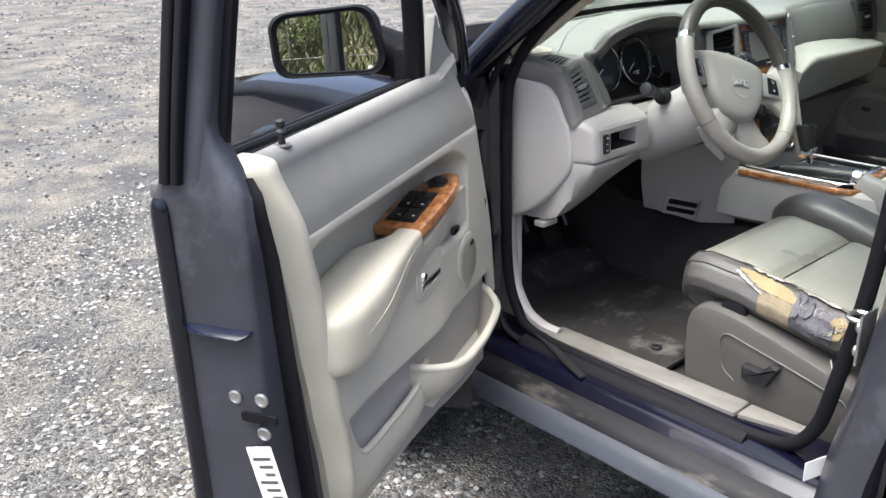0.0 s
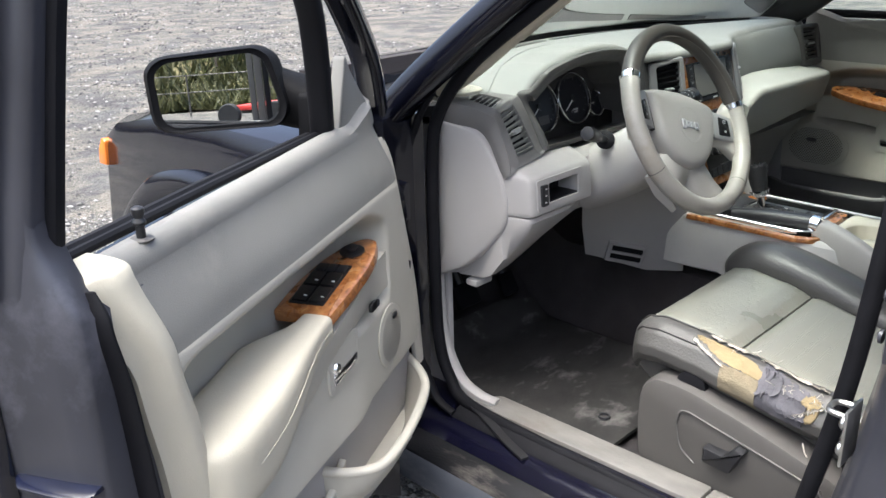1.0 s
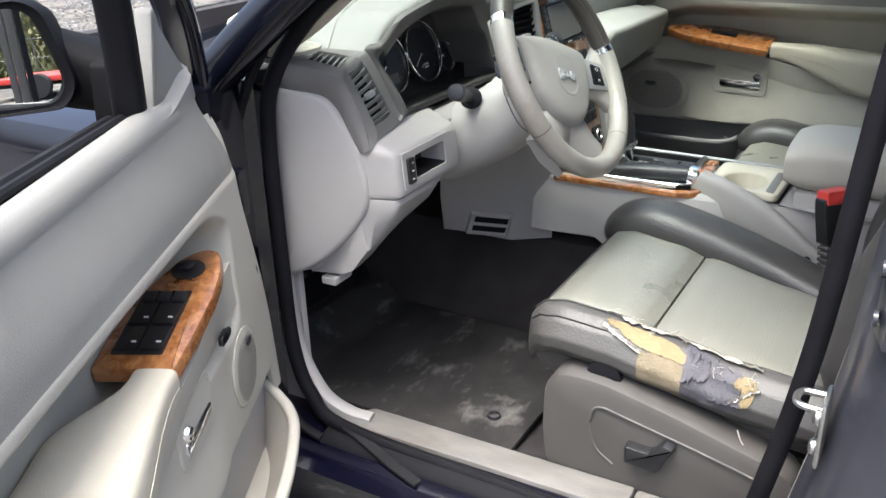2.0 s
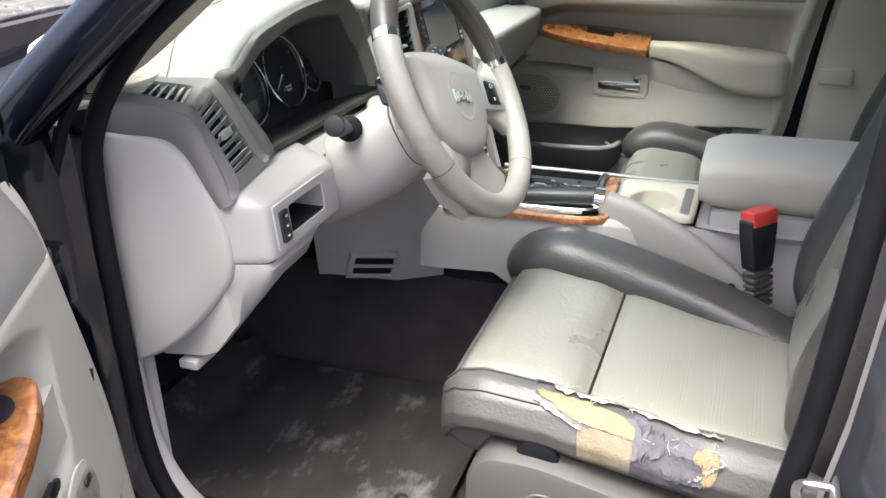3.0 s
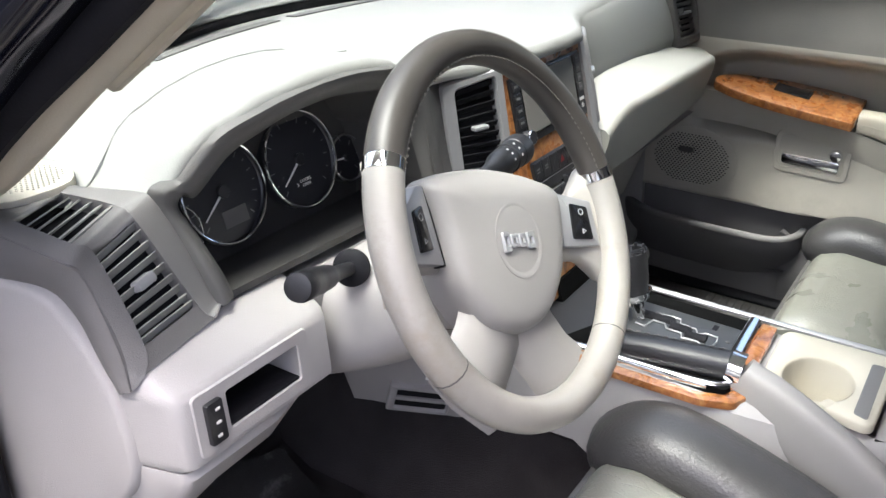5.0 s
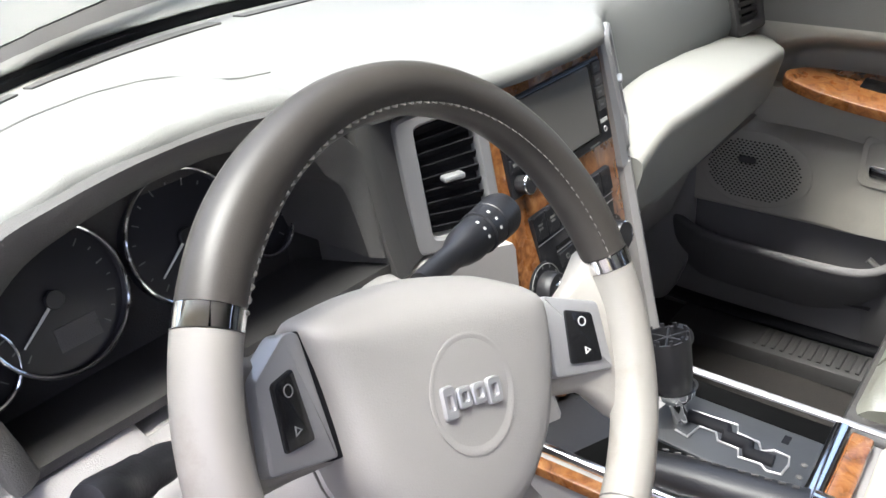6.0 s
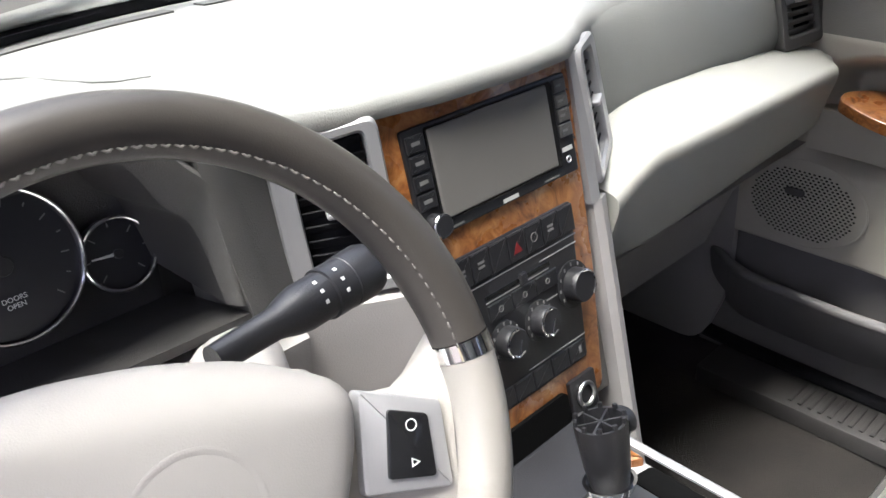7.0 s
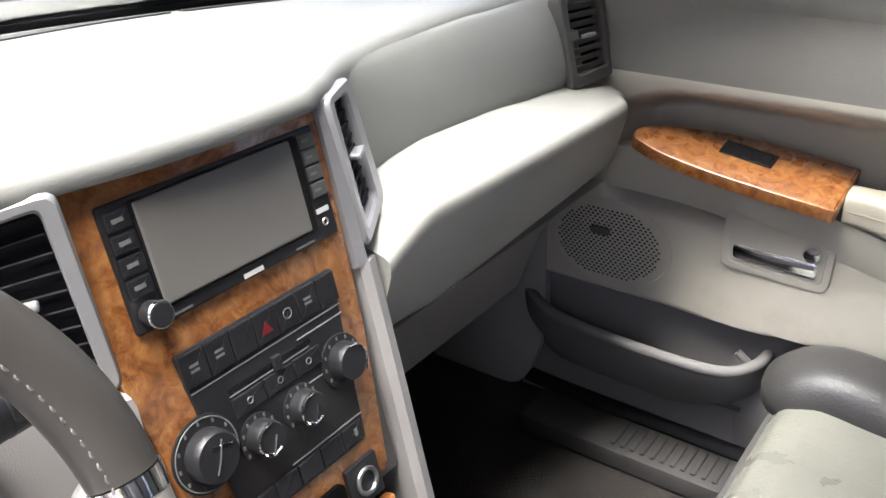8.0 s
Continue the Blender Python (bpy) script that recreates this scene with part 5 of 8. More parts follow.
part("moulded_seam", tube(line, 0.0011, 6), M_SLATE, dash)
# defroster slots along the glass
for x0, x1 in ((-0.55, -0.33), (-0.31, -0.02), (0.02, 0.31), (0.33, 0.55)):
    def slot(a, b, x0=x0, x1=x1):
        x = lerp(x0, x1, a)
        p = pad_at((x + 0.735) / 1.47, 0.91 + 0.035 * b)
        return p + V(0, 0, 0.002)
    part("defroster_slot", grid(slot, 8, 1, 0.002, (0, 0, -1)), M_SLATE_DK, dash, "dark defroster slot")
# round tweeter grille on the corner
gm = pose(-0.655, 0.150, 1.1675)
tw = part("tweeter_grille", plate(rounded([(-0.060, -0.040), (0.020, -0.045), (0.045, 0.010), (0.020, 0.065), (-0.045, 0.020)], 0.03), gm, 0.008, 0, 0.002), M_DOORGREY, dash, "pale perforated tweeter grille")
th = bmesh.new()
for i in range(-9, 10):
    for j in range(-10, 14):
        px, py = (i + 0.5 * (j % 2)) * 0.0052, j * 0.0046
        if (px + 0.008) ** 2 + (py - 0.002) ** 2 < 0.036 ** 2:
            th.faces.new([th.verts.new(gm @ V(px + 0.0014 * math.cos(a), py + 0.0014 * math.sin(a), 0.0006)) for a in (0.5, 1.55, 2.6, 3.65, 4.7, 5.75)])
part("grille_holes", th, M_SLATE_DK, tw)

# brow over the instruments: a broad soft rim from the shelf's corner over the dials and down again
BROW = [((-0.590, -0.008, 1.050), (-0.566, 0.000, 1.052)), ((-0.592, 0.002, 1.075), (-0.571, 0.008, 1.078)), ((-0.600, 0.026, 1.120), (-0.579, 0.030, 1.118)), ((-0.607, 0.036, 1.146), (-0.584, 0.040, 1.138)), ((-0.606, 0.032, 1.163), (-0.578, 0.036, 1.150))]
for _x in (-0.585, -0.55, -0.50, -0.45, -0.40, -0.36, -0.32, -0.29):
    _y, _z = along(LIP_Y, _x), along(LIP_Z, _x)
    BROW.append(((_x, _y - 0.002, _z - 0.008), (_x + (0.022 if _x < -0.5 else 0.006 if _x < -0.36 else -0.008), max(0.018, _y + 0.008), _z - 0.036)))
BROW += [((-0.262, -0.001, 1.180), (-0.278, 0.014, 1.148)), ((-0.243, -0.005, 1.150), (-0.260, 0.010, 1.125)), ((-0.238, -0.012, 1.060), (-0.252, -0.004, 1.064))]
B_OUT, B_IN = smooth_path([a for a, b in BROW], 5), smooth_path([b for a, b in BROW], 5)
NB = len(B_OUT) - 1


def brow_face(a, b):
    i = min(NB, int(round(a * NB)))
    p = B_OUT[i].lerp(B_IN[i], b)
    return p + V(0, -0.006, 0.001) * math.sin(math.pi * b) + V(0, 0.010, 0) * max(0.0, 0.12 - b) / 0.12


def hood_in(a, b):
    i = min(NB, int(round(a * NB)))
    p = B_IN[i]
    q = V(lerp(p.x, -0.42, 0.06), 0.104, lerp(p.z, 1.10, 0.22))
    return p.lerp(q, b)


part("instrument_brow", grid(brow_face, NB, 8, 0.006, (0, 1, 0)), M_SLATE_DK, dash, "dark grey brow over the instruments", 60)
part("brow_lining", grid(hood_in, NB, 6), M_LINING, dash, "", 60)
part("cluster_shelf", grid(lambda a, b: V(lerp(-0.578, -0.238, a), lerp(lerp(0.0, -0.016, a), 0.103, b), lerp(1.055, 1.026, b)), 14, 6, 0.008, (0, 0, -1)), M_LINING, dash, "charcoal ledge under the instruments")
# instruments
cluster = thing("instrument_cluster", (-0.42, 0.10, 1.05), "black instrument cluster with chrome-ringed gauges", "instruments")
part("backing", plate([(-0.595, 1.020), (-0.25, 1.020), (-0.25, 1.175), (-0.35, 1.19), (-0.50, 1.185), (-0.595, 1.15)], basis((0, 0.103, 0), (1, 0, 0), (0, 0, 1)), 0.01, 0.01), M_LINING, cluster, "charcoal instrument panel")
CL = basis((0, 0, 0), (1, 0, 0), (0, 0.30, 0.95))
for gx, gz, gr, needle, ticks in ((-0.554, 1.086, 0.030, 200, 6), (-0.487, 1.111, 0.0555, 215, 18), (-0.368, 1.111, 0.0555, 215, 14), (-0.286, 1.088, 0.0285, 175, 6)):
    m = CL.copy()
    m.translation = (gx, 0.084, gz)
    g = part("gauge", turned([(gr, -0.014), (gr, -0.004), (gr * 0.97, -0.006), (0.002, -0.006)], m, 40), M_DIAL, cluster, "black dial face")
    part("gauge_ring", ring(gr, 0.0019, m, 56, 8), M_CHROME, g, "thin chrome gauge ring")
    for i in range(ticks + 1):
        a = radians(225 - 270 * i / ticks)
        long = 0.006 if i % 2 == 0 else 0.003
        mm = m @ pose(0, 0, 0, 0, 0, math.degrees(a)) @ pose(gr * 0.86 - long / 2, 0, -0.0052)
        part("tick", plate([(-long / 2, -0.0005), (long / 2, -0.0005), (long / 2, 0.0005), (-long / 2, 0.0005)], mm, 0.0004), M_PRINT_DIM, g)
    nm = m @ pose(0, 0, -0.003, 0, 0, needle)
    part("needle", plate([(-0.004, -0.0014), (gr * 0.72, -0.0006), (gr * 0.72, 0.0006), (-0.004, 0.0014)], nm, 0.001), M_PRINT, g, "pale needle")
    part("needle_cap", knob(gr * 0.13, 0.004, m @ pose(0, 0, -0.005)), M_BLACK, g)
dm = CL.copy()
dm.translation = (-0.368, 0.0795, 1.084)
words("door_message", "DOORS\nOPEN", 0.0052, dm, M_PRINT, cluster)
dm2 = CL.copy()
dm2.translation = (-0.3815, 0.0795, 1.084)
words("door_count", "2", 0.0052, dm2, M_PRINT, cluster)
part("odometer_window", plate([(-0.017, -0.009), (0.017, -0.009), (0.017, 0.009), (-0.017, 0.009)], basis((-0.479, 0.0800, 1.081), (1, 0, 0), (0, 0.3, 0.95)), 0.001), M_SLATE_DK, cluster, "unlit trip display")

# outer vents (the driver's end, and mirrored at the passenger's end)
def vent(name, m, outer, inner, count, knob_at, mat_frame, across=True, depth=0.016, slats=None, tilt=0.55):
    """A vent: frame, dark throat, slats and a silver knob, in the x-y plane of m."""
    ou, inn = rounded(outer, 0.010, 3), rounded(inner, 0.006, 3)
    fr = part(name, frame_plate(ou, inn, m, depth + 0.004, 0.003), mat_frame, dash, "air vent surround")
    part("throat", plate([(x * (0.97 if tilt else 0.82), y * (0.97 if tilt else 0.82)) for x, y in inner], m @ pose(0, 0, -depth), 0.004), M_RUBBER, fr)
    a, b, c, d = [Vector(p) for p in inner]      # bottom left, bottom right, top right, top left
    for i in range(count):
        t = (i + 0.5) / count
        if across:
            p, q = a.lerp(d, t), b.lerp(c, t)
        else:
            p, q = a.lerp(b, t), d.lerp(c, t)
        u = (q - p).normalized()
        sm = m @ basis(((p + q) / 2).to_3d() + V(0, 0, -depth * (0.5 if tilt else 0.2)), u.to_3d(), V(-u.y, u.x, tilt))
        L = (q - p).length / 2 - 0.001
        hw = 0.0042 if tilt else 0.0022
        part("slat", plate([(-L, -hw), (L, -hw), (L, hw), (-L, hw)], sm, 0.0018, 0, 0.0006), slats or (M_SLATE_DK if mat_frame is not M_SILVER else M_RUBBER), fr, "vent slat")
    if knob_at:
        part("vent_knob", plate([(-0.011, -0.0028), (0.011, -0.0028), (0.011, 0.0028), (-0.011, 0.0028)], m @ pose(knob_at[0], knob_at[1], 0.004), 0.010, 0.003, 0.002), M_SILVER, fr, "silver vent tab")
    return fr


def corner_vent():
    """The corner of the dashboard: one moulding that rolls from the top over to the front, with a vent in either face."""
    # outer edge, opening's outer and inner side, inner edge, from the glass down to the switch panel
    st = [((-0.732, 0.150, 1.1560), (-0.716, 0.140, 1.1620), (-0.668, 0.145, 1.1630), (-0.648, 0.142, 1.1630)),
          ((-0.730, 0.088, 1.1545), (-0.714, 0.083, 1.1595), (-0.655, 0.106, 1.1600), (-0.636, 0.104, 1.1620)),
          ((-0.717, 0.026, 1.1420), (-0.701, 0.033, 1.1480), (-0.634, 0.063, 1.1510), (-0.606, 0.058, 1.1560)),
          ((-0.704, 0.016, 1.1220), (-0.686, 0.026, 1.1340), (-0.636, 0.036, 1.1450), (-0.603, 0.042, 1.1480)),
          ((-0.702, -0.012, 1.0500), (-0.682, -0.013, 1.0570), (-0.609, 0.002, 1.0580), (-0.585, 0.006, 1.0620)),
          ((-0.704, -0.018, 1.0260), (-0.692, -0.021, 1.0360), (-0.600, -0.010, 1.0440), (-0.574, 0.002, 1.0580))]
    cols = [smooth_path([r[k] for r in st], 6) for k in range(4)]
    n = len(cols[0])
    bm = bmesh.new()
    mids = []
    rows = []
    for i in range(n):
        o, l_, r_, q = [V(*c[i]) for c in cols]
        along_ = (V(*cols[1][min(n - 1, i + 1)]) - V(*cols[1][max(0, i - 1)])).normalized()
        nor = along_.cross((r_ - l_).normalized()).normalized()
        if nor.z - nor.y < 0:
            nor = -nor
        mids.append((l_, r_, nor))
        pts = [o - nor * 0.006, o, o.lerp(l_, 0.4) + nor * 0.0025, l_ + nor * 0.0015, l_, l_ - nor * 0.014]
        pts2 = [r_ - nor * 0.014, r_, r_ + nor * 0.0015, r_.lerp(q, 0.6) + nor * 0.0025, q, q - nor * 0.008]
        rows.append([bm.verts.new(p) for p in pts + pts2])
    open_ = [range(6, 12), range(18, 24)]
    for i in range(n - 1):
        for k in range(11):
            if k == 5:
                continue
            bm.faces.new((rows[i][k], rows[i + 1][k], rows[i + 1][k + 1], rows[i][k + 1]))
        if not any(i in g for g in open_):
            bm.faces.new((rows[i][4], rows[i + 1][4], rows[i + 1][7], rows[i][7]))
    pod = part("corner_pod", bm, M_POD, dash, "dark grey rolled corner moulding with two air vents", 50)
    for g, count in ((open_[0], 5), (open_[1], 9)):
        i0, i1 = g[0], g[-1] + 1
        part("throat", loft([[mids[i][0] - mids[i][2] * 0.013, mids[i][1] - mids[i][2] * 0.013, mids[i][1] - mids[i][2] * 0.016, mids[i][0] - mids[i][2] * 0.016] for i in range(i0, i1 + 1)]), M_RUBBER, pod, "dark vent throat")
        for c in range(count):
            t = i0 + (i1 - i0) * (c + 0.5) / count
            k, fr = int(t), t - int(t)
            a, b, nor = mids[k][0].lerp(mids[k + 1][0], fr), mids[k][1].lerp(mids[k + 1][1], fr), mids[k][2]
            m = basis((a + b) / 2 - nor * 0.0045, b - a, nor.cross(b - a).normalized() * (1 if nor.cross(b - a).z < 0 else -1) + nor * (0.85 if count < 6 else -0.85))
            L, hw = (b - a).length / 2 + 0.001, 0.0036 if count < 6 else 0.0042
            part("slat", plate([(-L, -hw), (L, -hw), (L, hw), (-L, hw)], m, 0.0016, 0, 0.0005), M_SLATE, pod, "vent slat")
    a, b, nor = mids[21]
    part("vent_knob", plate([(-0.011, -0.005), (0.011, -0.005), (0.011, 0.005), (-0.011, 0.005)], basis((a + b) / 2 + nor * 0.005, b - a, nor.cross(b - a)) if basis((a + b) / 2, b - a, nor.cross(b - a)).col[2].xyz.dot(nor) > 0 else basis((a + b) / 2 + nor * 0.005, b - a, (b - a).cross(nor)), 0.010, 0.003, 0.002), M_SILVER, pod, "silver vent tab")


corner_vent()
VR = basis((0.668, -0.004, 1.117), (1, -0.16, 0), V(0, 0.30, 0.95))
vent("side_vent", VR, [(-0.052, -0.060), (0.044, -0.056), (0.052, 0.060), (-0.046, 0.062)], [(-0.036, -0.042), (0.032, -0.040), (0.038, 0.048), (-0.031, 0.050)], 8, (0.002, 0.004), M_SLATE_DK)
part("top_vent_slots", plate([(0.60, 0.11), (0.68, 0.10), (0.67, 0.16), (0.61, 0.17)], basis((0, 0, 1.188), (1, 0, 0), (0, 1, 0)), 0.02, 0.01, 0.002), M_SLATE_DK, dash)
# dark band wrapping to the end of the dash
def bent(bm):
    """Bends the dashboard's end round towards the cabin."""
    for v in bm.verts:
        v.co.x += 0.034 * (1 - ease(0.0, 0.13, v.co.y))
    return bm


BAND = [((-0.746, 0.150, 1.1555), (-0.744, 0.150, 1.118)), ((-0.732, 0.088, 1.1540), (-0.736, 0.100, 1.112)), ((-0.719, 0.026, 1.1410), (-0.714, 0.060, 1.104)), ((-0.706, 0.016, 1.1210), (-0.708, 0.034, 1.082)), ((-0.704, -0.010, 1.060), (-0.706, 0.016, 1.042)), ((-0.706, -0.018, 1.026), (-0.705, 0.000, 1.018))]
bt, bb_ = smooth_path([p for p, q in BAND], 4), smooth_path([q for p, q in BAND], 4)
part("end_band", grid(lambda a, b: bt[round(a * 20)].lerp(bb_[round(a * 20)], b) + V(-0.004 * math.sin(math.pi * b), 0, 0), 20, 6, 0.02, (1, 0.2, 0)), M_POD, dash, "dark grey end band")
# end cap
capm = basis((-0.742, 0, 0), (0, -1, 0), (0.0, 0, 1))
cap = part("end_cap", bent(plate([(-0.150, 1.124), (-0.100, 1.118), (-0.050, 1.106), (-0.022, 1.058), (0.000, 1.014), (0.012, 0.965), (0.008, 0.922), (-0.035, 0.866), (-0.085, 0.818), (-0.150, 0.788)], capm @ pose(0, 0, 0.004), 0.022, [0.004, 0.02, 0.022, 0.02, 0.03, 0.02, 0.02, 0.03, 0.03, 0.004], 0.007, dome=0.001)), M_GREY, dash, "light grey dashboard end cap", 60)
part("end_backing", bent(side([(0.17, 0.78), (0.17, 1.13), (0.06, 1.08), (0.012, 0.95), (0.04, 0.84), (0.10, 0.80)], -0.716, 0.03, 0.01, 0.004)), M_GREY, dash)

# knee panel with lamp dimmer and coin tray
def knee_back(x):
    """How far the switch panel falls back at its outer end."""
    return along([(-0.705, 0.056), (-0.7045, 0.050), (-0.693, 0.008), (-0.689, 0.003), (-0.682, 0.0)], x)


def knee_section(x):
    d = knee_back(x)
    return [V(x, 0.05, 1.030), V(x, 0.0 + d * 0.3, 1.044), V(x, -0.048 + d, 1.023), V(x, -0.054 + d, 1.018), V(x, -0.0570 + d, 1.010), V(x, -0.0620 + d, 0.955), V(x, -0.061 + d, 0.948), V(x, -0.055 + d, 0.944), V(x, 0.05, 0.944)]


def knee_cut(x, lower):
    """The switch panel's section above or below the open tray."""
    if lower:
        return [V(x, 0.05, 0.966), V(x, -0.0615, 0.966), V(x, -0.0620, 0.955), V(x, -0.061, 0.948), V(x, -0.055, 0.944), V(x, 0.05, 0.944)]
    return [V(x, 0.05, 1.030), V(x, 0.0, 1.044), V(x, -0.048, 1.023), V(x, -0.054, 1.018), V(x, -0.0570, 1.010), V(x, -0.0573, 1.005), V(x, 0.05, 1.005)]


TRAY = (-0.640, -0.547)
knee = part("knee_panel", join(loft([knee_section(x) for x in (-0.705, -0.7045, -0.699, -0.693, -0.689, -0.682, TRAY[0])]), loft([knee_section(x) for x in (TRAY[1], -0.52, -0.503)] + [[p + V(0.006, 0.006, 0) for p in knee_section(-0.503)]]),
                               loft([knee_cut(x, False) for x in TRAY]), loft([knee_cut(x, True) for x in TRAY])), M_GREY, dash, "light grey switch panel")
KP = basis((-0.600, -0.0595, 0.984), (1, 0, 0), (0, 0.09, 1))
part("switch_bezel", frame_plate(rounded([(-0.078, -0.030), (0.068, -0.030), (0.068, 0.032), (-0.078, 0.032)], 0.006), rounded([(-0.040, -0.018), (0.053, -0.018), (0.053, 0.020), (-0.040, 0.020)], 0.004), KP @ pose(0, 0, 0.0014), 0.007, 0.0012), M_GREY, knee)
part("tray_lining", join(box(0.092, 0.004, 0.042, pose(-0.5935, -0.010, 0.9855)), box(0.092, 0.048, 0.003, pose(-0.5935, -0.036, 0.9675), 0.001)), M_RUBBER, knee, "dark lining of the open coin tray")
dim = part("dimmer_switch", plate([(-0.0095, -0.021), (0.0095, -0.021), (0.0095, 0.021), (-0.0095, 0.021)], KP @ pose(-0.058, 0, 0.0062), 0.006, 0.003, 0.0015), M_BLACK, knee, "black dimmer switch")
for dy in (-0.013, 0.0, 0.013):
    part("mark", plate([(-0.0026, -0.0012), (0.0026, -0.0012), (0.0026, 0.0012), (-0.0026, 0.0012)], KP @ pose(-0.057 + dy * 0.1, dy, 0.0068), 0.0006), M_PRINT, dim)


def bolster_section(x):
    t = ease(-0.71, -0.34, x)
    zb = lerp(0.802, 0.885, t)
    yb = lerp(0.045, 0.06, t)
    d = knee_back(x)
    d += 0.055 * ease(-0.525, -0.47, x)
    return [V(x, 0.09, 0.942), V(x, -0.054 + d, 0.942), V(x, -0.057 + d, 0.934), V(x, -0.045 + d, lerp(0.908, 0.92, t)), V(x, lerp(0.0, 0.02, t), lerp(0.85, 0.90, t)), V(x, yb - 0.012, zb + 0.006), V(x, yb + 0.01, zb - 0.004), V(x, 0.12, zb - 0.012), V(x, 0.14, 0.94)]


part("knee_bolster", loft([bolster_section(x) for x in (-0.707, -0.7045, -0.699, -0.693, -0.689, -0.682, -0.65, -0.58, -0.50, -0.42, -0.36)]), M_GREY, dash, "light grey knee bolster")
part("fuse_hatch", box(0.05, 0.03, 0.014, pose(-0.69, 0.08, 0.782), 0.004), M_GREY, dash)
# dashboard skin between knee panel and centre
part("column_surround", loft([[V(x, y, z) for y, z in ((0.06, 1.020), (-0.010, 1.036), (-0.030, 1.02), (-0.028, 0.96), (-0.005, 0.90), (0.06, 0.88))] for x in (-0.53, -0.45, -0.35, -0.24, -0.20)]), M_GREY, dash, "light grey panel round the steering column")
# side of the centre stack with the floor vent
low = part("stack_flank", loft([[V(-0.36, 0.06, 0.905), V(-0.30, -0.01, 0.90), V(-0.205, -0.055, 0.90), V(-0.165, -0.09, 0.90), V(-0.12, 0.06, 0.90)],
                               [V(-0.315, 0.09, 0.80), V(-0.275, 0.04, 0.80), V(-0.195, -0.045, 0.80), V(-0.160, -0.10, 0.80), V(-0.12, 0.06, 0.80)],
                               [V(-0.262, 0.115, 0.705), V(-0.246, 0.092, 0.700), V(-0.180, -0.006, 0.670), V(-0.150, -0.09, 0.68), V(-0.12, 0.08, 0.68)]]), M_GREY, dash, "light grey side of the centre stack")
fv_m = basis((-0.222, 0.027, 0.722), V(0.070, -0.094, -0.020), V(-0.022, -0.0455, 0.115)) @ pose(0, 0, 0.005)
part("floor_vent", frame_plate(rounded([(-0.045, -0.030), (0.045, -0.030), (0.045, 0.030), (-0.045, 0.030)], 0.003), rounded([(-0.034, -0.022), (0.040, -0.022), (0.040, 0.022), (-0.034, 0.022)], 0.003), fv_m @ pose(0, 0, 0.007), 0.012, 0.002), M_GREY, dash, "small rectangular floor vent")
part("vent_throat", plate([(-0.035, -0.023), (0.041, -0.023), (0.041, 0.023), (-0.035, 0.023)], fv_m @ pose(0, 0, 0.002), 0.01), M_RUBBER, dash)
part("slat", plate([(-0.035, -0.003), (0.041, -0.003), (0.041, 0.003), (-0.035, 0.003)], fv_m @ pose(0, 0, 0.006), 0.004), M_GREY, dash)

# centre stack
CS = basis((0.007, -0.060, 1.030), (1, 0, 0), V(0, 0.255, 1))


def cs(x, z, lift=0.0):
    """A place on the centre stack: x across, z the height in metres."""
    return CS @ pose(x + 0.006, (z - 1.030) * 1.032, lift)


def cs_rect(name, x0, x1, z0, z1, lift, thick, material, par, label="", r=0.0, edge=0.0, dome=0.0):
    m = cs((x0 + x1) / 2, (z0 + z1) / 2, lift)
    a, b = (x1 - x0) / 2, (z1 - z0) / 2 * 1.032
    return part(name, plate([(-a, -b), (a, -b), (a, b), (-a, b)], m, thick, r, edge, dome=dome), material, par, label, 12.0)


part("wood_panel", plate([(-0.096, -0.190), (0.086, -0.190), (0.103, -0.05), (0.112, 0.154), (-0.133, 0.152), (-0.128, 0.0)], CS @ pose(0.004, 0, 0), 0.03, [0.01, 0.01, 0.01, 0.004, 0.004, 0.01], 0.004), M_WOOD, dash, "glossy burl wood centre panel")
part("stack_core", box(0.22, 0.10, 0.36, CS @ pose(0, -0.02, -0.06, 90), 0.0), M_SLATE_DK, dash)
radio = cs_rect("radio", -0.109, 0.096, 1.0675, 1.158, 0.004, 0.02, M_BLACK, dash, "black touchscreen radio", 0.003, 0.002)
cs_rect("screen", -0.083, 0.066, 1.0795, 1.1535, 0.0065, 0.004, M_SCREEN, radio, "matt grey unlit touchscreen", 0.002, 0.0015)
cs_rect("screen_frame", -0.0855, 0.074, 1.0770, 1.1555, 0.0050, 0.003, M_GLOSS, radio, "", 0.003, 0.001)
for i in range(4):
    z = 1.146 - 0.0155 * i
    b = cs_rect("button", -0.1065, -0.0875, z - 0.0065, z + 0.0065, 0.0062, 0.004, M_BLACK, radio, "black radio button", 0.001, 0.001)
    cs_rect("button_mark", -0.102, -0.093, z - 0.0012, z + 0.0018, 0.0066, 0.001, M_PRINT_DIM, radio)
part("volume_knob", knob(0.0095, 0.014, cs(-0.0955, 1.0795, 0.004), 28), M_BLACK, radio, "black volume knob")
part("knob_ring", ring(0.0092, 0.0012, cs(-0.0955, 1.0795, 0.0165), 32, 6), M_CHROME, radio)
for i in range(4):
    z = 1.1485 - 0.0135 * i
    cs_rect("button", 0.0765, 0.0935, z - 0.0058, z + 0.0058, 0.0062, 0.004, M_SLATE_DK, radio, "grey radio button", 0.001, 0.001)
    cs_rect("button_mark", 0.079, 0.086, z - 0.001, z + 0.001, 0.0066, 0.001, M_PRINT_DIM, radio)
cs_rect("usb_port", 0.076, 0.090, 1.089, 1.093, 0.0050, 0.002, M_PRINT, radio, "pale socket mark")
part("aux_socket", ring(0.0028, 0.0008, cs(0.083, 1.081, 0.0045), 16, 6), M_STEEL, radio)
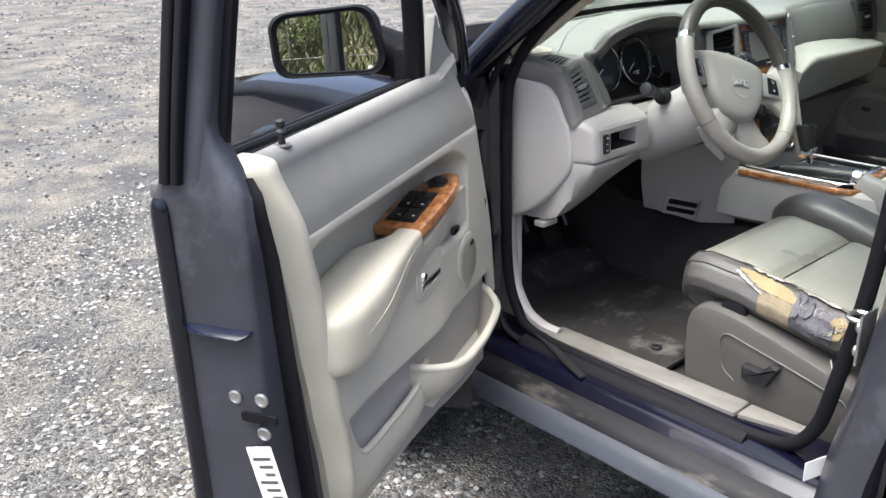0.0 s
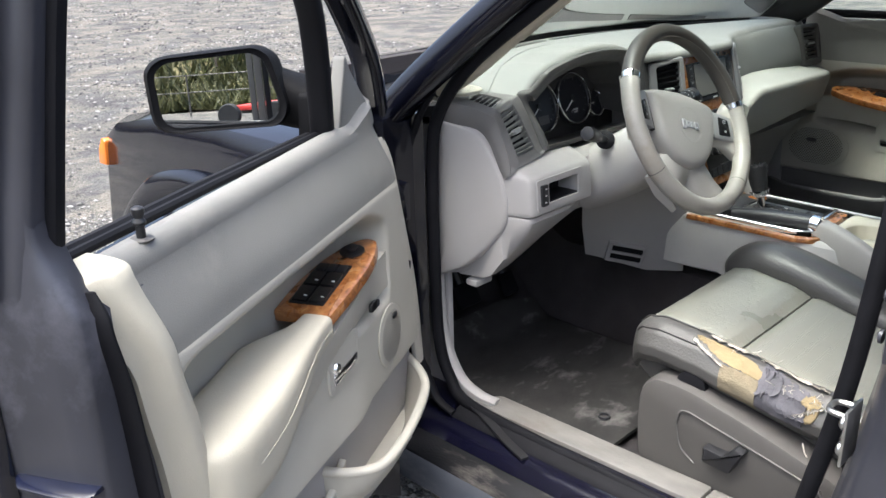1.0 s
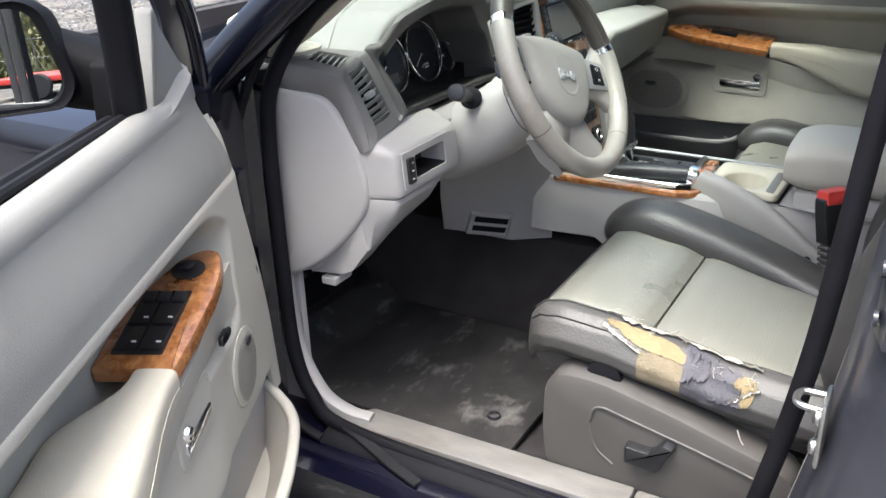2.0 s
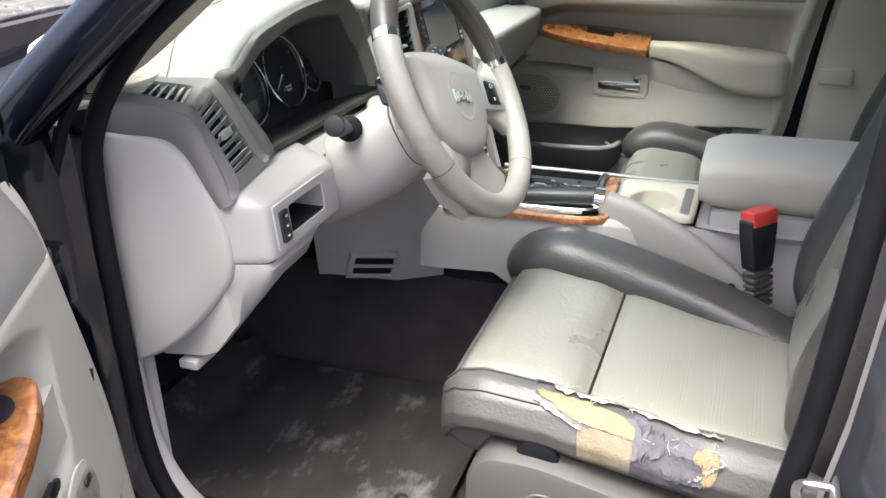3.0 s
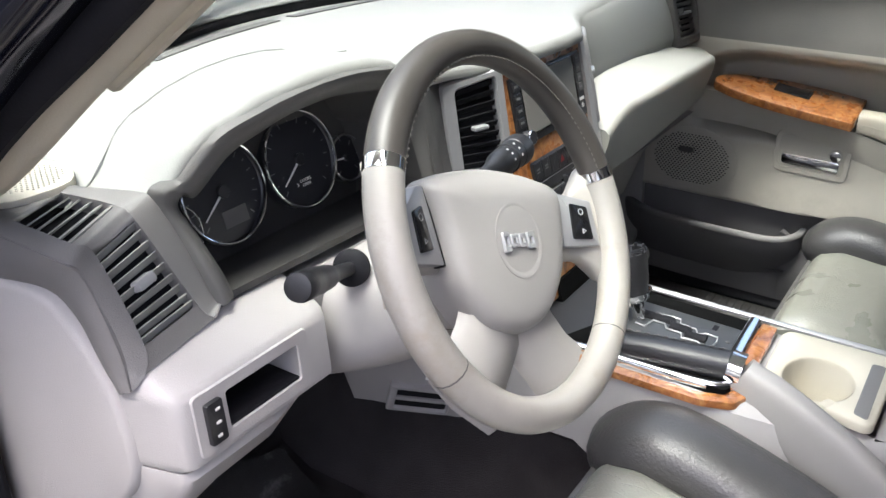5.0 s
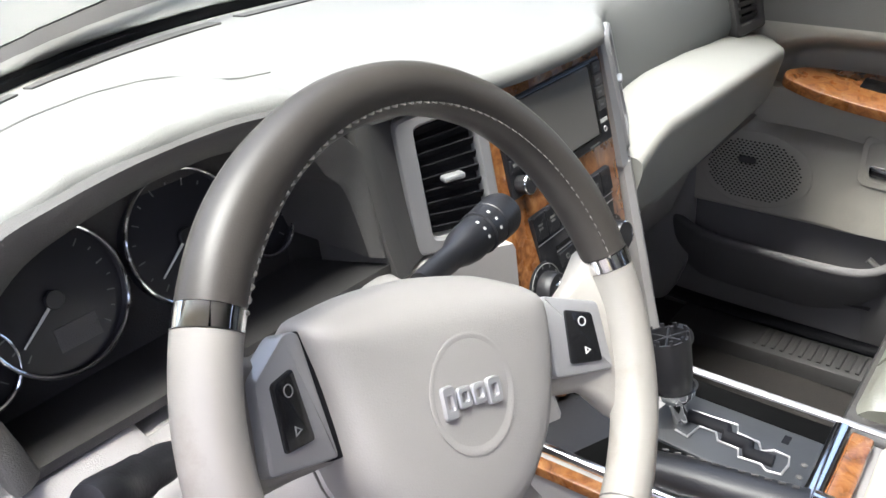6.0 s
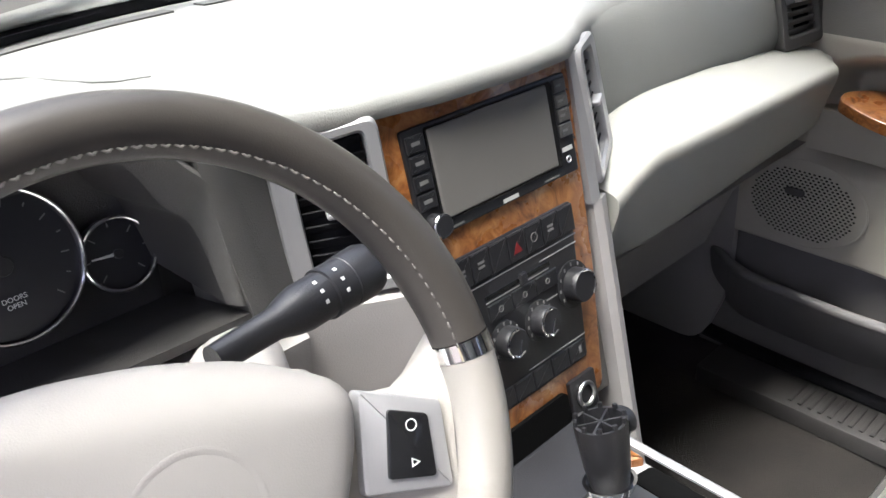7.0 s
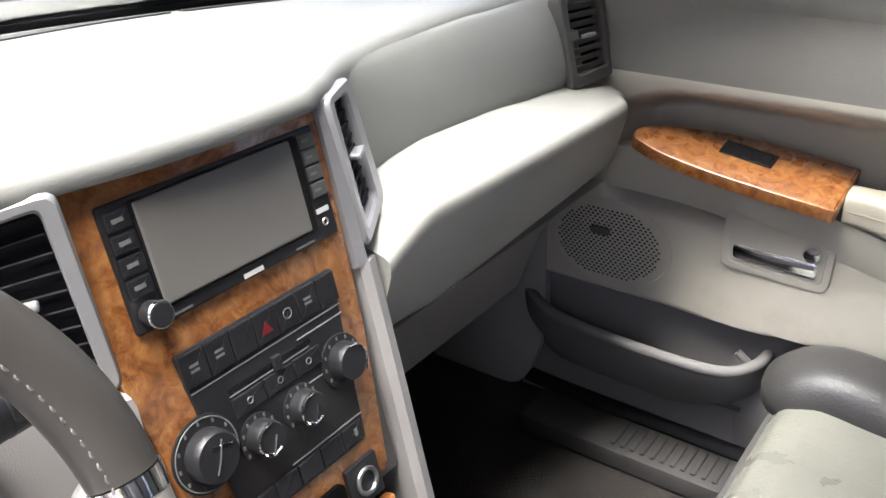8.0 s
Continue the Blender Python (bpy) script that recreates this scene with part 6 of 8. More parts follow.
cs_rect("maker_mark", -0.012, 0.008, 1.0695, 1.0730, 0.0046, 0.001, M_PRINT, radio, "plain pale maker's mark")
cs_rect("print_bar", 0.045, 0.066, 1.0700, 1.0716, 0.0046, 0.001, M_PRINT_DIM, radio)
cs_rect("print_bar", -0.078, -0.062, 1.0700, 1.0716, 0.0046, 0.001, M_PRINT_DIM, radio)

# climate panel
clim_m = CS @ pose(0.006, 0, 0.003)
clim = part("climate_panel", plate([(x, (z - 1.030) * 1.032) for x, z in ((-0.074, 0.890), (0.064, 0.890), (0.077, 1.043), (-0.090, 1.043))], clim_m, 0.02, 0.004, 0.002), M_BLACK, dash, "black climate control panel")
for i in range(7):
    x0 = -0.0885 + 0.0236 * i
    b = cs_rect("button", x0, x0 + 0.0226, 1.016, 1.0415, 0.0050, 0.004, M_BLACK, clim, "black push button", 0.001, 0.0012)
    if i == 3:
        tm = cs(x0 + 0.011, 1.027, 0.0054)
        part("hazard_mark", plate([(-0.0058, -0.004), (0.0058, -0.004), (0.0, 0.0062)], tm, 0.0006), M_HAZARD, clim, "dull red warning triangle")
    elif i == 4:
        part("button_mark", ring(0.0042, 0.0004, cs(x0 + 0.011, 1.029, 0.0052), 18, 6), M_PRINT_DIM, clim)
    elif i not in (2, 6):
        for dz in (0.0, 0.004):
            cs_rect("button_mark", x0 + 0.007, x0 + 0.015, 1.0265 + dz, 1.0285 + dz, 0.0054, 0.001, M_PRINT_DIM, clim)
for z, x0, x1 in ((1.012, -0.086, 0.075), (1.004, 0.020, 0.074), (0.994, -0.056, 0.030), (0.966, 0.018, 0.070), (0.914, -0.020, 0.065)):
    cs_rect("trim_line", x0, x1, z - 0.0005, z + 0.0005, 0.0036, 0.001, M_SILVER, clim)
cs_rect("slider_track", -0.056, 0.032, 0.9965, 1.0000, 0.0038, 0.001, M_GLOSS, clim)
cs_rect("slider", -0.011, -0.003, 0.993, 1.004, 0.0075, 0.005, M_BLACK, clim, "black temperature slider", 0.001, 0.001)
for i in range(3):
    x0 = -0.056 + 0.0325 * i
    cs_rect("button", x0, x0 + 0.0305, 0.976, 0.9915, 0.0048, 0.004, M_BLACK, clim, "black push button", 0.001, 0.001)
    part("button_mark", ring(0.0026, 0.0005, cs(x0 + 0.015, 0.984, 0.0052), 14, 6), M_PRINT_DIM, clim)
for kx, kz, kr, lobe in ((-0.090, 0.967, 0.0205, 0.0300), (-0.042, 0.953, 0.0150, 0.0195), (0.005, 0.953, 0.0150, 0.0195), (0.059, 0.967, 0.0170, 0.0235)):
    m = cs(kx, kz, 0.003)
    part("dial_base", knob(lobe, 0.0022, m, 36), M_BLACK, clim, "round black dial surround")
    kb = part("dial", turned([(kr, 0.002), (kr * 0.99, 0.010), (kr * 0.95, 0.0145), (kr * 0.88, 0.0165), (kr * 0.2, 0.0170)], m, 36), M_BLACK, clim, "black rotary knob")
    if kr > 0.02:
        part("dial_mark", ring(lobe * 0.93, 0.0006, m @ pose(0, 0, 0.0024), 48, 6), M_PRINT_DIM, kb)
        part("dial_pointer", tube([m @ V(-kr * 0.3, -kr * 0.55, 0.0170), m @ V(0, 0, 0.0174), m @ V(kr * 0.25, kr * 0.62, 0.0170)], 0.0011, 6), M_CHROME, kb)
        part("dial_pointer", tube([m @ V(-kr * 0.25, kr * 0.45, 0.0170), m @ V(kr * 0.62, kr * 0.30, 0.0170)], 0.0011, 6), M_CHROME, kb)
    else:
        a0 = 150 if kx < 0.05 else 20
        part("dial_mark", tube([m @ V(kr * 0.90 * math.cos(radians(a0 + a)), kr * 0.90 * math.sin(radians(a0 + a)), 0.0166) for a in range(-70, 75, 12)], 0.0012, 6), M_CHROME, kb, "chrome arc")
        if kx < 0.05:
            part("dial_pointer", tube([m @ V(kr * 0.25, kr * 0.2, 0.0172), m @ V(-kr * 0.2, -kr * 0.75, 0.0170)], 0.0010, 6), M_CHROME, kb)
            part("dial_pointer", tube([m @ V(-kr * 0.55, -kr * 0.5, 0.0170), m @ V(-kr * 0.2, -kr * 0.78, 0.0170), m @ V(kr * 0.35, -kr * 0.62, 0.0170)], 0.0010, 6), M_CHROME, kb)
    for i in range(9):
        a = radians(210 - 30 * i)
        r_ = (kr + lobe) / 2
        part("dial_tick", plate([(-0.0010, -0.0016), (0.0010, -0.0016), (0.0010, 0.0016), (-0.0010, 0.0016)], m @ pose(r_ * math.cos(a), r_ * math.sin(a), 0.0026), 0.0004), M_PRINT_DIM, clim)
for i in range(5):
    x0 = -0.069 + 0.0262 * i
    cs_rect("button", x0, x0 + 0.0250, 0.893, 0.911, 0.0050, 0.004, M_BLACK, clim, "black push button", 0.001, 0.0012)
cs_rect("seat_heat_mark", 0.050, 0.054, 0.899, 0.906, 0.0054, 0.0008, M_PRINT_DIM, clim)
# lower bin with the power socket
# A flat plate; its black stands for the bin's shaded depth.
cs_rect("storage_bin", -0.076, 0.024, 0.838, 0.871, 0.0045, 0.02, M_HOLE_SHADE, dash, "flat face of an open storage bin, its depth painted black", 0.008)
sock = cs_rect("socket_panel", 0.028, 0.068, 0.836, 0.876, 0.0045, 0.02, M_BLACK, dash, "black power socket panel", 0.003, 0.001)
part("power_socket", ring(0.0115, 0.0022, cs(0.048, 0.857, 0.007), 28, 8), M_STEEL, sock, "steel-ringed power socket")
part("bin_lip", tube([cs(-0.080, 0.832, 0.004) @ V(0, 0, 0), cs(0.026, 0.832, 0.004) @ V(0, 0, 0)], 0.0075, 12), M_BLACK, dash, "rounded black lip of the bin")
cs_rect("lower_wood", -0.084, 0.078, 0.812, 0.8245, 0.004, 0.01, M_WOOD, dash, "burl wood lower strip", 0.003, 0.002)
cs_rect("lower_trim_line", -0.084, 0.070, 0.808, 0.8115, 0.005, 0.01, M_SILVER, dash, "thin silver strip", 0.001, 0.001)
cs_rect("lower_tray", -0.10, 0.09, 0.775, 0.805, -0.004, 0.02, M_BLACK, dash)

# silver side trims with upright vents
VT = [V(-0.196, -0.012, 1.040), V(-0.117, -0.060, 1.040), V(-0.123, -0.036, 1.183), V(-0.202, 0.003, 1.170)]
for flank in (VT, [V(0.136, -0.066, 1.045), V(0.205, -0.026, 1.058), V(0.192, -0.003, 1.178), V(0.128, -0.032, 1.177)]):
    vm = basis((flank[0] + flank[1] + flank[2] + flank[3]) / 4, flank[1] + flank[2] - flank[0] - flank[3], flank[2] + flank[3] - flank[0] - flank[1])
    vq = [(vm.inverted() @ p).to_2d() for p in flank]
    wl, wr = (0.019, 0.012) if flank is VT else (0.012, 0.019)
    vent("centre_vent", vm, [tuple(p) for p in vq], [(vq[0].x + wl, vq[0].y + 0.014), (vq[1].x - wr, vq[1].y + 0.014), (vq[2].x - wr, vq[2].y - 0.011), (vq[3].x + wl, vq[3].y - 0.011)], 9, (0.003, 0.002), M_SILVER)
part("silver_strip", loft([[cs(0.106, z, 0.004) @ V(0, 0, 0), cs(0.118, z, 0.006) @ V(0, 0, 0), cs(0.126, z, -0.002) @ V(0, 0, 0), cs(0.118, z, -0.02) @ V(0, 0, 0), cs(0.104, z, -0.02) @ V(0, 0, 0)] for z in (1.030, 1.08, 1.13, 1.174)]), M_SILVER, dash, "silver side strip")
for s, mm in ((1, M_GREY), (-1, M_GREY)):
    rows = []
    for i in range(9):
        z = lerp(1.032 if s > 0 else 0.905, 0.72, i / 8)
        k = lerp(0.115, 0.111, ease(0, 1, i / 8)) if s > 0 else lerp(0.112, 0.085, ease(0, 1, i / 8))
        b = 0.02 * ease(0.3, 1, i / 8)
        rows.append([cs(s * k - 0.006, z, 0.003) @ V(0, 0, 0), cs(s * (k + 0.009) - 0.006, z, 0.007) @ V(0, 0, 0), cs(s * (k + 0.024) - 0.006, z, 0.001) @ V(0, 0, 0), cs(s * (k + 0.031) - 0.006, z, -0.03) @ V(0, 0, 0), cs(s * k - 0.006, z, -0.05) @ V(0, 0, 0)])
    part("stack_edge", loft(rows), mm, dash, "pale curved edge of the centre stack")
part("stack_shoulder", loft([[V(x, 0.07, 1.192), V(x, y + 0.004, 1.188), V(x, y, 1.17), V(x + dx, y - 0.010, 1.10), V(x + 2 * dx, y - 0.022, 1.04), V(x + 2 * dx, 0.07, 1.03)] for x, y, dx in ((-0.254, -0.002, 0.008), (-0.238, -0.003, 0.008), (-0.232, 0.001, 0.008), (-0.204, 0.009, 0.008), (-0.18, 0.014, 0.008), (-0.13, 0.02, 0.006))]), M_SLATE_DK, dash, "dark grey filler beside the centre vent")
part("stack_cheek", loft([[V(-0.245, 0.03, z), V(-0.240 + k, -0.012 - k * 0.3, z), V(-0.195 + k, -0.022 - k * 0.5, z), V(-0.118 + k * 0.3, -0.066 - k * 0.6, z), V(-0.10, 0.03, z)] for z, k in ((1.036, 0.0), (1.03, 0.004), (0.98, 0.010), (0.895, 0.02))]), M_GREY, dash, "light grey panel below the centre vent", 60)
part("dash_core", box(1.40, 0.09, 0.28, pose(0, 0.160, 0.99), 0.0), M_SLATE_DK, dash)

# passenger side: airbag panel and glove box roll
def airbag(a, b):
    x = lerp(0.185, 0.662, a)
    zt = along(LIP_Z, x) - 0.012
    t = b
    y = lerp(along(LIP_Y, x) + 0.010, -0.004, math.sin(t * math.pi / 2) ** 0.8) + 0.012 * ease(0.7, 1.0, b)
    return V(x, y, lerp(zt, 1.040, t ** 1.15))


ab = part("airbag_panel", grid(airbag, 40, 20, 0.02, (0, 1, 0)), M_SLATE, dash, "slate vinyl passenger airbag panel")
part("airbag_print", plate([(-0.012, -0.006), (0.012, -0.006), (0.012, 0.006), (-0.012, 0.006)], basis((0.612, -0.0045, 1.130), (1, 0, 0), (0, 0.35, 1)) @ pose(0, 0, 0.006), 0.001, 0.002), M_SLATE_DK, ab)


ROLL_TOP = [(0.150, 1.036), (0.17, 1.046), (0.185, 1.056), (0.20, 1.065), (0.22, 1.074), (0.25, 1.080), (0.30, 1.083), (0.42, 1.078), (0.55, 1.066), (0.70, 1.052)]


def glove_ring(x):
    t = (x - 0.150) / (0.690 - 0.150)
    top = along(ROLL_TOP, x)
    ridge = min(top - 0.006, lerp(1.066, 1.052, t))
    bot = lerp(0.942, 0.968, t)
    yo = -0.085 + 0.034 * ease(0.61, 0.69, x) ** 1.5 + 0.010 * (1 - ease(0.16, 0.24, x))
    return [V(x, 0.05, top + 0.003), V(x, 0.0, top + 0.002), V(x, -0.030, lerp(top, ridge, 0.25)), V(x, -0.055 + 0.02 * ease(0.62, 0.69, x), lerp(top, ridge, 0.55)), V(x, yo + 0.016, ridge + 0.0015), V(x, yo + 0.008, ridge), V(x, yo + 0.002, ridge - 0.004), V(x, yo, ridge - 0.011), V(x, yo + 0.0005, ridge - 0.019),
            V(x, yo + 0.007, lerp(ridge, bot, 0.5)), V(x, yo + 0.014, bot + 0.012), V(x, yo + 0.019, bot + 0.002), V(x, yo + 0.028, bot - 0.003), V(x, 0.05, bot + 0.01)]


part("glove_roll", loft([glove_ring(0.150 + 0.540 * i / 40) for i in range(41)]), M_ROLL, dash, "pale padded glove box roll", 60)
part("glove_box", loft([[V(x, y, z) for y, z in ((-0.045, 0.928), (0.0, 0.90), (0.055, 0.82), (0.09, 0.72), (0.14, 0.71), (0.14, 0.93))] for x in (0.17, 0.3, 0.5, 0.66)]), M_GREY, dash, "grey glove box underside")


# ---- steering ----
WC = V(-0.394, -0.2105, 1.1085)
W_EL, W_TURN = 26.4, -19.0
WN = V(-0.0, -math.cos(radians(W_EL)), math.sin(radians(W_EL)))
WM = basis(WC, (1, 0, 0), (0, math.sin(radians(W_EL)), math.cos(radians(W_EL)))) @ pose(0, 0, 0, 0, 0, W_TURN)
wheel = thing("steering_wheel", WC, "two-tone leather steering wheel with chrome collars", "steering wheel")
WR, WT = 0.1776, 0.0168


def rim_arc(a0, a1, n, fat=1.0):
    rows = []
    for i in range(n + 1):
        a = radians(lerp(a0, a1, i / n))
        grip = 1.0 + 0.10 * math.exp(-((math.degrees(a) - 35) / 14) ** 2) + 0.10 * math.exp(-((math.degrees(a) - 145) / 14) ** 2)
        row = []
        for j in range(16):
            b = 2 * math.pi * j / 16
            row.append(WM @ V((WR + WT * fat * grip * math.cos(b)) * math.cos(a), (WR + WT * fat * grip * math.cos(b)) * math.sin(a), WT * 1.06 * fat * math.sin(b)))
        rows.append(row)
    return loft(rows)


part("upper_rim", rim_arc(20, 160, 60), M_RIM_DARK, wheel, "dark taupe upper rim")
part("lower_rim", rim_arc(164, 376, 80, 1.02), M_RIM_LIGHT, wheel, "worn pale leather lower rim")
for a in (16, 160):
    part("chrome_collar", rim_arc(a + 0.2, a + 3.8, 4, 1.04), M_CHROME, wheel, "chrome rim collar")
# sewn joints across the lower rim
for a in (222, 318):
    part("rim_joint", rim_arc(a, a + 0.5, 1, 1.025), M_SEATBASE, wheel, "sewn joint in the rim leather")
# stitching inside the upper rim
for i in range(120):
    a = radians(lerp(20, 160, i / 119))
    c = V((WR - WT * 0.72) * math.cos(a), (WR - WT * 0.72) * math.sin(a), 0.0122)
    m = WM @ Matrix.Translation(c) @ pose(0, 0, 0, 0, 0, math.degrees(a) + 90)
    part("stitch", box(0.0052, 0.0019, 0.0012, m @ pose(0, 0, 0, 40, 0, 0) @ pose(0, 0, 0, 0, 0, 42 if i % 2 else -42), 0.0005, 1), M_STITCH, wheel)
# the hub lies a little below the rim's plane
HM = WM @ pose(-0.006, -0.003, -0.018)
hub_out = [(-0.106, 0.051), (-0.055, 0.063), (0.0, 0.067), (0.055, 0.063), (0.106, 0.046), (0.104, 0.006), (0.088, -0.046), (0.050, -0.088), (0.0, -0.101), (-0.048, -0.090), (-0.080, -0.046), (-0.088, 0.004), (-0.099, 0.034)]


def hub_ring(k, z, dy=0.0):
    pts = rounded(hub_out, 0.020, 5)
    return [HM @ V(p.x * k, p.y * k + dy, z - (0.012 * ease(0.036, 0.064, p.y * k) if z > -0.01 else 0.0)) for p in pts]


hub = part("airbag_cover", loft([hub_ring(0.90, -0.040, -0.004), hub_ring(0.985, -0.016), hub_ring(1.0, -0.004), hub_ring(0.985, 0.006), hub_ring(0.93, 0.0135), hub_ring(0.86, 0.0165), hub_ring(0.76, 0.0180), hub_ring(0.66, 0.0188), hub_ring(0.5, 0.0195), hub_ring(0.15, 0.020)]), M_HUB, wheel, "warm grey vinyl airbag cover", 50)
part("badge_dish", turned([(0.0375, -0.002), (0.0375, 0.0004), (0.0355, 0.0008), (0.0335, 0.0001), (0.020, -0.0004), (0.002, -0.0006)], HM @ pose(0.006, -0.010, 0.0196), 56), M_HUB, hub, "round embossed badge dish")
# plain raised emblem shapes where the maker's badge sits
for x, w, h in ((-0.0215, 0.0105, 0.020), (-0.0085, 0.0115, 0.0130), (0.0045, 0.0115, 0.0130), (0.0185, 0.0125, 0.0165)):
    part("emblem", frame_plate(rounded([(-w / 2, -h / 2), (w / 2, -h / 2), (w / 2, h / 2), (-w / 2, h / 2)], 0.003), [p * 0.42 for p in rounded([(-w / 2, -h / 2), (w / 2, -h / 2), (w / 2, h / 2), (-w / 2, h / 2)], 0.003)], HM @ pose(x + 0.004, -0.010 + (0.010 - h) * 0.15, 0.0225, 0, 0, 3), 0.003, 0.0007), M_SILVER, hub, "plain silver emblem shape")
for s in (-1, 1):
    reach = 0.166
    rows = []
    for x, y0, y1, z, th in ((0.070, -0.030, 0.038, -0.008, 0.022), (0.112, -0.032, 0.036, -0.003, 0.020), (0.138, -0.034, 0.038, 0.003, 0.020), (0.152, -0.044, 0.050, 0.009, 0.022), (reach, -0.062, 0.072, 0.014, 0.020)):
        rows.append([HM @ V(s * x, y0, z - 0.008), HM @ V(s * x, y0 + 0.006, z), HM @ V(s * x, (y0 + y1) / 2, z + 0.001), HM @ V(s * x, y1 - 0.006, z), HM @ V(s * x, y1, z - 0.008), HM @ V(s * x, y1 - 0.006, z - th), HM @ V(s * x, y0 + 0.006, z - th)])
    part("spoke", loft(rows), M_RIM_LIGHT, wheel, "pale leather spoke", 60)
    # the pods lean in towards the hub
    m = HM @ pose(0.132 * s, 0.004, 0.0105, 0, -12 * s, 0)
    if s > 0:
        rim_pts, key_pts = [(-0.026, -0.023), (0.030, -0.026), (0.026, 0.025), (-0.025, 0.036)], [(-0.0115, -0.0155), (0.0185, -0.018), (0.0160, 0.018), (-0.0090, 0.0235)]
    else:
        rim_pts, key_pts = [(-0.008, -0.028), (0.047, -0.030), (0.030, 0.042), (0.018, 0.042), (-0.008, 0.020)], [(0.0045, -0.0188), (0.0275, -0.0160), (0.0185, 0.0238), (0.0010, 0.0172)]
        gap_pts = [(0.040, -0.031), (0.0525, -0.031), (0.0355, 0.042), (0.024, 0.042)]
    pod = part("switch_pod", plate(rim_pts, m, 0.014, 0.004, 0.003), M_SILVER, wheel, "silver switch surround")
    if s < 0:
        part("pod_gap", plate(gap_pts, m @ pose(0, 0, -0.0015), 0.012, 0.003, 0.002), M_RUBBER, pod, "black edge beside the hub")
    part("rocker_switch", plate(key_pts, m @ pose(0, 0, 0.0022), 0.008, 0.003, 0.0015), M_GLOSS, pod, "gloss black cruise switch")
    mid = V(sum(p[0] for p in key_pts) / 4, sum(p[1] for p in key_pts) / 4, 0)
    part("switch_mark", ring(0.0032, 0.0004, m @ pose(mid.x + 0.001 * s, mid.y + 0.011, 0.0026), 20, 6), M_PRINT_DIM if s < 0 else M_PRINT, pod)
    part("switch_mark", frame_plate([(-0.0025, -0.0028), (0.003, 0.0), (-0.0025, 0.0028)], [(-0.0017, -0.0017), (0.0015, 0.0), (-0.0017, 0.0017)], m @ pose(mid.x + 0.002, mid.y - 0.010, 0.0028), 0.0006, 0.0002), M_PRINT_DIM if s < 0 else M_PRINT, pod)
    rows = []
    for x, y, wd, z in ((0.020, -0.075, 0.042, 0.002), (0.040, -0.105, 0.040, 0.0), (0.062, -0.130, 0.040, -0.001), (0.084, -0.152, 0.048, -0.002)):
        d, q = V(0.66 * s, -0.75, 0), V(0.75 * s, 0.66, 0)
        c = V(s * x, y, 0)
        rows.append([HM @ (c - q * wd + V(0, 0, z - 0.014)), HM @ (c - q * wd * 0.85 + V(0, 0, z)), HM @ (c + V(0, 0, z + 0.005)), HM @ (c + q * wd * 0.85 + V(0, 0, z)), HM @ (c + q * wd + V(0, 0, z - 0.014)), HM @ (c + V(0, 0, z - 0.022))])
    part("lower_spoke", loft(rows), M_HUB, wheel, "pale lower spoke", 60)
part("hub_back", turned([(0.05, -0.045), (0.058, -0.02), (0.055, -0.008)], HM @ pose(0, -0.012, 0), 32), M_GREY, wheel)
# switches on the back of the spokes
for s in (-1, 1):
    part("rear_switch", plate(rounded([(-0.009, -0.020), (0.009, -0.020), (0.009, 0.020), (-0.009, 0.020)], 0.009), HM @ pose(s * 0.128, 0.008, -0.026, 0, s * 62, 0), 0.008, 0, 0.002), M_GLOSS, wheel, "black switch behind the spoke")

column = thing("steering_column", (-0.394, -0.05, 1.0), "light grey plastic steering column shroud with stalks", "steering column")
back = -WN
cr = []
for d, rx, ry, dz in ((0.050, 0.066, 0.050, -0.028), (0.058, 0.078, 0.058, -0.032), (0.09, 0.088, 0.064, -0.042), (0.13, 0.090, 0.066, -0.050), (0.18, 0.090, 0.066, -0.054), (0.24, 0.088, 0.064, -0.056)):
    cr.append(section(WC + V(0.004, 0.012, 0) + back * d + V(0, 0, dz), (1, 0, 0), (0, math.sin(radians(W_EL)), math.cos(radians(W_EL))), rx, ry, 32, 0.72))
part("shroud", loft(cr), M_GREY, column, "light grey column shroud")
part("shroud_joint", loft([[p + (p - WC) * 0.012 for p in cr[1]], [p + (p - WC) * 0.012 + back * 0.004 for p in cr[1]]]), M_SEATBASE, column)
part("tilt_lever", tube([(-0.42, -0.02, 0.94), (-0.43, -0.07, 0.935)], 0.008, 10), M_BLACK, column)


def stalk(name, root, tip, label, marks, fat=1.0):
    root, tip = V(*root), V(*tip)
    t = (tip - root)
    sx = t.cross(V(0, 0, 1)).normalized()
    m = basis(root, sx, t.cross(sx))
    L = t.length
    part(name, turned([(r * fat, z * L) for r, z in ((0.008, 0), (0.009, 0.35), (0.0125, 0.45), (0.0140, 0.52), (0.0140, 0.66), (0.0155, 0.665), (0.0155, 0.80), (0.0160, 0.805), (0.0165, 0.95), (0.015, 0.99), (0.010, 1.0), (0.002, 1.0))], m, 24), M_BLACK, column, label)
    if tip.x < root.x:
        part("stalk_boot", turned([(0.019, -0.004), (0.019, 0.002), (0.014, 0.005), (0.008, 0.006)], m, 24), M_RUBBER, column)
    for i in range(marks):
        a = radians((-20 - 26 * (i % 3)) if tip.x > root.x else (200 + 26 * (i % 3)))
        z = L * (0.59 + 0.13 * (i // 3))
        mm = m @ V((0.0140 if z < 0.66 * L else 0.0155) * fat * math.cos(a), (0.0140 if z < 0.66 * L else 0.0155) * fat * math.sin(a), z)
        part("stalk_mark", box(0.0024, 0.0024, 0.0010, Matrix.Translation(mm) @ m.to_3x3().to_4x4() @ pose(0, 0, 0, 0, 0, math.degrees(a)) @ pose(0, 0, 0, 0, 90, 0)), M_PRINT_DIM if tip.x < root.x else M_PRINT, column)


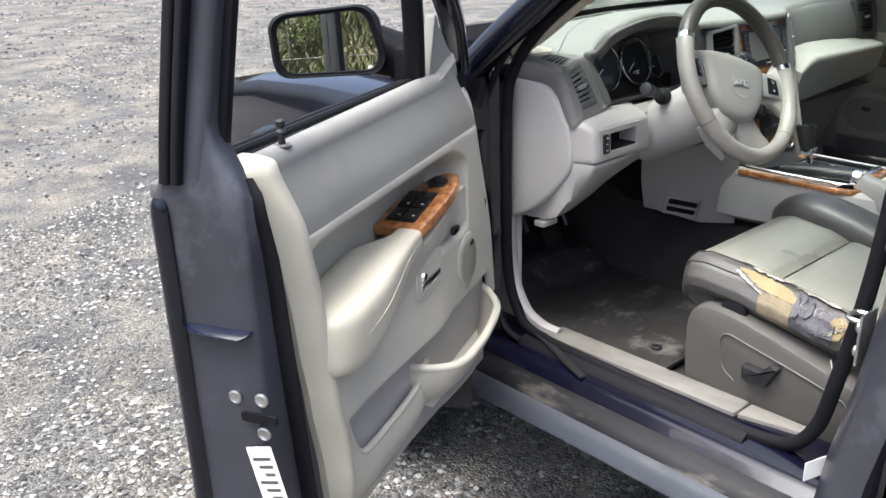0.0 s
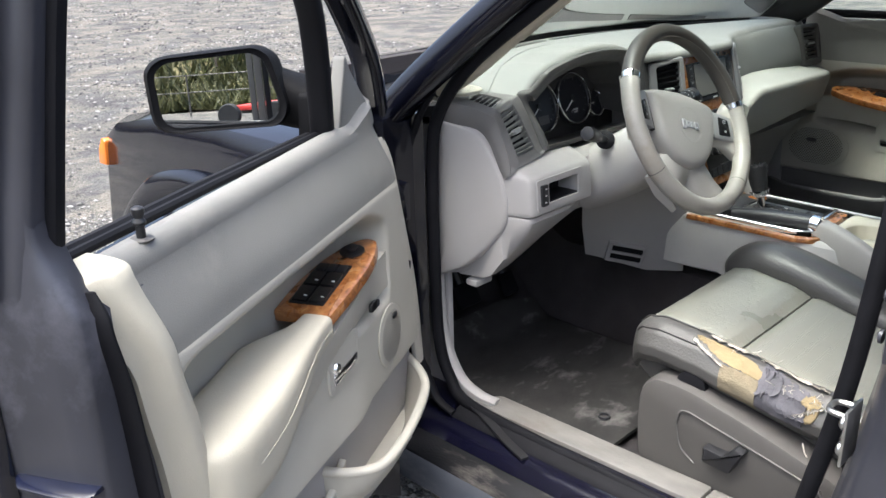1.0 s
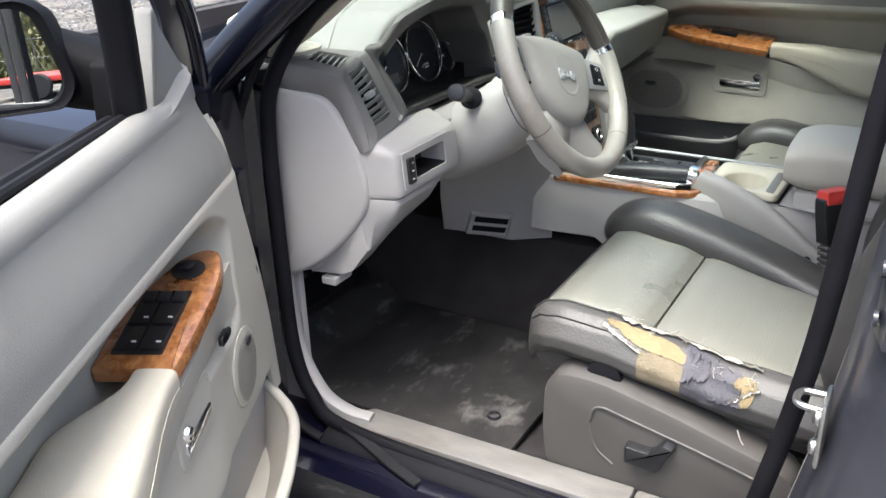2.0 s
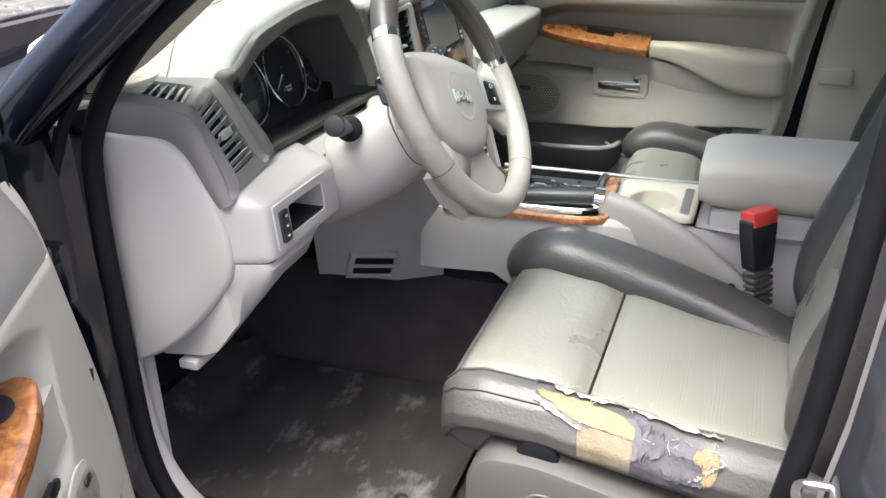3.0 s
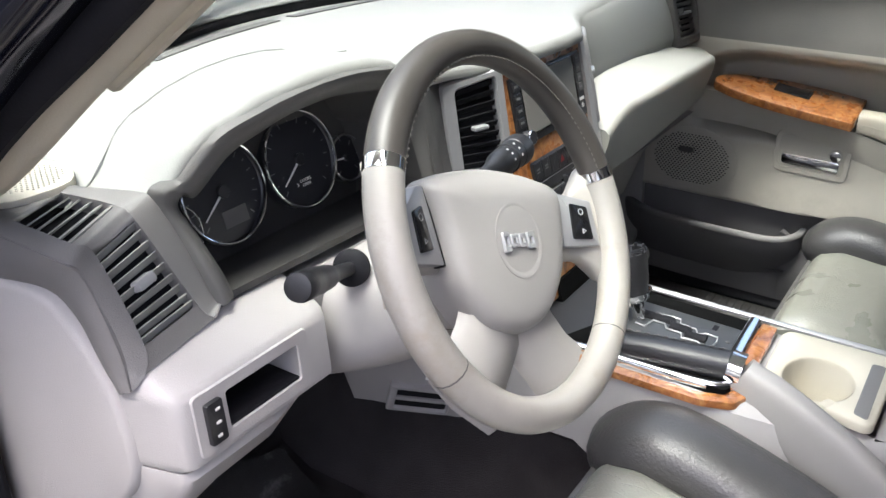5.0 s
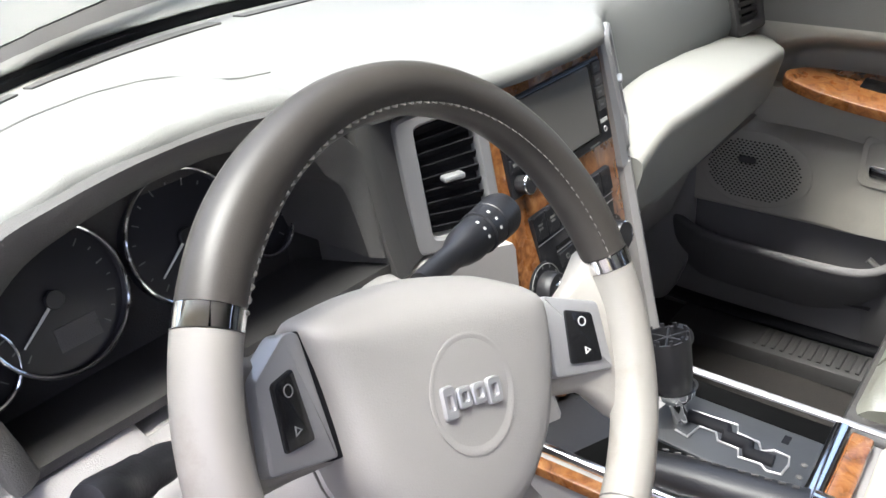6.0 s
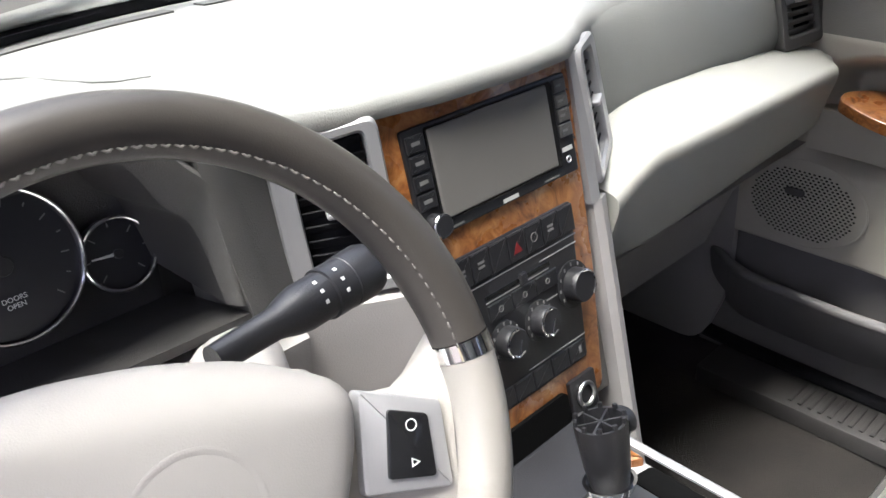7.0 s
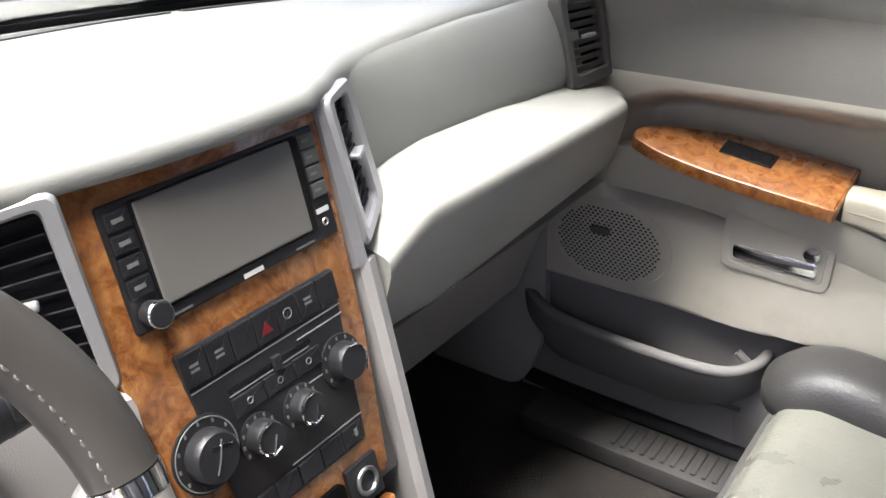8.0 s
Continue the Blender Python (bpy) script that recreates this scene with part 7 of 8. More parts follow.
def stalk_bar(root, tip, k, a0, span):
    root, tip = V(*root), V(*tip)
    t = (tip - root)
    sx = t.cross(V(0, 0, 1)).normalized()
    m = basis(root, sx, t.cross(sx))
    part("stalk_mark", tube([m @ V(0.0163 * math.cos(radians(a0 + j * span / 4)), 0.0163 * math.sin(radians(a0 + j * span / 4)), t.length * (k + 0.016 * j)) for j in range(5)], 0.0010, 5), M_PRINT_DIM if tip.x < root.x else M_PRINT, column)


stalk_bar((-0.330, -0.124, 1.112), (-0.198, -0.108, 1.112), 0.86, -25, -50)
stalk("indicator_stalk", (-0.478, -0.074, 1.062), (-0.592, -0.109, 1.101), "black indicator stalk", 0, 0.86)
stalk("wiper_stalk", (-0.330, -0.124, 1.112), (-0.198, -0.108, 1.112), "black wiper stalk with pale symbols", 8, 1.15)
part("ignition_switch", turned([(0.024, 0), (0.024, 0.012), (0.018, 0.016), (0.012, 0.010), (0.002, 0.010)], basis((-0.262, -0.085, 1.020), (1, 0.3, 0), (0, 0.4, 1)), 24), M_GREY, column, "grey ignition lock")
part("ignition_key_slot", turned([(0.010, 0), (0.010, 0.013), (0.002, 0.013)], basis((-0.262, -0.085, 1.020), (1, 0.3, 0), (0, 0.4, 1)), 20), M_RUBBER, column)
part("ignition_bezel", loft([section((-0.265 + 0.02 * t, -0.03 + 0.03 * t, 1.012), (1, 0, 0), (0, 0.4, 1), 0.042 - 0.003 * t, 0.038 - 0.003 * t, 20, 0.8) for t in (0.0, -0.5, -1.0, -1.6)]), M_GREY, column)

# ---- centre console ----
console = thing("centre_console", (-0.02, -0.45, 0.55), "light grey centre console with cup holders and padded armrest", "console")
CT = [(-0.10, 0.8365), (-0.20, 0.835), (-0.38, 0.830), (-0.42, 0.828), (-0.54, 0.82), (-0.60, 0.815), (-0.95, 0.815)]


def con_ring(y):
    zt = along([(-a, b) for a, b in CT], -y)
    wl = along([(0.08, 0.180), (0.30, 0.180), (0.38, 0.172), (0.46, 0.160), (0.53, 0.150), (0.58, 0.112), (0.95, 0.112)], -y)
    wr = along([(0.08, 0.058), (0.40, 0.060), (0.54, 0.062), (0.60, 0.085), (0.95, 0.09)], -y)
    return [V(-wl - 0.012, y, along([(0.10, 0.715), (0.20, 0.72), (0.30, 0.66), (0.5, 0.60)], -y)), V(-wl - 0.006, y, 0.76), V(-wl, y, zt - 0.045), V(-wl + 0.010, y, zt - 0.010), V(-wl + 0.022, y, zt - 0.002), V(-0.1165 if -0.53 < y < -0.42 else -0.12, y, zt), V(-0.115, y, zt - along([(0.41, 0.0), (0.425, 0.075), (0.525, 0.075), (0.54, 0.0)], -y)), V(0.002, y, zt - along([(0.41, 0.0), (0.425, 0.075), (0.525, 0.075), (0.54, 0.0)], -y)), V(0.004, y, zt), V(wr - 0.018, y, zt - 0.002), V(wr - 0.008, y, zt - 0.012), V(wr, y, zt - 0.05), V(wr + 0.006, y, 0.60)]


part("console_body", loft([con_ring(y) for y in (-0.06, -0.10, -0.15, -0.2, -0.26, -0.32, -0.38, -0.41, -0.4255, -0.48, -0.5245, -0.54, -0.60, -0.75, -0.95)]), M_GREY, console, "light grey console body")
GP = basis((0, 0, 0.8395), (1, 0, 0), (0, 1, 0))
gate = part("gear_gate", plate([(-0.094, -0.352), (0.002, -0.352), (0.006, -0.200), (-0.078, -0.186)], GP @ pose(0, 0, 0.002), 0.012, 0.006, 0.003), mat("graphite_gate_plate", (0.038, 0.040, 0.043), 0.45, vary=0.05, bump=0.05), console, "graphite gear gate plate")
gl = [(-0.032, -0.222), (-0.031, -0.264), (-0.042, -0.268), (-0.043, -0.290), (-0.055, -0.294), (-0.053, -0.318)]
part("gate_slot", tube([GP @ V(x, y, 0.0005) for x, y in gl], 0.0085, 10), M_RUBBER, gate, "dark zigzag gate slot")
gate_line = [(-0.060, -0.222), (-0.064, -0.236), (-0.042, -0.240), (-0.042, -0.257), (-0.053, -0.263), (-0.054, -0.284), (-0.065, -0.288), (-0.063, -0.309), (-0.069, -0.316), (-0.067, -0.329), (-0.050, -0.331), (-0.038, -0.328),
             (-0.037, -0.313), (-0.044, -0.303), (-0.033, -0.297), (-0.031, -0.275), (-0.019, -0.271), (-0.022, -0.224)]
part("gate_edge", tube([GP @ V(x, y, 0.0030) for x, y in gate_line], 0.0013, 6), M_SILVER, gate, "silver gate outline")
for x, y in ((-0.041, -0.343), (-0.060, -0.344)):
    part("gate_mark", knob(0.0032, 0.0012, GP @ pose(x, y, 0.0018), 14), M_SLATE_DK, gate)
part("gate_mark", plate([(-0.0065, -0.0035), (0.0065, -0.0035), (0.0065, 0.0035), (-0.0065, 0.0035)], GP @ pose(-0.014, -0.318, 0.0026), 0.001, 0.0005), M_RUBBER, gate, "small dark window")
# Not cut in: the slot's dark depth is only painted on.
part("coin_slot", plate([(0.0, -0.352), (0.030, -0.352), (0.033, -0.205), (0.006, -0.200)], GP @ pose(0, 0, 0.0022), 0.012, 0.005, 0.001), M_HOLE_SHADE, console, "long slot, its depth painted black")
part("slot_rail", sweep([GP @ V(0.048, -0.155, 0.002), GP @ V(0.046, -0.28, 0.002), GP @ V(0.046, -0.53, 0.0)], oval(0.0050, 0.0035, 8)), M_SILVER, console, "silver edge rail")
part("rear_cap", sweep([GP @ V(-0.100, -0.361, 0.002), GP @ V(0.038, -0.357, 0.002)], oval(0.0080, 0.0045, 10)), M_CHROME, console, "chrome strip behind the gate")
part("console_wood", plate([(-0.176, -0.10), (-0.158, -0.10), (-0.158, -0.340), (-0.146, -0.372), (-0.118, -0.384), (-0.128, -0.402), (-0.160, -0.388), (-0.174, -0.350)], GP @ pose(0, 0, -0.0065), 0.01, 0.006, 0.003), M_WOOD, console, "burl wood console inlay")
part("console_wood", plate([(-0.086, -0.391), (0.036, -0.388), (0.038, -0.366), (-0.092, -0.368)], GP @ pose(0, 0, 0.0010), 0.01, 0.004, 0.003), M_WOOD, console)
part("console_wood", plate([(0.008, -0.178), (0.038, -0.196), (0.040, -0.168), (0.014, -0.158)], GP @ pose(0, 0, 0.0030), 0.01, 0.004, 0.003), M_WOOD, console)
part("chrome_surround", tube(smooth_path([GP @ V(x, y, -0.003) for x, y in ((-0.152, -0.11), (-0.150, -0.24), (-0.146, -0.335), (-0.136, -0.368), (-0.112, -0.380))], 5), 0.0065, 10), M_CHROME, console, "chrome surround strip")
# Also flat, with the channel's shade as its colour.
part("brake_channel", plate([(-0.150, -0.376), (-0.094, -0.376), (-0.080, -0.180), (-0.150, -0.150)], GP @ pose(0, 0, 0.0006), 0.012, 0.01, 0.001), M_HOLE_SHADE, console, "channel beside the gate, its depth painted black")
part("front_tray", plate([(-0.150, -0.178), (0.036, -0.186), (0.036, -0.080), (-0.150, -0.080)], GP @ pose(0, 0, 0.0005), 0.012, 0.01), M_BLACK, console)
# cup holders: a moulded tray with a round well sunk into it
WELL, WELL_R = V(-0.060, -0.462, 0.8400), 0.041
tray_out = rounded([(-0.134, -0.536), (0.042, -0.540), (0.040, -0.396), (-0.098, -0.400)], 0.02, 9)
tray_pts = []
for i in range(len(tray_out)):
    a, b = tray_out[i], tray_out[(i + 1) % len(tray_out)]
    for j in range(max(1, int((b - a).length / 0.006))):
        tray_pts.append(a.lerp(b, j / max(1, int((b - a).length / 0.006))))
tray_out = tray_pts
cup_in = [(WELL.x + 1.22 * WELL_R * math.cos(a), WELL.y + WELL_R * math.sin(a)) for a in [math.atan2(p.y - WELL.y, (p.x - WELL.x) / 1.22) for p in tray_out]]
cup = part("cup_tray", frame_plate([tuple(p) for p in tray_out], cup_in, pose(0, 0, WELL.z), 0.012, 0.003), M_CREAM, console, "cream cup holder tray", 60)
part("cup_well", loft([[WELL + V(1.22 * r * math.cos(2 * math.pi * i / 48), r * math.sin(2 * math.pi * i / 48), h) for i in range(48)] for r, h in ((WELL_R, -0.002), (WELL_R * 0.96, -0.006), (WELL_R * 0.86, -0.060), (WELL_R * 0.80, -0.064), (0.001, -0.064))], cap=False), M_CREAM, cup, "deep round cup well")
part("cup_finger", plate([(-0.010, -0.006), (0.010, -0.006), (0.010, 0.006), (-0.010, 0.006)], pose(WELL.x - 0.048, WELL.y - 0.020, WELL.z + 0.0005, 0, 0, -25), 0.012, 0.004, 0.002), M_CREAM, cup)
# Flat plate; grey stands for shade in the sunken cream slot.
part("key_slot", plate([(-0.120, -0.528), (0.012, -0.528), (0.012, -0.511), (-0.114, -0.511)], basis((0, 0, 0.8404), (1, 0, 0), (0, 1, 0)), 0.01, 0.006, 0.001), M_POD, cup, "key slot, shade of its depth toned grey")
# armrest lid
lid = thing("console_armrest", (0, -0.7, 0.85), "pale grey padded centre armrest lid", "armrest")
rows = []
for i in range(15):
    t = i / 14
    y = lerp(-0.538, -0.90, t)
    k = math.sqrt(max(0.0, 1 - (1 - min(1, t / 0.20)) ** 2)) * 0.30 + 0.70
    rows.append(section((-0.010, y, 0.886 + 0.004 * k), (1, 0, 0), (0, 0, 1), 0.098 * (0.9 + 0.1 * k), 0.052 * k, 36, 0.55))
cushion = part("lid_cushion", loft(rows), mat("pale_grey_vinyl", (0.46, 0.43, 0.375), 0.48, vary=0.06, scale=7, bump=0.25, grain=400), lid, "pale grey vinyl lid")
part("lid_seam", tube(smooth_path([V(-0.1025, -0.90, 0.905), V(-0.1025, -0.62, 0.905), V(-0.096, -0.552, 0.903), V(-0.06, -0.536, 0.900), V(0.06, -0.536, 0.900)], 6), 0.0014, 6), M_SEATBASE, cushion)
part("box_body", box(0.188, 0.40, 0.20, pose(-0.010, -0.76, 0.745), 0.012), M_GREY, lid, "light grey console box")
# handbrake
hb = thing("parking_brake", (-0.115, -0.45, 0.80), "grey parking brake lever with stitched black grip", "parking brake")
hbp = smooth_path([(-0.132, -0.195, 0.842), (-0.124, -0.28, 0.849), (-0.112, -0.365, 0.852)], 5)
grip = part("grip", sweep(hbp, oval(0.020, 0.018, 14, 0.8), scale=[0.82 + 0.05 * i for i in range(4)] + [1.0] * (len(hbp) - 4)), M_BLACK, hb, "stitched black leather grip")
for i in range(12):
    part("stitch", box(0.0018, 0.006, 0.0014, pose(-0.122 + 0.0013 * i, -0.225 - 0.0115 * i, 0.8660 + 0.0004 * i, 0, 0, 20)), M_SLATE_DK, grip)
part("collar", sweep([(-0.112, -0.365, 0.852), (-0.111, -0.382, 0.850)], oval(0.0215, 0.020, 14, 0.8)), M_CHROME, hb, "chrome grip collar")
arm_path = smooth_path([(-0.112, -0.380, 0.846), (-0.128, -0.42, 0.838), (-0.146, -0.48, 0.812), (-0.158, -0.55, 0.772), (-0.164, -0.64, 0.705)], 6)
blade = []
for i, p in enumerate(arm_path):
    k = i / (len(arm_path) - 1)
    blade.append(section(p + V(0, 0.004 * k, -0.012 * k), (1, 0, 0), V(0, -0.50, 0.866), lerp(0.019, 0.017, k), lerp(0.022, 0.044, ease(0.0, 0.7, k)), 20, 0.55))
part("lever_arm", loft(blade), M_HUB, hb, "warm grey moulded lever", 60)
# gear selector with its cap missing
gs = thing("gear_selector", (-0.044, -0.214, 0.84), "gear lever with its cap broken off, showing ribbed black stump", "gear lever")
GM = basis((-0.044, -0.214, 0.870), (1, 0, 0), V(0, 1, -0.24))
part("shaft", turned([(0.009, -0.03), (0.009, 0.0)], GM, 16), M_CHROME, gs, "chrome shaft")
part("collar", turned([(0.012, -0.004), (0.020, 0.004), (0.023, 0.012), (0.020, 0.012), (0.012, 0.004)], GM, 28), M_CHROME, gs, "chrome funnel collar")
part("stump", turned([(0.016, 0.006), (0.0198, 0.028), (0.0224, 0.063), (0.0224, 0.069), (0.0198, 0.069), (0.0190, 0.056), (0.002, 0.056)], GM, 32), M_BLACK, gs, "hollow black knob stump")
for a in (20, 80, 140):
    part("rib", box(0.039, 0.0020, 0.011, GM @ pose(0, 0, 0.063, 0, 0, a), 0.0004), M_BLACK, gs, "moulded cross rib")
part("tooth_ring", join(*[box(0.0026, 0.0036, 0.007, GM @ pose(0, 0, 0, 0, 0, 36 * i) @ pose(0.0208, 0, 0.070)) for i in range(10)]), M_BLACK, gs, "broken clip teeth")
part("release_button", turned([(0.013, 0), (0.013, 0.008), (0.010, 0.012), (0.003, 0.013)], basis(GM @ V(0.0195, -0.002, 0.056), GM.col[1].xyz, GM.col[2].xyz), 20), M_BLACK, gs, "round black release button")
# belt buckle
bk = thing("belt_buckle", (-0.165, -0.64, 0.72), "black seat belt buckle with a red release button", "seat belt")
BM = basis((-0.178, -0.640, 0.872), V(0.75, -0.65, 0.0), V(0.05, 0.15, 1))
part("buckle_body", plate([(-0.024, -0.085), (0.020, -0.085), (0.030, -0.02), (0.030, 0.0), (-0.030, 0.0), (-0.030, -0.02)], BM @ pose(0, 0, 0.012), 0.026, 0.006, 0.004), M_BLACK, bk, "black plastic buckle body")
part("release_button", plate([(-0.027, -0.016), (0.027, -0.016), (0.027, 0.010), (-0.027, 0.010)], BM @ pose(0, 0.004, 0.0145), 0.028, 0.005, 0.004), M_RED, bk, "red release button")
for i in range(6):
    part("boot_rib", plate([(-0.023, -0.0035), (0.023, -0.0035), (0.023, 0.0035), (-0.023, 0.0035)], BM @ pose(0, -0.092 - 0.011 * i, 0.010), 0.022, 0.003, 0.002), M_SEATBASE, bk, "ribbed grey boot")
part("boot_core", plate([(-0.018, -0.16), (0.018, -0.16), (0.018, -0.08), (-0.018, -0.08)], BM @ pose(0, 0, 0.006), 0.016, 0.002), M_SLATE_DK, bk)
part("screw_cap", turned([(0.007, 0), (0.006, 0.002), (0.001, 0.002)], basis((-0.182, -0.610, 0.745), (0, -1, 0), (0, 0, 1)), 14), M_RUBBER, console)

# ---- seats ----
def make_seat(s, torn):
    """A front seat; s: -1 the driver's, 1 the passenger's. Lengths run from the seat's outer side inwards."""
    dy = 0.0 if s < 0 else -0.065
    dz = 0.0 if s < 0 else -0.058
    def P(x, y, z):
        return V(x if s < 0 else -x - 0.0, y + dy, z + dz)
    name = "driver_seat" if s < 0 else "passenger_seat"
    seat = thing(name, P(-0.40, -0.5, 0.48), "sage and taupe leather seat with torn bolster showing foam" if torn else "clean sage and taupe leather passenger seat", "car seat", "front seats")
    # cushion body
    rows = []
    for y, zc, hz, k in ((-0.255, 0.715, 0.022, 0.90), (-0.262, 0.715, 0.045, 0.97), (-0.29, 0.702, 0.052, 1.0), (-0.36, 0.697, 0.054, 1.0), (-0.50, 0.685, 0.052, 1.0), (-0.65, 0.672, 0.050, 1.0), (-0.80, 0.662, 0.048, 1.0)):
        rows.append(section(P(-0.405, y, zc), (1, 0, 0), (0, 0, 1), 0.225 * k, hz, 32, 0.35))
    part("cushion", loft(rows), M_TAUPE_LIT, seat, "taupe leather cushion sides")

    def top(x, y):
        z = along([(0.25, 0.735), (0.265, 0.760), (0.285, 0.778), (0.32, 0.786), (0.40, 0.780), (0.455, 0.770), (0.60, 0.748), (0.80, 0.728)], -y)
        z += 0.010 * ease(-0.62, -0.66, x) * -1.5
        return z

    def panel(x0f, x1f, y0, y1, puff):
        def f(a, b):
            y = lerp(y0, y1, b)
            x = lerp(x0f(y), x1f(y), a)
            e = min(a, 1 - a, b * (abs(y1 - y0) / 0.36), (1 - b) * (abs(y1 - y0) / 0.36))
            return P(x, y, top(x, y) + puff * ease(0.0, 0.12, e) - 0.010 * (1 - ease(0.0, 0.05, e)) + 0.0005 * noise.noise((x * 40, y * 40, 1)))
        return grid(f, 36, 30, 0.02, (0, 0, -1))
    xl = lambda y: -0.622
    xr = lambda y: along([(0.25, -0.262), (0.45, -0.285), (0.80, -0.335)], -y)
    part("seat_front_panel", panel(xl, xr, -0.258, -0.449, 0.006), M_SEAT, seat, "creased pale sage leather panel")
    part("seat_main_panel", panel(xl, xr, -0.453, -0.83, 0.005), M_SEAT_PERF, seat, "perforated pale sage leather panel")
    # inner bolster, high and dark
    bp = smooth_path([P(-0.225, -0.262, 0.735), P(-0.222, -0.285, 0.765), P(-0.222, -0.34, 0.785), P(-0.232, -0.45, 0.770), P(-0.255, -0.58, 0.742), P(-0.285, -0.70, 0.708), P(-0.29, -0.78, 0.69)], 5)
    if s > 0:
        low = [P(-0.240, lerp(-0.262, -0.80, i / 12), lerp(0.732, 0.715, i / 12) - 0.01 * (i == 0)) for i in range(13)]
        part("inner_edge", sweep(low, oval(0.030, 0.040, 14, 0.8), scale=[0.6, 0.9] + [1.0] * 11), M_TAUPE_SHADED, seat, "taupe leather cushion edge")
        bp = [V(0.85 - p.x, p.y, p.z + 0.010) for p in bp]
    part("inner_bolster" if s < 0 else "door_side_bolster", sweep(bp, oval(0.062, 0.046, 18, 0.8), scale=[0.55, 0.72, 0.82, 0.9, 0.95, 0.98] + [1.0 - 0.28 * i / (len(bp) - 7) for i in range(len(bp) - 6)]), M_TAUPE_SHADED, seat, "taupe leather bolster, shade put into its dark tone")
    # outer bolster: rolls from the top panel over the side
    def side_at(y, v):
        zt = top(-0.60, y) + 0.004
        prof = [(0.0, -0.616, 0.004), (0.10, -0.636, 0.002), (0.25, -0.657, -0.014), (0.45, -0.670, -0.037), (0.65, -0.667, -0.057), (0.85, -0.651, -0.074), (1.0, -0.628, -0.082)]
        x, dz = along([(p[0], p[1]) for p in prof], v), along([(p[0], p[2]) for p in prof], v)
        r = 1 - ease(-0.335, -0.258, y) ** 2
        return P(lerp(-0.610, x, 0.35 + 0.65 * math.sqrt(max(0.0, r))) if y > -0.335 else x, y, zt + dz)
    part("outer_bolster", grid(lambda a, b: side_at(lerp(-0.258, -0.80, a), b), 60, 24, 0.01, (0.6 if s < 0 else -0.6, 0, -0.5)), M_TAUPE_LIT, seat, "taupe leather outer bolster", 60)
    for v, y1 in ((0.02, -0.385), (0.20, -0.40)):
        part("piping", tube([side_at(lerp(-0.264, y1 if torn else -0.78, i / 20), v) + V(0, 0, 0.001) for i in range(21)], 0.0022, 6), M_TAUPE_SHADED, seat)
    # backrest; the passenger's stands further back
    def PB(x, y, z):
        return P(x, y - (0.075 if s > 0 else 0.0), z)
    rows = []
    for t, w, d in ((0.0, 0.225, 0.07), (0.1, 0.235, 0.075), (0.3, 0.24, 0.075), (0.6, 0.235, 0.07), (0.85, 0.20, 0.06), (0.97, 0.16, 0.045), (1.0, 0.12, 0.02)):
        c = PB(-0.40, -0.84 - 0.17 * t, 0.72 + 0.62 * t)
        rows.append(section(c, (1, 0, 0), V(0, 1, 0.28).normalized(), w, d, 28, 0.5))
    part("backrest", loft(rows), M_TAUPE_SHADED, seat, "taupe leather backrest")

    def backpanel(a, b):
        x = lerp(-0.57, -0.262, a)
        y, z = -0.806 - 0.17 * b * 0.95, 0.74 + 0.57 * b
        bow = 0.012 * math.sin(math.pi * a)
        return PB(x, y + 0.074 + 0.022 + bow - 0.02 * ease(0.8, 1, b), z + 0.02)
    part("back_panel", grid(backpanel, 16, 16, 0.02, (0, -1, 0)), M_SEAT, seat, "pale sage leather backrest panel")
    for side_x in (-0.224, -0.605):
        bb = smooth_path([PB(side_x, -0.745, 0.74), PB(side_x * 1.0, -0.750, 0.85), PB(side_x, -0.80, 1.0), PB(side_x, -0.86, 1.18), PB(side_x, -0.92, 1.30)], 5)
        part("back_bolster", sweep(bb, oval(0.044 if side_x > -0.4 else 0.056, 0.040 if side_x > -0.4 else 0.055, 16, 0.85), up=(1, 0, 0), scale=[0.7, 0.85] + [1.0] * (len(bb) - 4) + [0.9, 0.7]), M_TAUPE_SHADED, seat, "taupe backrest bolster, shade put into its dark tone")
    part("headrest", loft([section(PB(-0.40, -1.03, 1.36 + 0.18 * t), (1, 0, 0), (0, 1, 0), 0.13 * k, 0.055 * k, 20, 0.6) for t, k in ((0, 0.8), (0.15, 0.98), (0.5, 1.0), (0.85, 0.95), (1.0, 0.7))]), M_TAUPE_SHADED, seat)
    # plastic side valance
    if s < 0:
        vm = basis((-0.688, 0, 0), (0, -1, 0), (0, 0, 1))
        val = part("side_valance", plate([(0.312, 0.525), (0.305, 0.60), (0.308, 0.672), (0.335, 0.705), (0.40, 0.706), (0.52, 0.680), (0.66, 0.640), (0.69, 0.625), (0.72, 0.56), (0.72, 0.50), (0.40, 0.50)], vm, 0.06, [0.015, 0.02, 0.02, 0.03, 0.03, 0.05, 0.03, 0.02, 0.02, 0.01, 0.02], 0.014), M_SEATBASE, seat, "taupe plastic seat valance")
        part("valance_line", tube(smooth_path([vm @ V(*q, 0.0012) for q in ((0.43, 0.565, ), (0.40, 0.59), (0.392, 0.64), (0.405, 0.662), (0.45, 0.655), (0.62, 0.618), (0.655, 0.60), (0.69, 0.545))], 5), 0.0022, 6), M_SLATE_DK, val, "recessed moulding line")
        part("seat_switch", plate([(-0.036, -0.010), (0.016, -0.014), (0.026, 0.010), (0.040, 0.036), (0.022, 0.040), (0.004, 0.018), (-0.036, 0.020)], basis((-0.690, -0.488, 0.598), (0, -1, 0), (0, 0, 1)) @ pose(0, 0, 0.018), 0.020, 0.005, 0.005), M_BLACK, val, "black power seat switch")
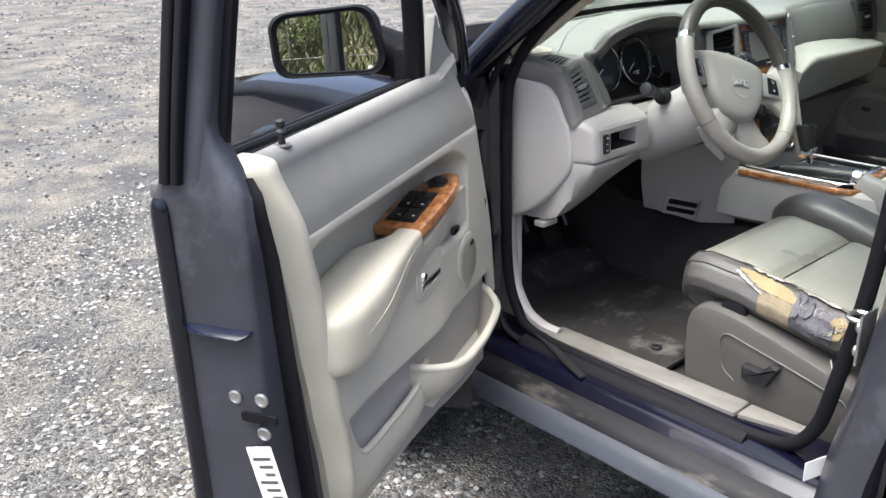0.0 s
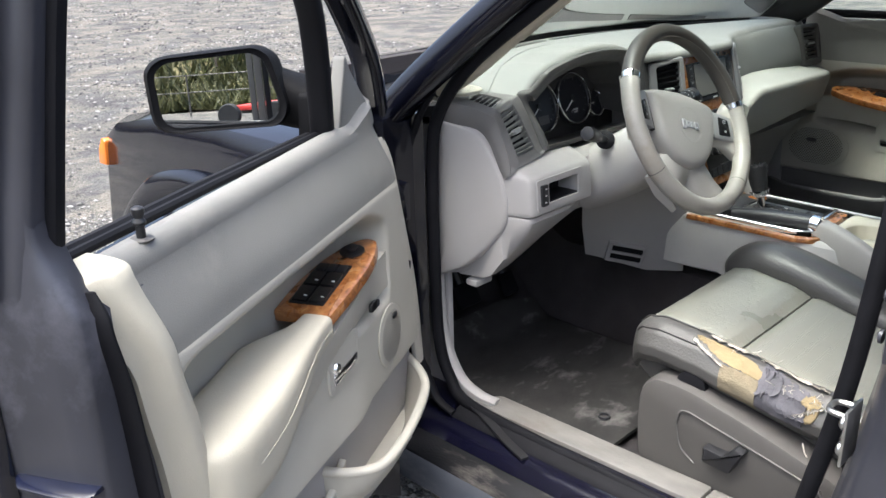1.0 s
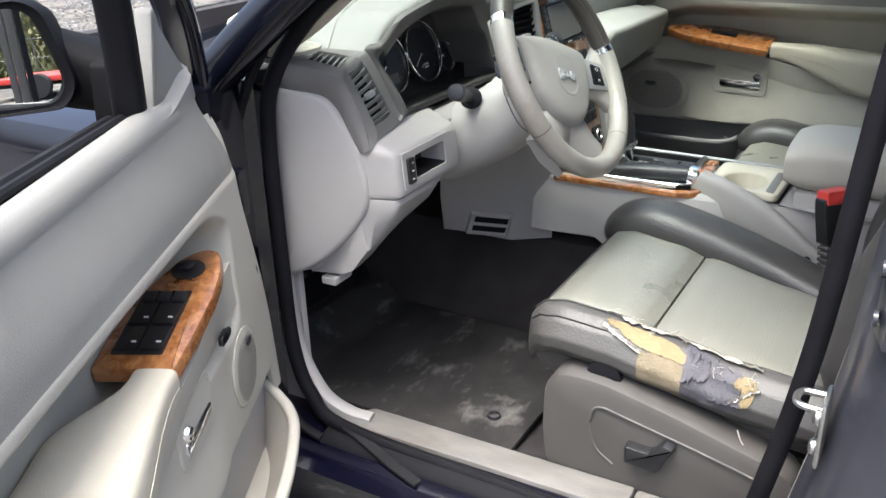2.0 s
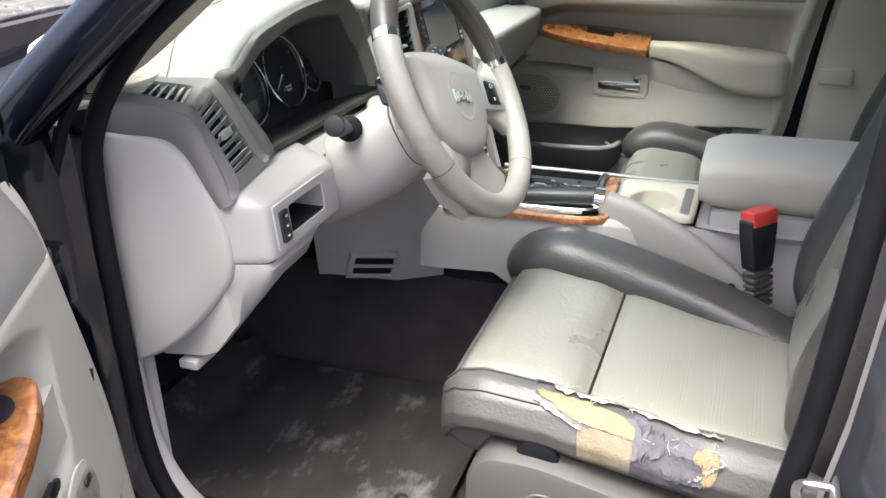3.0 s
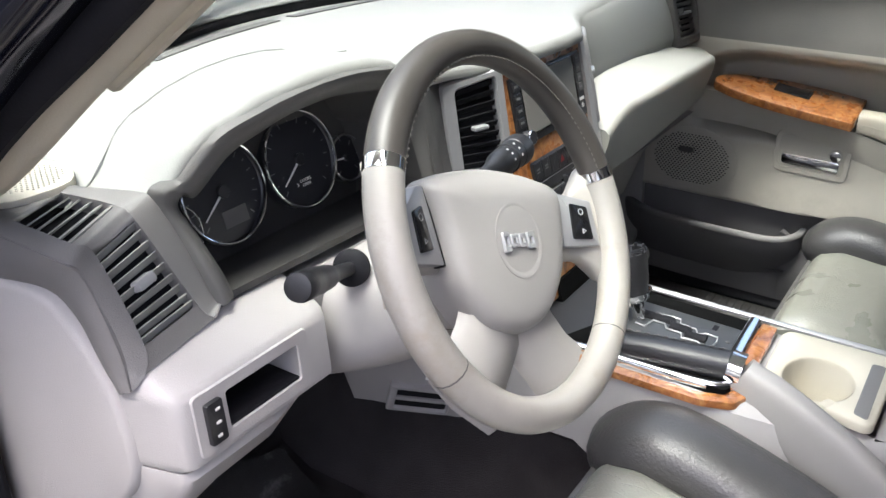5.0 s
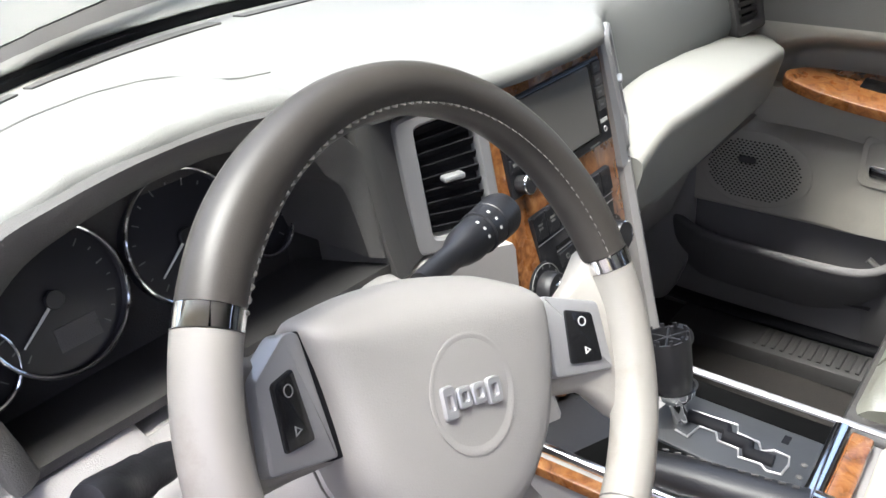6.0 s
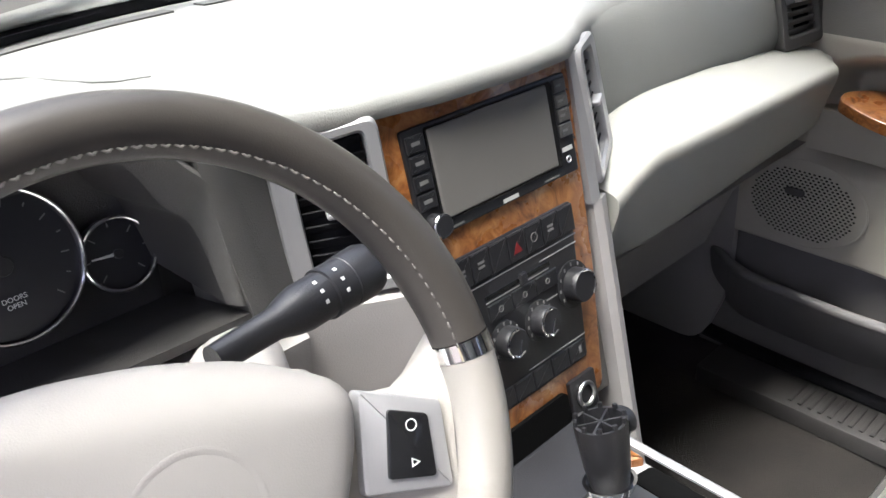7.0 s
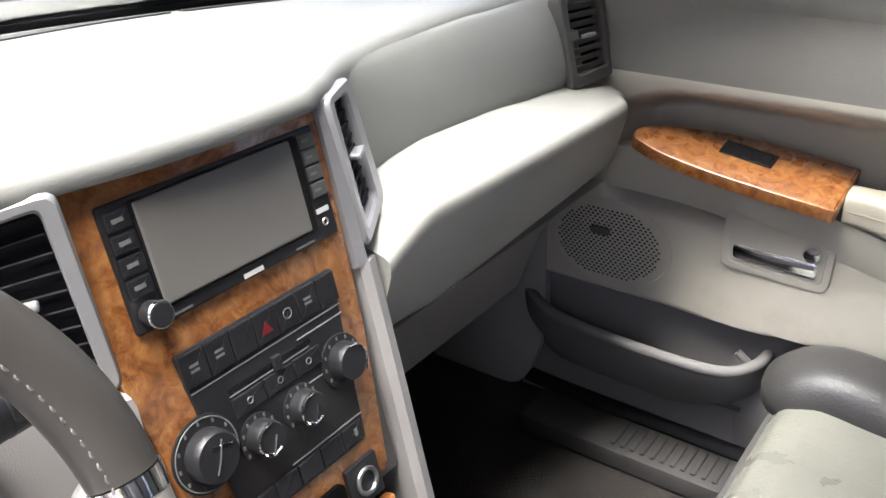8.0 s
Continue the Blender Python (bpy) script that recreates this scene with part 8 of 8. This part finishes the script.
        part("seat_frame", box(0.42, 0.42, 0.14, pose(-0.42, -0.55, 0.56), 0.01), M_RUBBER, seat, "dark seat frame")
        part("adjuster_gear", turned([(0.028, 0), (0.028, 0.012), (0.02, 0.016), (0.006, 0.016)], basis((-0.652, -0.40, 0.700), (0, -1, 0), (0, 0, 1)), 24), M_RUBBER, seat)
    else:
        part("seat_frame", box(0.46, 0.46, 0.16, pose(0.42, -0.62, 0.56), 0.02), M_SEATBASE, seat)
    return seat, side_at


M_SEAT_PERF = mat("perforated_sage_leather", (0.222, 0.220, 0.187), 0.36, vary=0.09, scale=6, bump=0.35, grain=260)


def perforate(m):
    n, l = m.node_tree.nodes, m.node_tree.links
    tc, vor = n.new("ShaderNodeTexCoord"), n.new("ShaderNodeTexVoronoi")
    vor.inputs["Scale"].default_value, vor.inputs["Randomness"].default_value = 210, 0.0
    l.new(tc.outputs["Object"], vor.inputs["Vector"])
    mr = n.new("ShaderNodeMapRange")
    mr.inputs["From Min"].default_value, mr.inputs["From Max"].default_value = 0.15, 0.32
    l.new(vor.outputs["Distance"], mr.inputs["Value"])
    bp = n.new("ShaderNodeBump")
    bp.inputs["Strength"].default_value, bp.inputs["Distance"].default_value = 0.6, 0.001
    l.new(mr.outputs["Result"], bp.inputs["Height"])
    l.new(bp.outputs["Normal"], n["Principled BSDF"].inputs["Normal"])


perforate(M_SEAT_PERF)
driver_seat, bolster_at = make_seat(-1, True)
make_seat(1, False)

# the torn bolster: foam, backing cloth and frayed leather
tear_rng = random.Random(5)


def patch(y0, y1, v0, v1, lift, jag, n=36, m=8, curl=0.0):
    """A torn piece lying on the bolster between the heights v0(t) and v1(t), with ragged borders."""
    seed = tear_rng.uniform(0, 50)
    bm = bmesh.new()
    rows = []
    for i in range(n + 1):
        t = i / n
        r0 = jag * (noise.noise((t * 9, seed, 0)) + 0.8 * noise.noise((t * 31, seed, 3)))
        r1 = jag * (noise.noise((t * 9, seed, 7)) + 0.8 * noise.noise((t * 31, seed, 9)))
        a, b = v0(t) + r0, v1(t) + r1
        row = []
        for k in range(m + 1):
            v = min(1.0, max(0.0, lerp(a, b, k / m)))
            y = lerp(y0, y1, t) + jag * 0.10 * noise.noise((k * 0.9, seed, t * 4))
            p = bolster_at(y, v)
            edge = max(0.0, 1 - 4 * min(k, m - k) / m)
            out = V(-0.75, 0, 0.65)
            row.append(bm.verts.new(p + out * (lift + 0.0016 * noise.noise((t * 22, k * 0.8, seed)) + curl * edge)))
        rows.append(row)
    for p, q in zip(rows, rows[1:]):
        for k in range(m):
            bm.faces.new((p[k], q[k], q[k + 1], p[k + 1]))
    back = bmesh.ops.extrude_face_region(bm, geom=list(bm.faces))
    bmesh.ops.translate(bm, vec=(0.0018, 0, -0.0016), verts=[v for v in back["geom"] if isinstance(v, bmesh.types.BMVert)])
    return bm


def bump(t):
    return math.sin(math.pi * min(1.0, max(0.0, t))) ** 0.6


part("exposed_foam", patch(-0.392, -0.520, lambda t: 0.10 - 0.06 * bump(t) + 0.06 * t, lambda t: 0.11 + 0.07 * bump(t * 0.8) + 0.10 * t, 0.0030, 0.02), M_FOAM, driver_seat, "exposed yellow seat foam")
part("exposed_foam", patch(-0.592, -0.622, lambda t: 0.22 - 0.06 * bump(t), lambda t: 0.26 + 0.26 * bump(t), 0.0045, 0.03, 16), M_FOAM, driver_seat, "small patch of exposed yellow foam")
part("torn_cloth", patch(-0.452, -0.519, lambda t: 0.27, lambda t: 0.76 + 0.05 * t, 0.0050, 0.025, 20), M_CLOTH, driver_seat, "torn beige backing cloth")
part("frayed_leather", patch(-0.517, -0.600, lambda t: 0.02 + 0.14 * t, lambda t: 0.68 - 0.06 * t, 0.0030, 0.05), M_FRAY, driver_seat, "frayed grey leather flap")
part("frayed_leather", patch(-0.520, -0.556, lambda t: 0.10 + 0.05 * t, lambda t: 0.42 - 0.10 * t, 0.0060, 0.06, 20, 6, 0.003), M_FRAY, driver_seat, "frayed grey leather flap")
part("frayed_leather", patch(-0.558, -0.604, lambda t: 0.24 + 0.05 * t, lambda t: 0.56 - 0.04 * t, 0.0060, 0.06, 20, 6, 0.003), M_FRAY, driver_seat)
part("torn_edge", patch(-0.388, -0.625, lambda t: 0.0 + 0.05 * max(0, t - 0.5), lambda t: 0.02 + 0.03 * bump(t * 2) + 0.13 * max(0, t - 0.55), 0.0050, 0.035, 80, 3, 0.004), M_TORN, driver_seat, "curled pale torn leather edge")
part("torn_edge", patch(-0.390, -0.456, lambda t: 0.14 + 0.15 * t, lambda t: 0.17 + 0.15 * t, 0.0045, 0.02, 40, 3, 0.002), M_TORN, driver_seat, "curled pale torn leather edge")
part("torn_edge", patch(-0.585, -0.628, lambda t: 0.46 - 0.25 * t, lambda t: 0.50 - 0.25 * t, 0.0055, 0.04, 30, 3, 0.003), M_TORN, driver_seat)
for i in range(26):
    y = tear_rng.uniform(-0.395, -0.625)
    p = bolster_at(y, tear_rng.uniform(0.0, 0.10) + (0.15 if y < -0.53 else 0.0)) + V(0, 0, 0.005)
    part("loose_thread", tube([p, p + V(tear_rng.uniform(-0.006, 0.006), tear_rng.uniform(-0.006, 0.006), 0.004), p + V(tear_rng.uniform(-0.012, 0.008), tear_rng.uniform(-0.010, 0.010), tear_rng.uniform(-0.002, 0.007))], 0.0005, 5), M_TORN, driver_seat)
# one torn strand hangs at the rear
part("loose_thread", tube([V(-0.665, -0.605, 0.672), V(-0.672, -0.612, 0.660), V(-0.668, -0.620, 0.645)], 0.0012, 5), M_TORN, driver_seat)

# ---- beyond the car ----
def far_vehicle(x, y, turn, material, label):
    v = thing("parked_vehicle", (x, y, 0), label, "vehicle")
    m = pose(x, y, 0, 0, 0, turn)
    prof = [(-2.2, 0.45), (-2.25, 0.85), (-2.1, 1.05), (-1.2, 1.12), (-0.6, 1.68), (1.2, 1.72), (2.1, 1.25), (2.25, 1.1), (2.25, 0.5), (1.9, 0.36), (-1.9, 0.36)]
    mm = m @ basis((0, -0.9, 0), (1, 0, 0), (0, 0, 1))
    part("body", plate(prof, mm, 1.8, 0.12, 0.08), material, v)
    for a in (-1.42, 1.38):
        for b in (-0.86, 0.86):
            wm = m @ basis((a, b, 0.36), (1, 0, 0), (0, 0, 1))
            w = part("wheel", turned([(0.22, -0.11), (0.34, -0.11), (0.37, -0.07), (0.37, 0.07), (0.34, 0.11), (0.22, 0.11)], wm, 28), M_ASPHALT, v)
            part("rim", turned([(0.04, -0.115), (0.22, -0.10), (0.22, 0.10), (0.04, 0.115)], wm, 20), M_SILVER, w)
    for x0, x1 in ((-0.55, 0.15), (0.2, 1.0)):
        part("side_window", plate([(x0 - 0.1, 1.15), (x1, 1.15), (x1 - 0.05, 1.55), (x0 + 0.1, 1.55)], m @ basis((0, -0.915, 0), (1, 0, 0), (0, 0, 1)), 0.01, 0.05), M_GLOSS, v, "dark side window")
    return v


far_vehicle(14.9, 15.9, 90, M_NAVY, "dark vehicle parked across the yard")


def tree(x, y, h, seed):
    rng = random.Random(seed)
    t = thing("tree", (x, y, 0), "slender spring tree with thin bare limbs and fresh leaves", "tree", "bank trees")
    limbs = []
    trunk = smooth_path([(x, y, -0.1), (x + rng.uniform(-0.2, 0.2), y + rng.uniform(-0.2, 0.2), h * 0.4), (x + rng.uniform(-0.4, 0.4), y + rng.uniform(-0.3, 0.3), h)], 5)
    limbs.append(tube(trunk, 0.085, 8, up=(1, 0, 0), scale=[1 - 0.8 * i / len(trunk) for i in range(len(trunk))]))
    tips = []
    for i in range(16):
        p = trunk[min(len(trunk) - 1, 2 + int(i * len(trunk) / 18))]
        a = rng.uniform(0, 6.28)
        r = rng.uniform(0.6, 1.7)
        q = p + V(math.cos(a) * r, math.sin(a) * r, rng.uniform(0.3, 1.4))
        limbs.append(tube([p, p.lerp(q, 0.5) + V(0, 0, 0.15), q], 0.028, 5, scale=[1, 0.6, 0.25]))
        tips += [p.lerp(q, k) for k in (0.5, 0.75, 1.0)]
    part("trunk", join(*limbs), M_BARK, t, "grey-brown trunk and limbs")
    bm = bmesh.new()
    for p in tips + [V(x + rng.uniform(-0.6, 0.6), y + rng.uniform(-0.4, 0.4), rng.uniform(1.0, 4.0)) for k in range(10)]:
        for j in range(34):
            c = p + V(rng.gauss(0, 0.35), rng.gauss(0, 0.35), rng.gauss(0, 0.3))
            u = V(rng.uniform(-1, 1), rng.uniform(-1, 1), rng.uniform(-1, 1)).normalized() * rng.uniform(0.03, 0.07)
            w = u.cross(V(rng.uniform(-1, 1), rng.uniform(-1, 1), 1)).normalized() * u.length * 0.5
            vs = [bm.verts.new(c - u), bm.verts.new(c + w), bm.verts.new(c + u), bm.verts.new(c - w)]
            bm.faces.new(vs)
    part("crown", bm, M_LEAF, t, "fresh yellow-green leaves")
    return t


wood_rng = random.Random(12)
for i in range(22):
    tree(-15.5 + 0.62 * i + wood_rng.uniform(-0.3, 0.3), -25.5 - wood_rng.uniform(0, 7), wood_rng.uniform(6.5, 9.5), 40 + i)


for i in range(9):
    tree(3.0 + 2.6 * i + wood_rng.uniform(-0.8, 0.8), 29.0 - 0.7 * i + wood_rng.uniform(-1, 1), wood_rng.uniform(6.5, 9.5), 120 + i)


for i in range(12):
    tree(-17.0 - wood_rng.uniform(0, 5), -16 + 2.6 * i + wood_rng.uniform(-0.6, 0.6), wood_rng.uniform(6.5, 9.5), 80 + i)


def bank(a, b):
    x, y = lerp(-40, 22, a), lerp(-22.5, -36, b)
    return V(x, y, 3.2 * ease(0.02, 0.6, b) + 0.15 * noise.noise((x, y, 5)))


tagged(part("grass_bank", grid(bank, 40, 14), mat("bank_soil", (0.16, 0.14, 0.07), 0.95, vary=0.3, scale=2, bump=0.8, grain=30)), "overgrown grassy bank behind the yard", "bank", kind="structure")


def brush():
    rng = random.Random(9)
    bm = bmesh.new()
    for i in range(26000):
        a, b = 0.5 + rng.gauss(0, 0.13), rng.random() ** 1.2 * 0.7
        p = bank(a, b)
        h = rng.uniform(0.15, 0.7) * (0.4 + 0.6 * rng.random())
        lean = V(rng.uniform(-0.8, 0.8), rng.uniform(-0.6, 0.6), 1) * h
        w = V(rng.uniform(-1, 1), rng.uniform(-1, 1), 0).normalized() * rng.uniform(0.02, 0.07)
        vs = [bm.verts.new(p - w), bm.verts.new(p + w), bm.verts.new(p + lean + w * 0.2), bm.verts.new(p + lean * 0.6 - w)]
        bm.faces.new(vs)
    return bm


tagged(part("brush", brush(), M_GRASS), "green and straw-coloured brush on the bank", "brush", kind="stuff")
tr = thing("flatbed_trailer", (-7.4, -17.0, 0), "red flatbed trailer with a tilted white panel", "trailer")
part("deck", box(1.7, 1.6, 0.10, pose(-7.0, -17.0, 0.36, 0, 0, 12), 0.02), M_RED, tr, "red steel deck")
part("frame", box(2.0, 0.9, 0.10, pose(-7.0, -17.0, 0.27, 0, 0, 12), 0.02), M_BLACK, tr, "black chassis")
part("panel", plate([(-0.26, 0.0), (0.26, 0.0), (0.14, 0.45), (-0.08, 0.38)], basis((-6.4, -16.6, 0.41), (-1, 0.2, 0), (0, 0.2, 1)), 0.05, 0.02, 0.01), M_WHITE, tr, "white tilted panel")
for a in (-0.95, 0.95):
    for b in (-0.5, 0.5):
        part("wheel", turned([(0.08, -0.09), (0.22, -0.09), (0.24, -0.05), (0.24, 0.05), (0.22, 0.09), (0.08, 0.09)], basis((-7.4 + b, -17.0 + a, 0.24), (1, 0, 0), (0, 0, 1)), 24), M_ASPHALT, tr, "black trailer tyre")
post = thing("steel_post", (-3.7, -6.7, 0), "dark square steel posts standing side by side in the yard", "post")
for dx, w_, mm in ((-0.075, 0.055, M_SLATE_DK), (0.0, 0.07, M_SEATBASE), (0.07, 0.05, M_RUBBER)):
    part("upright", box(w_, 0.09, 4.6, pose(-3.7 + dx, -6.7, 2.25, 0, 0, -18), 0.006), mm, post)
fence = thing("rail_fence", (-8, -20.5, 0), "grey rail fence before the bank", "fence")
for z in (0.62, 1.05):
    part("rail", tube([(-18, -20.5, z), (4, -20.5, z)], 0.014, 8), M_SEATBASE, fence, "grey tubular rail")
for i in range(10):
    part("post", tube([(-18 + 2.4 * i, -20.5, 0), (-18 + 2.4 * i, -20.5, 1.08)], 0.022, 8, up=(1, 0, 0)), M_SEATBASE, fence)
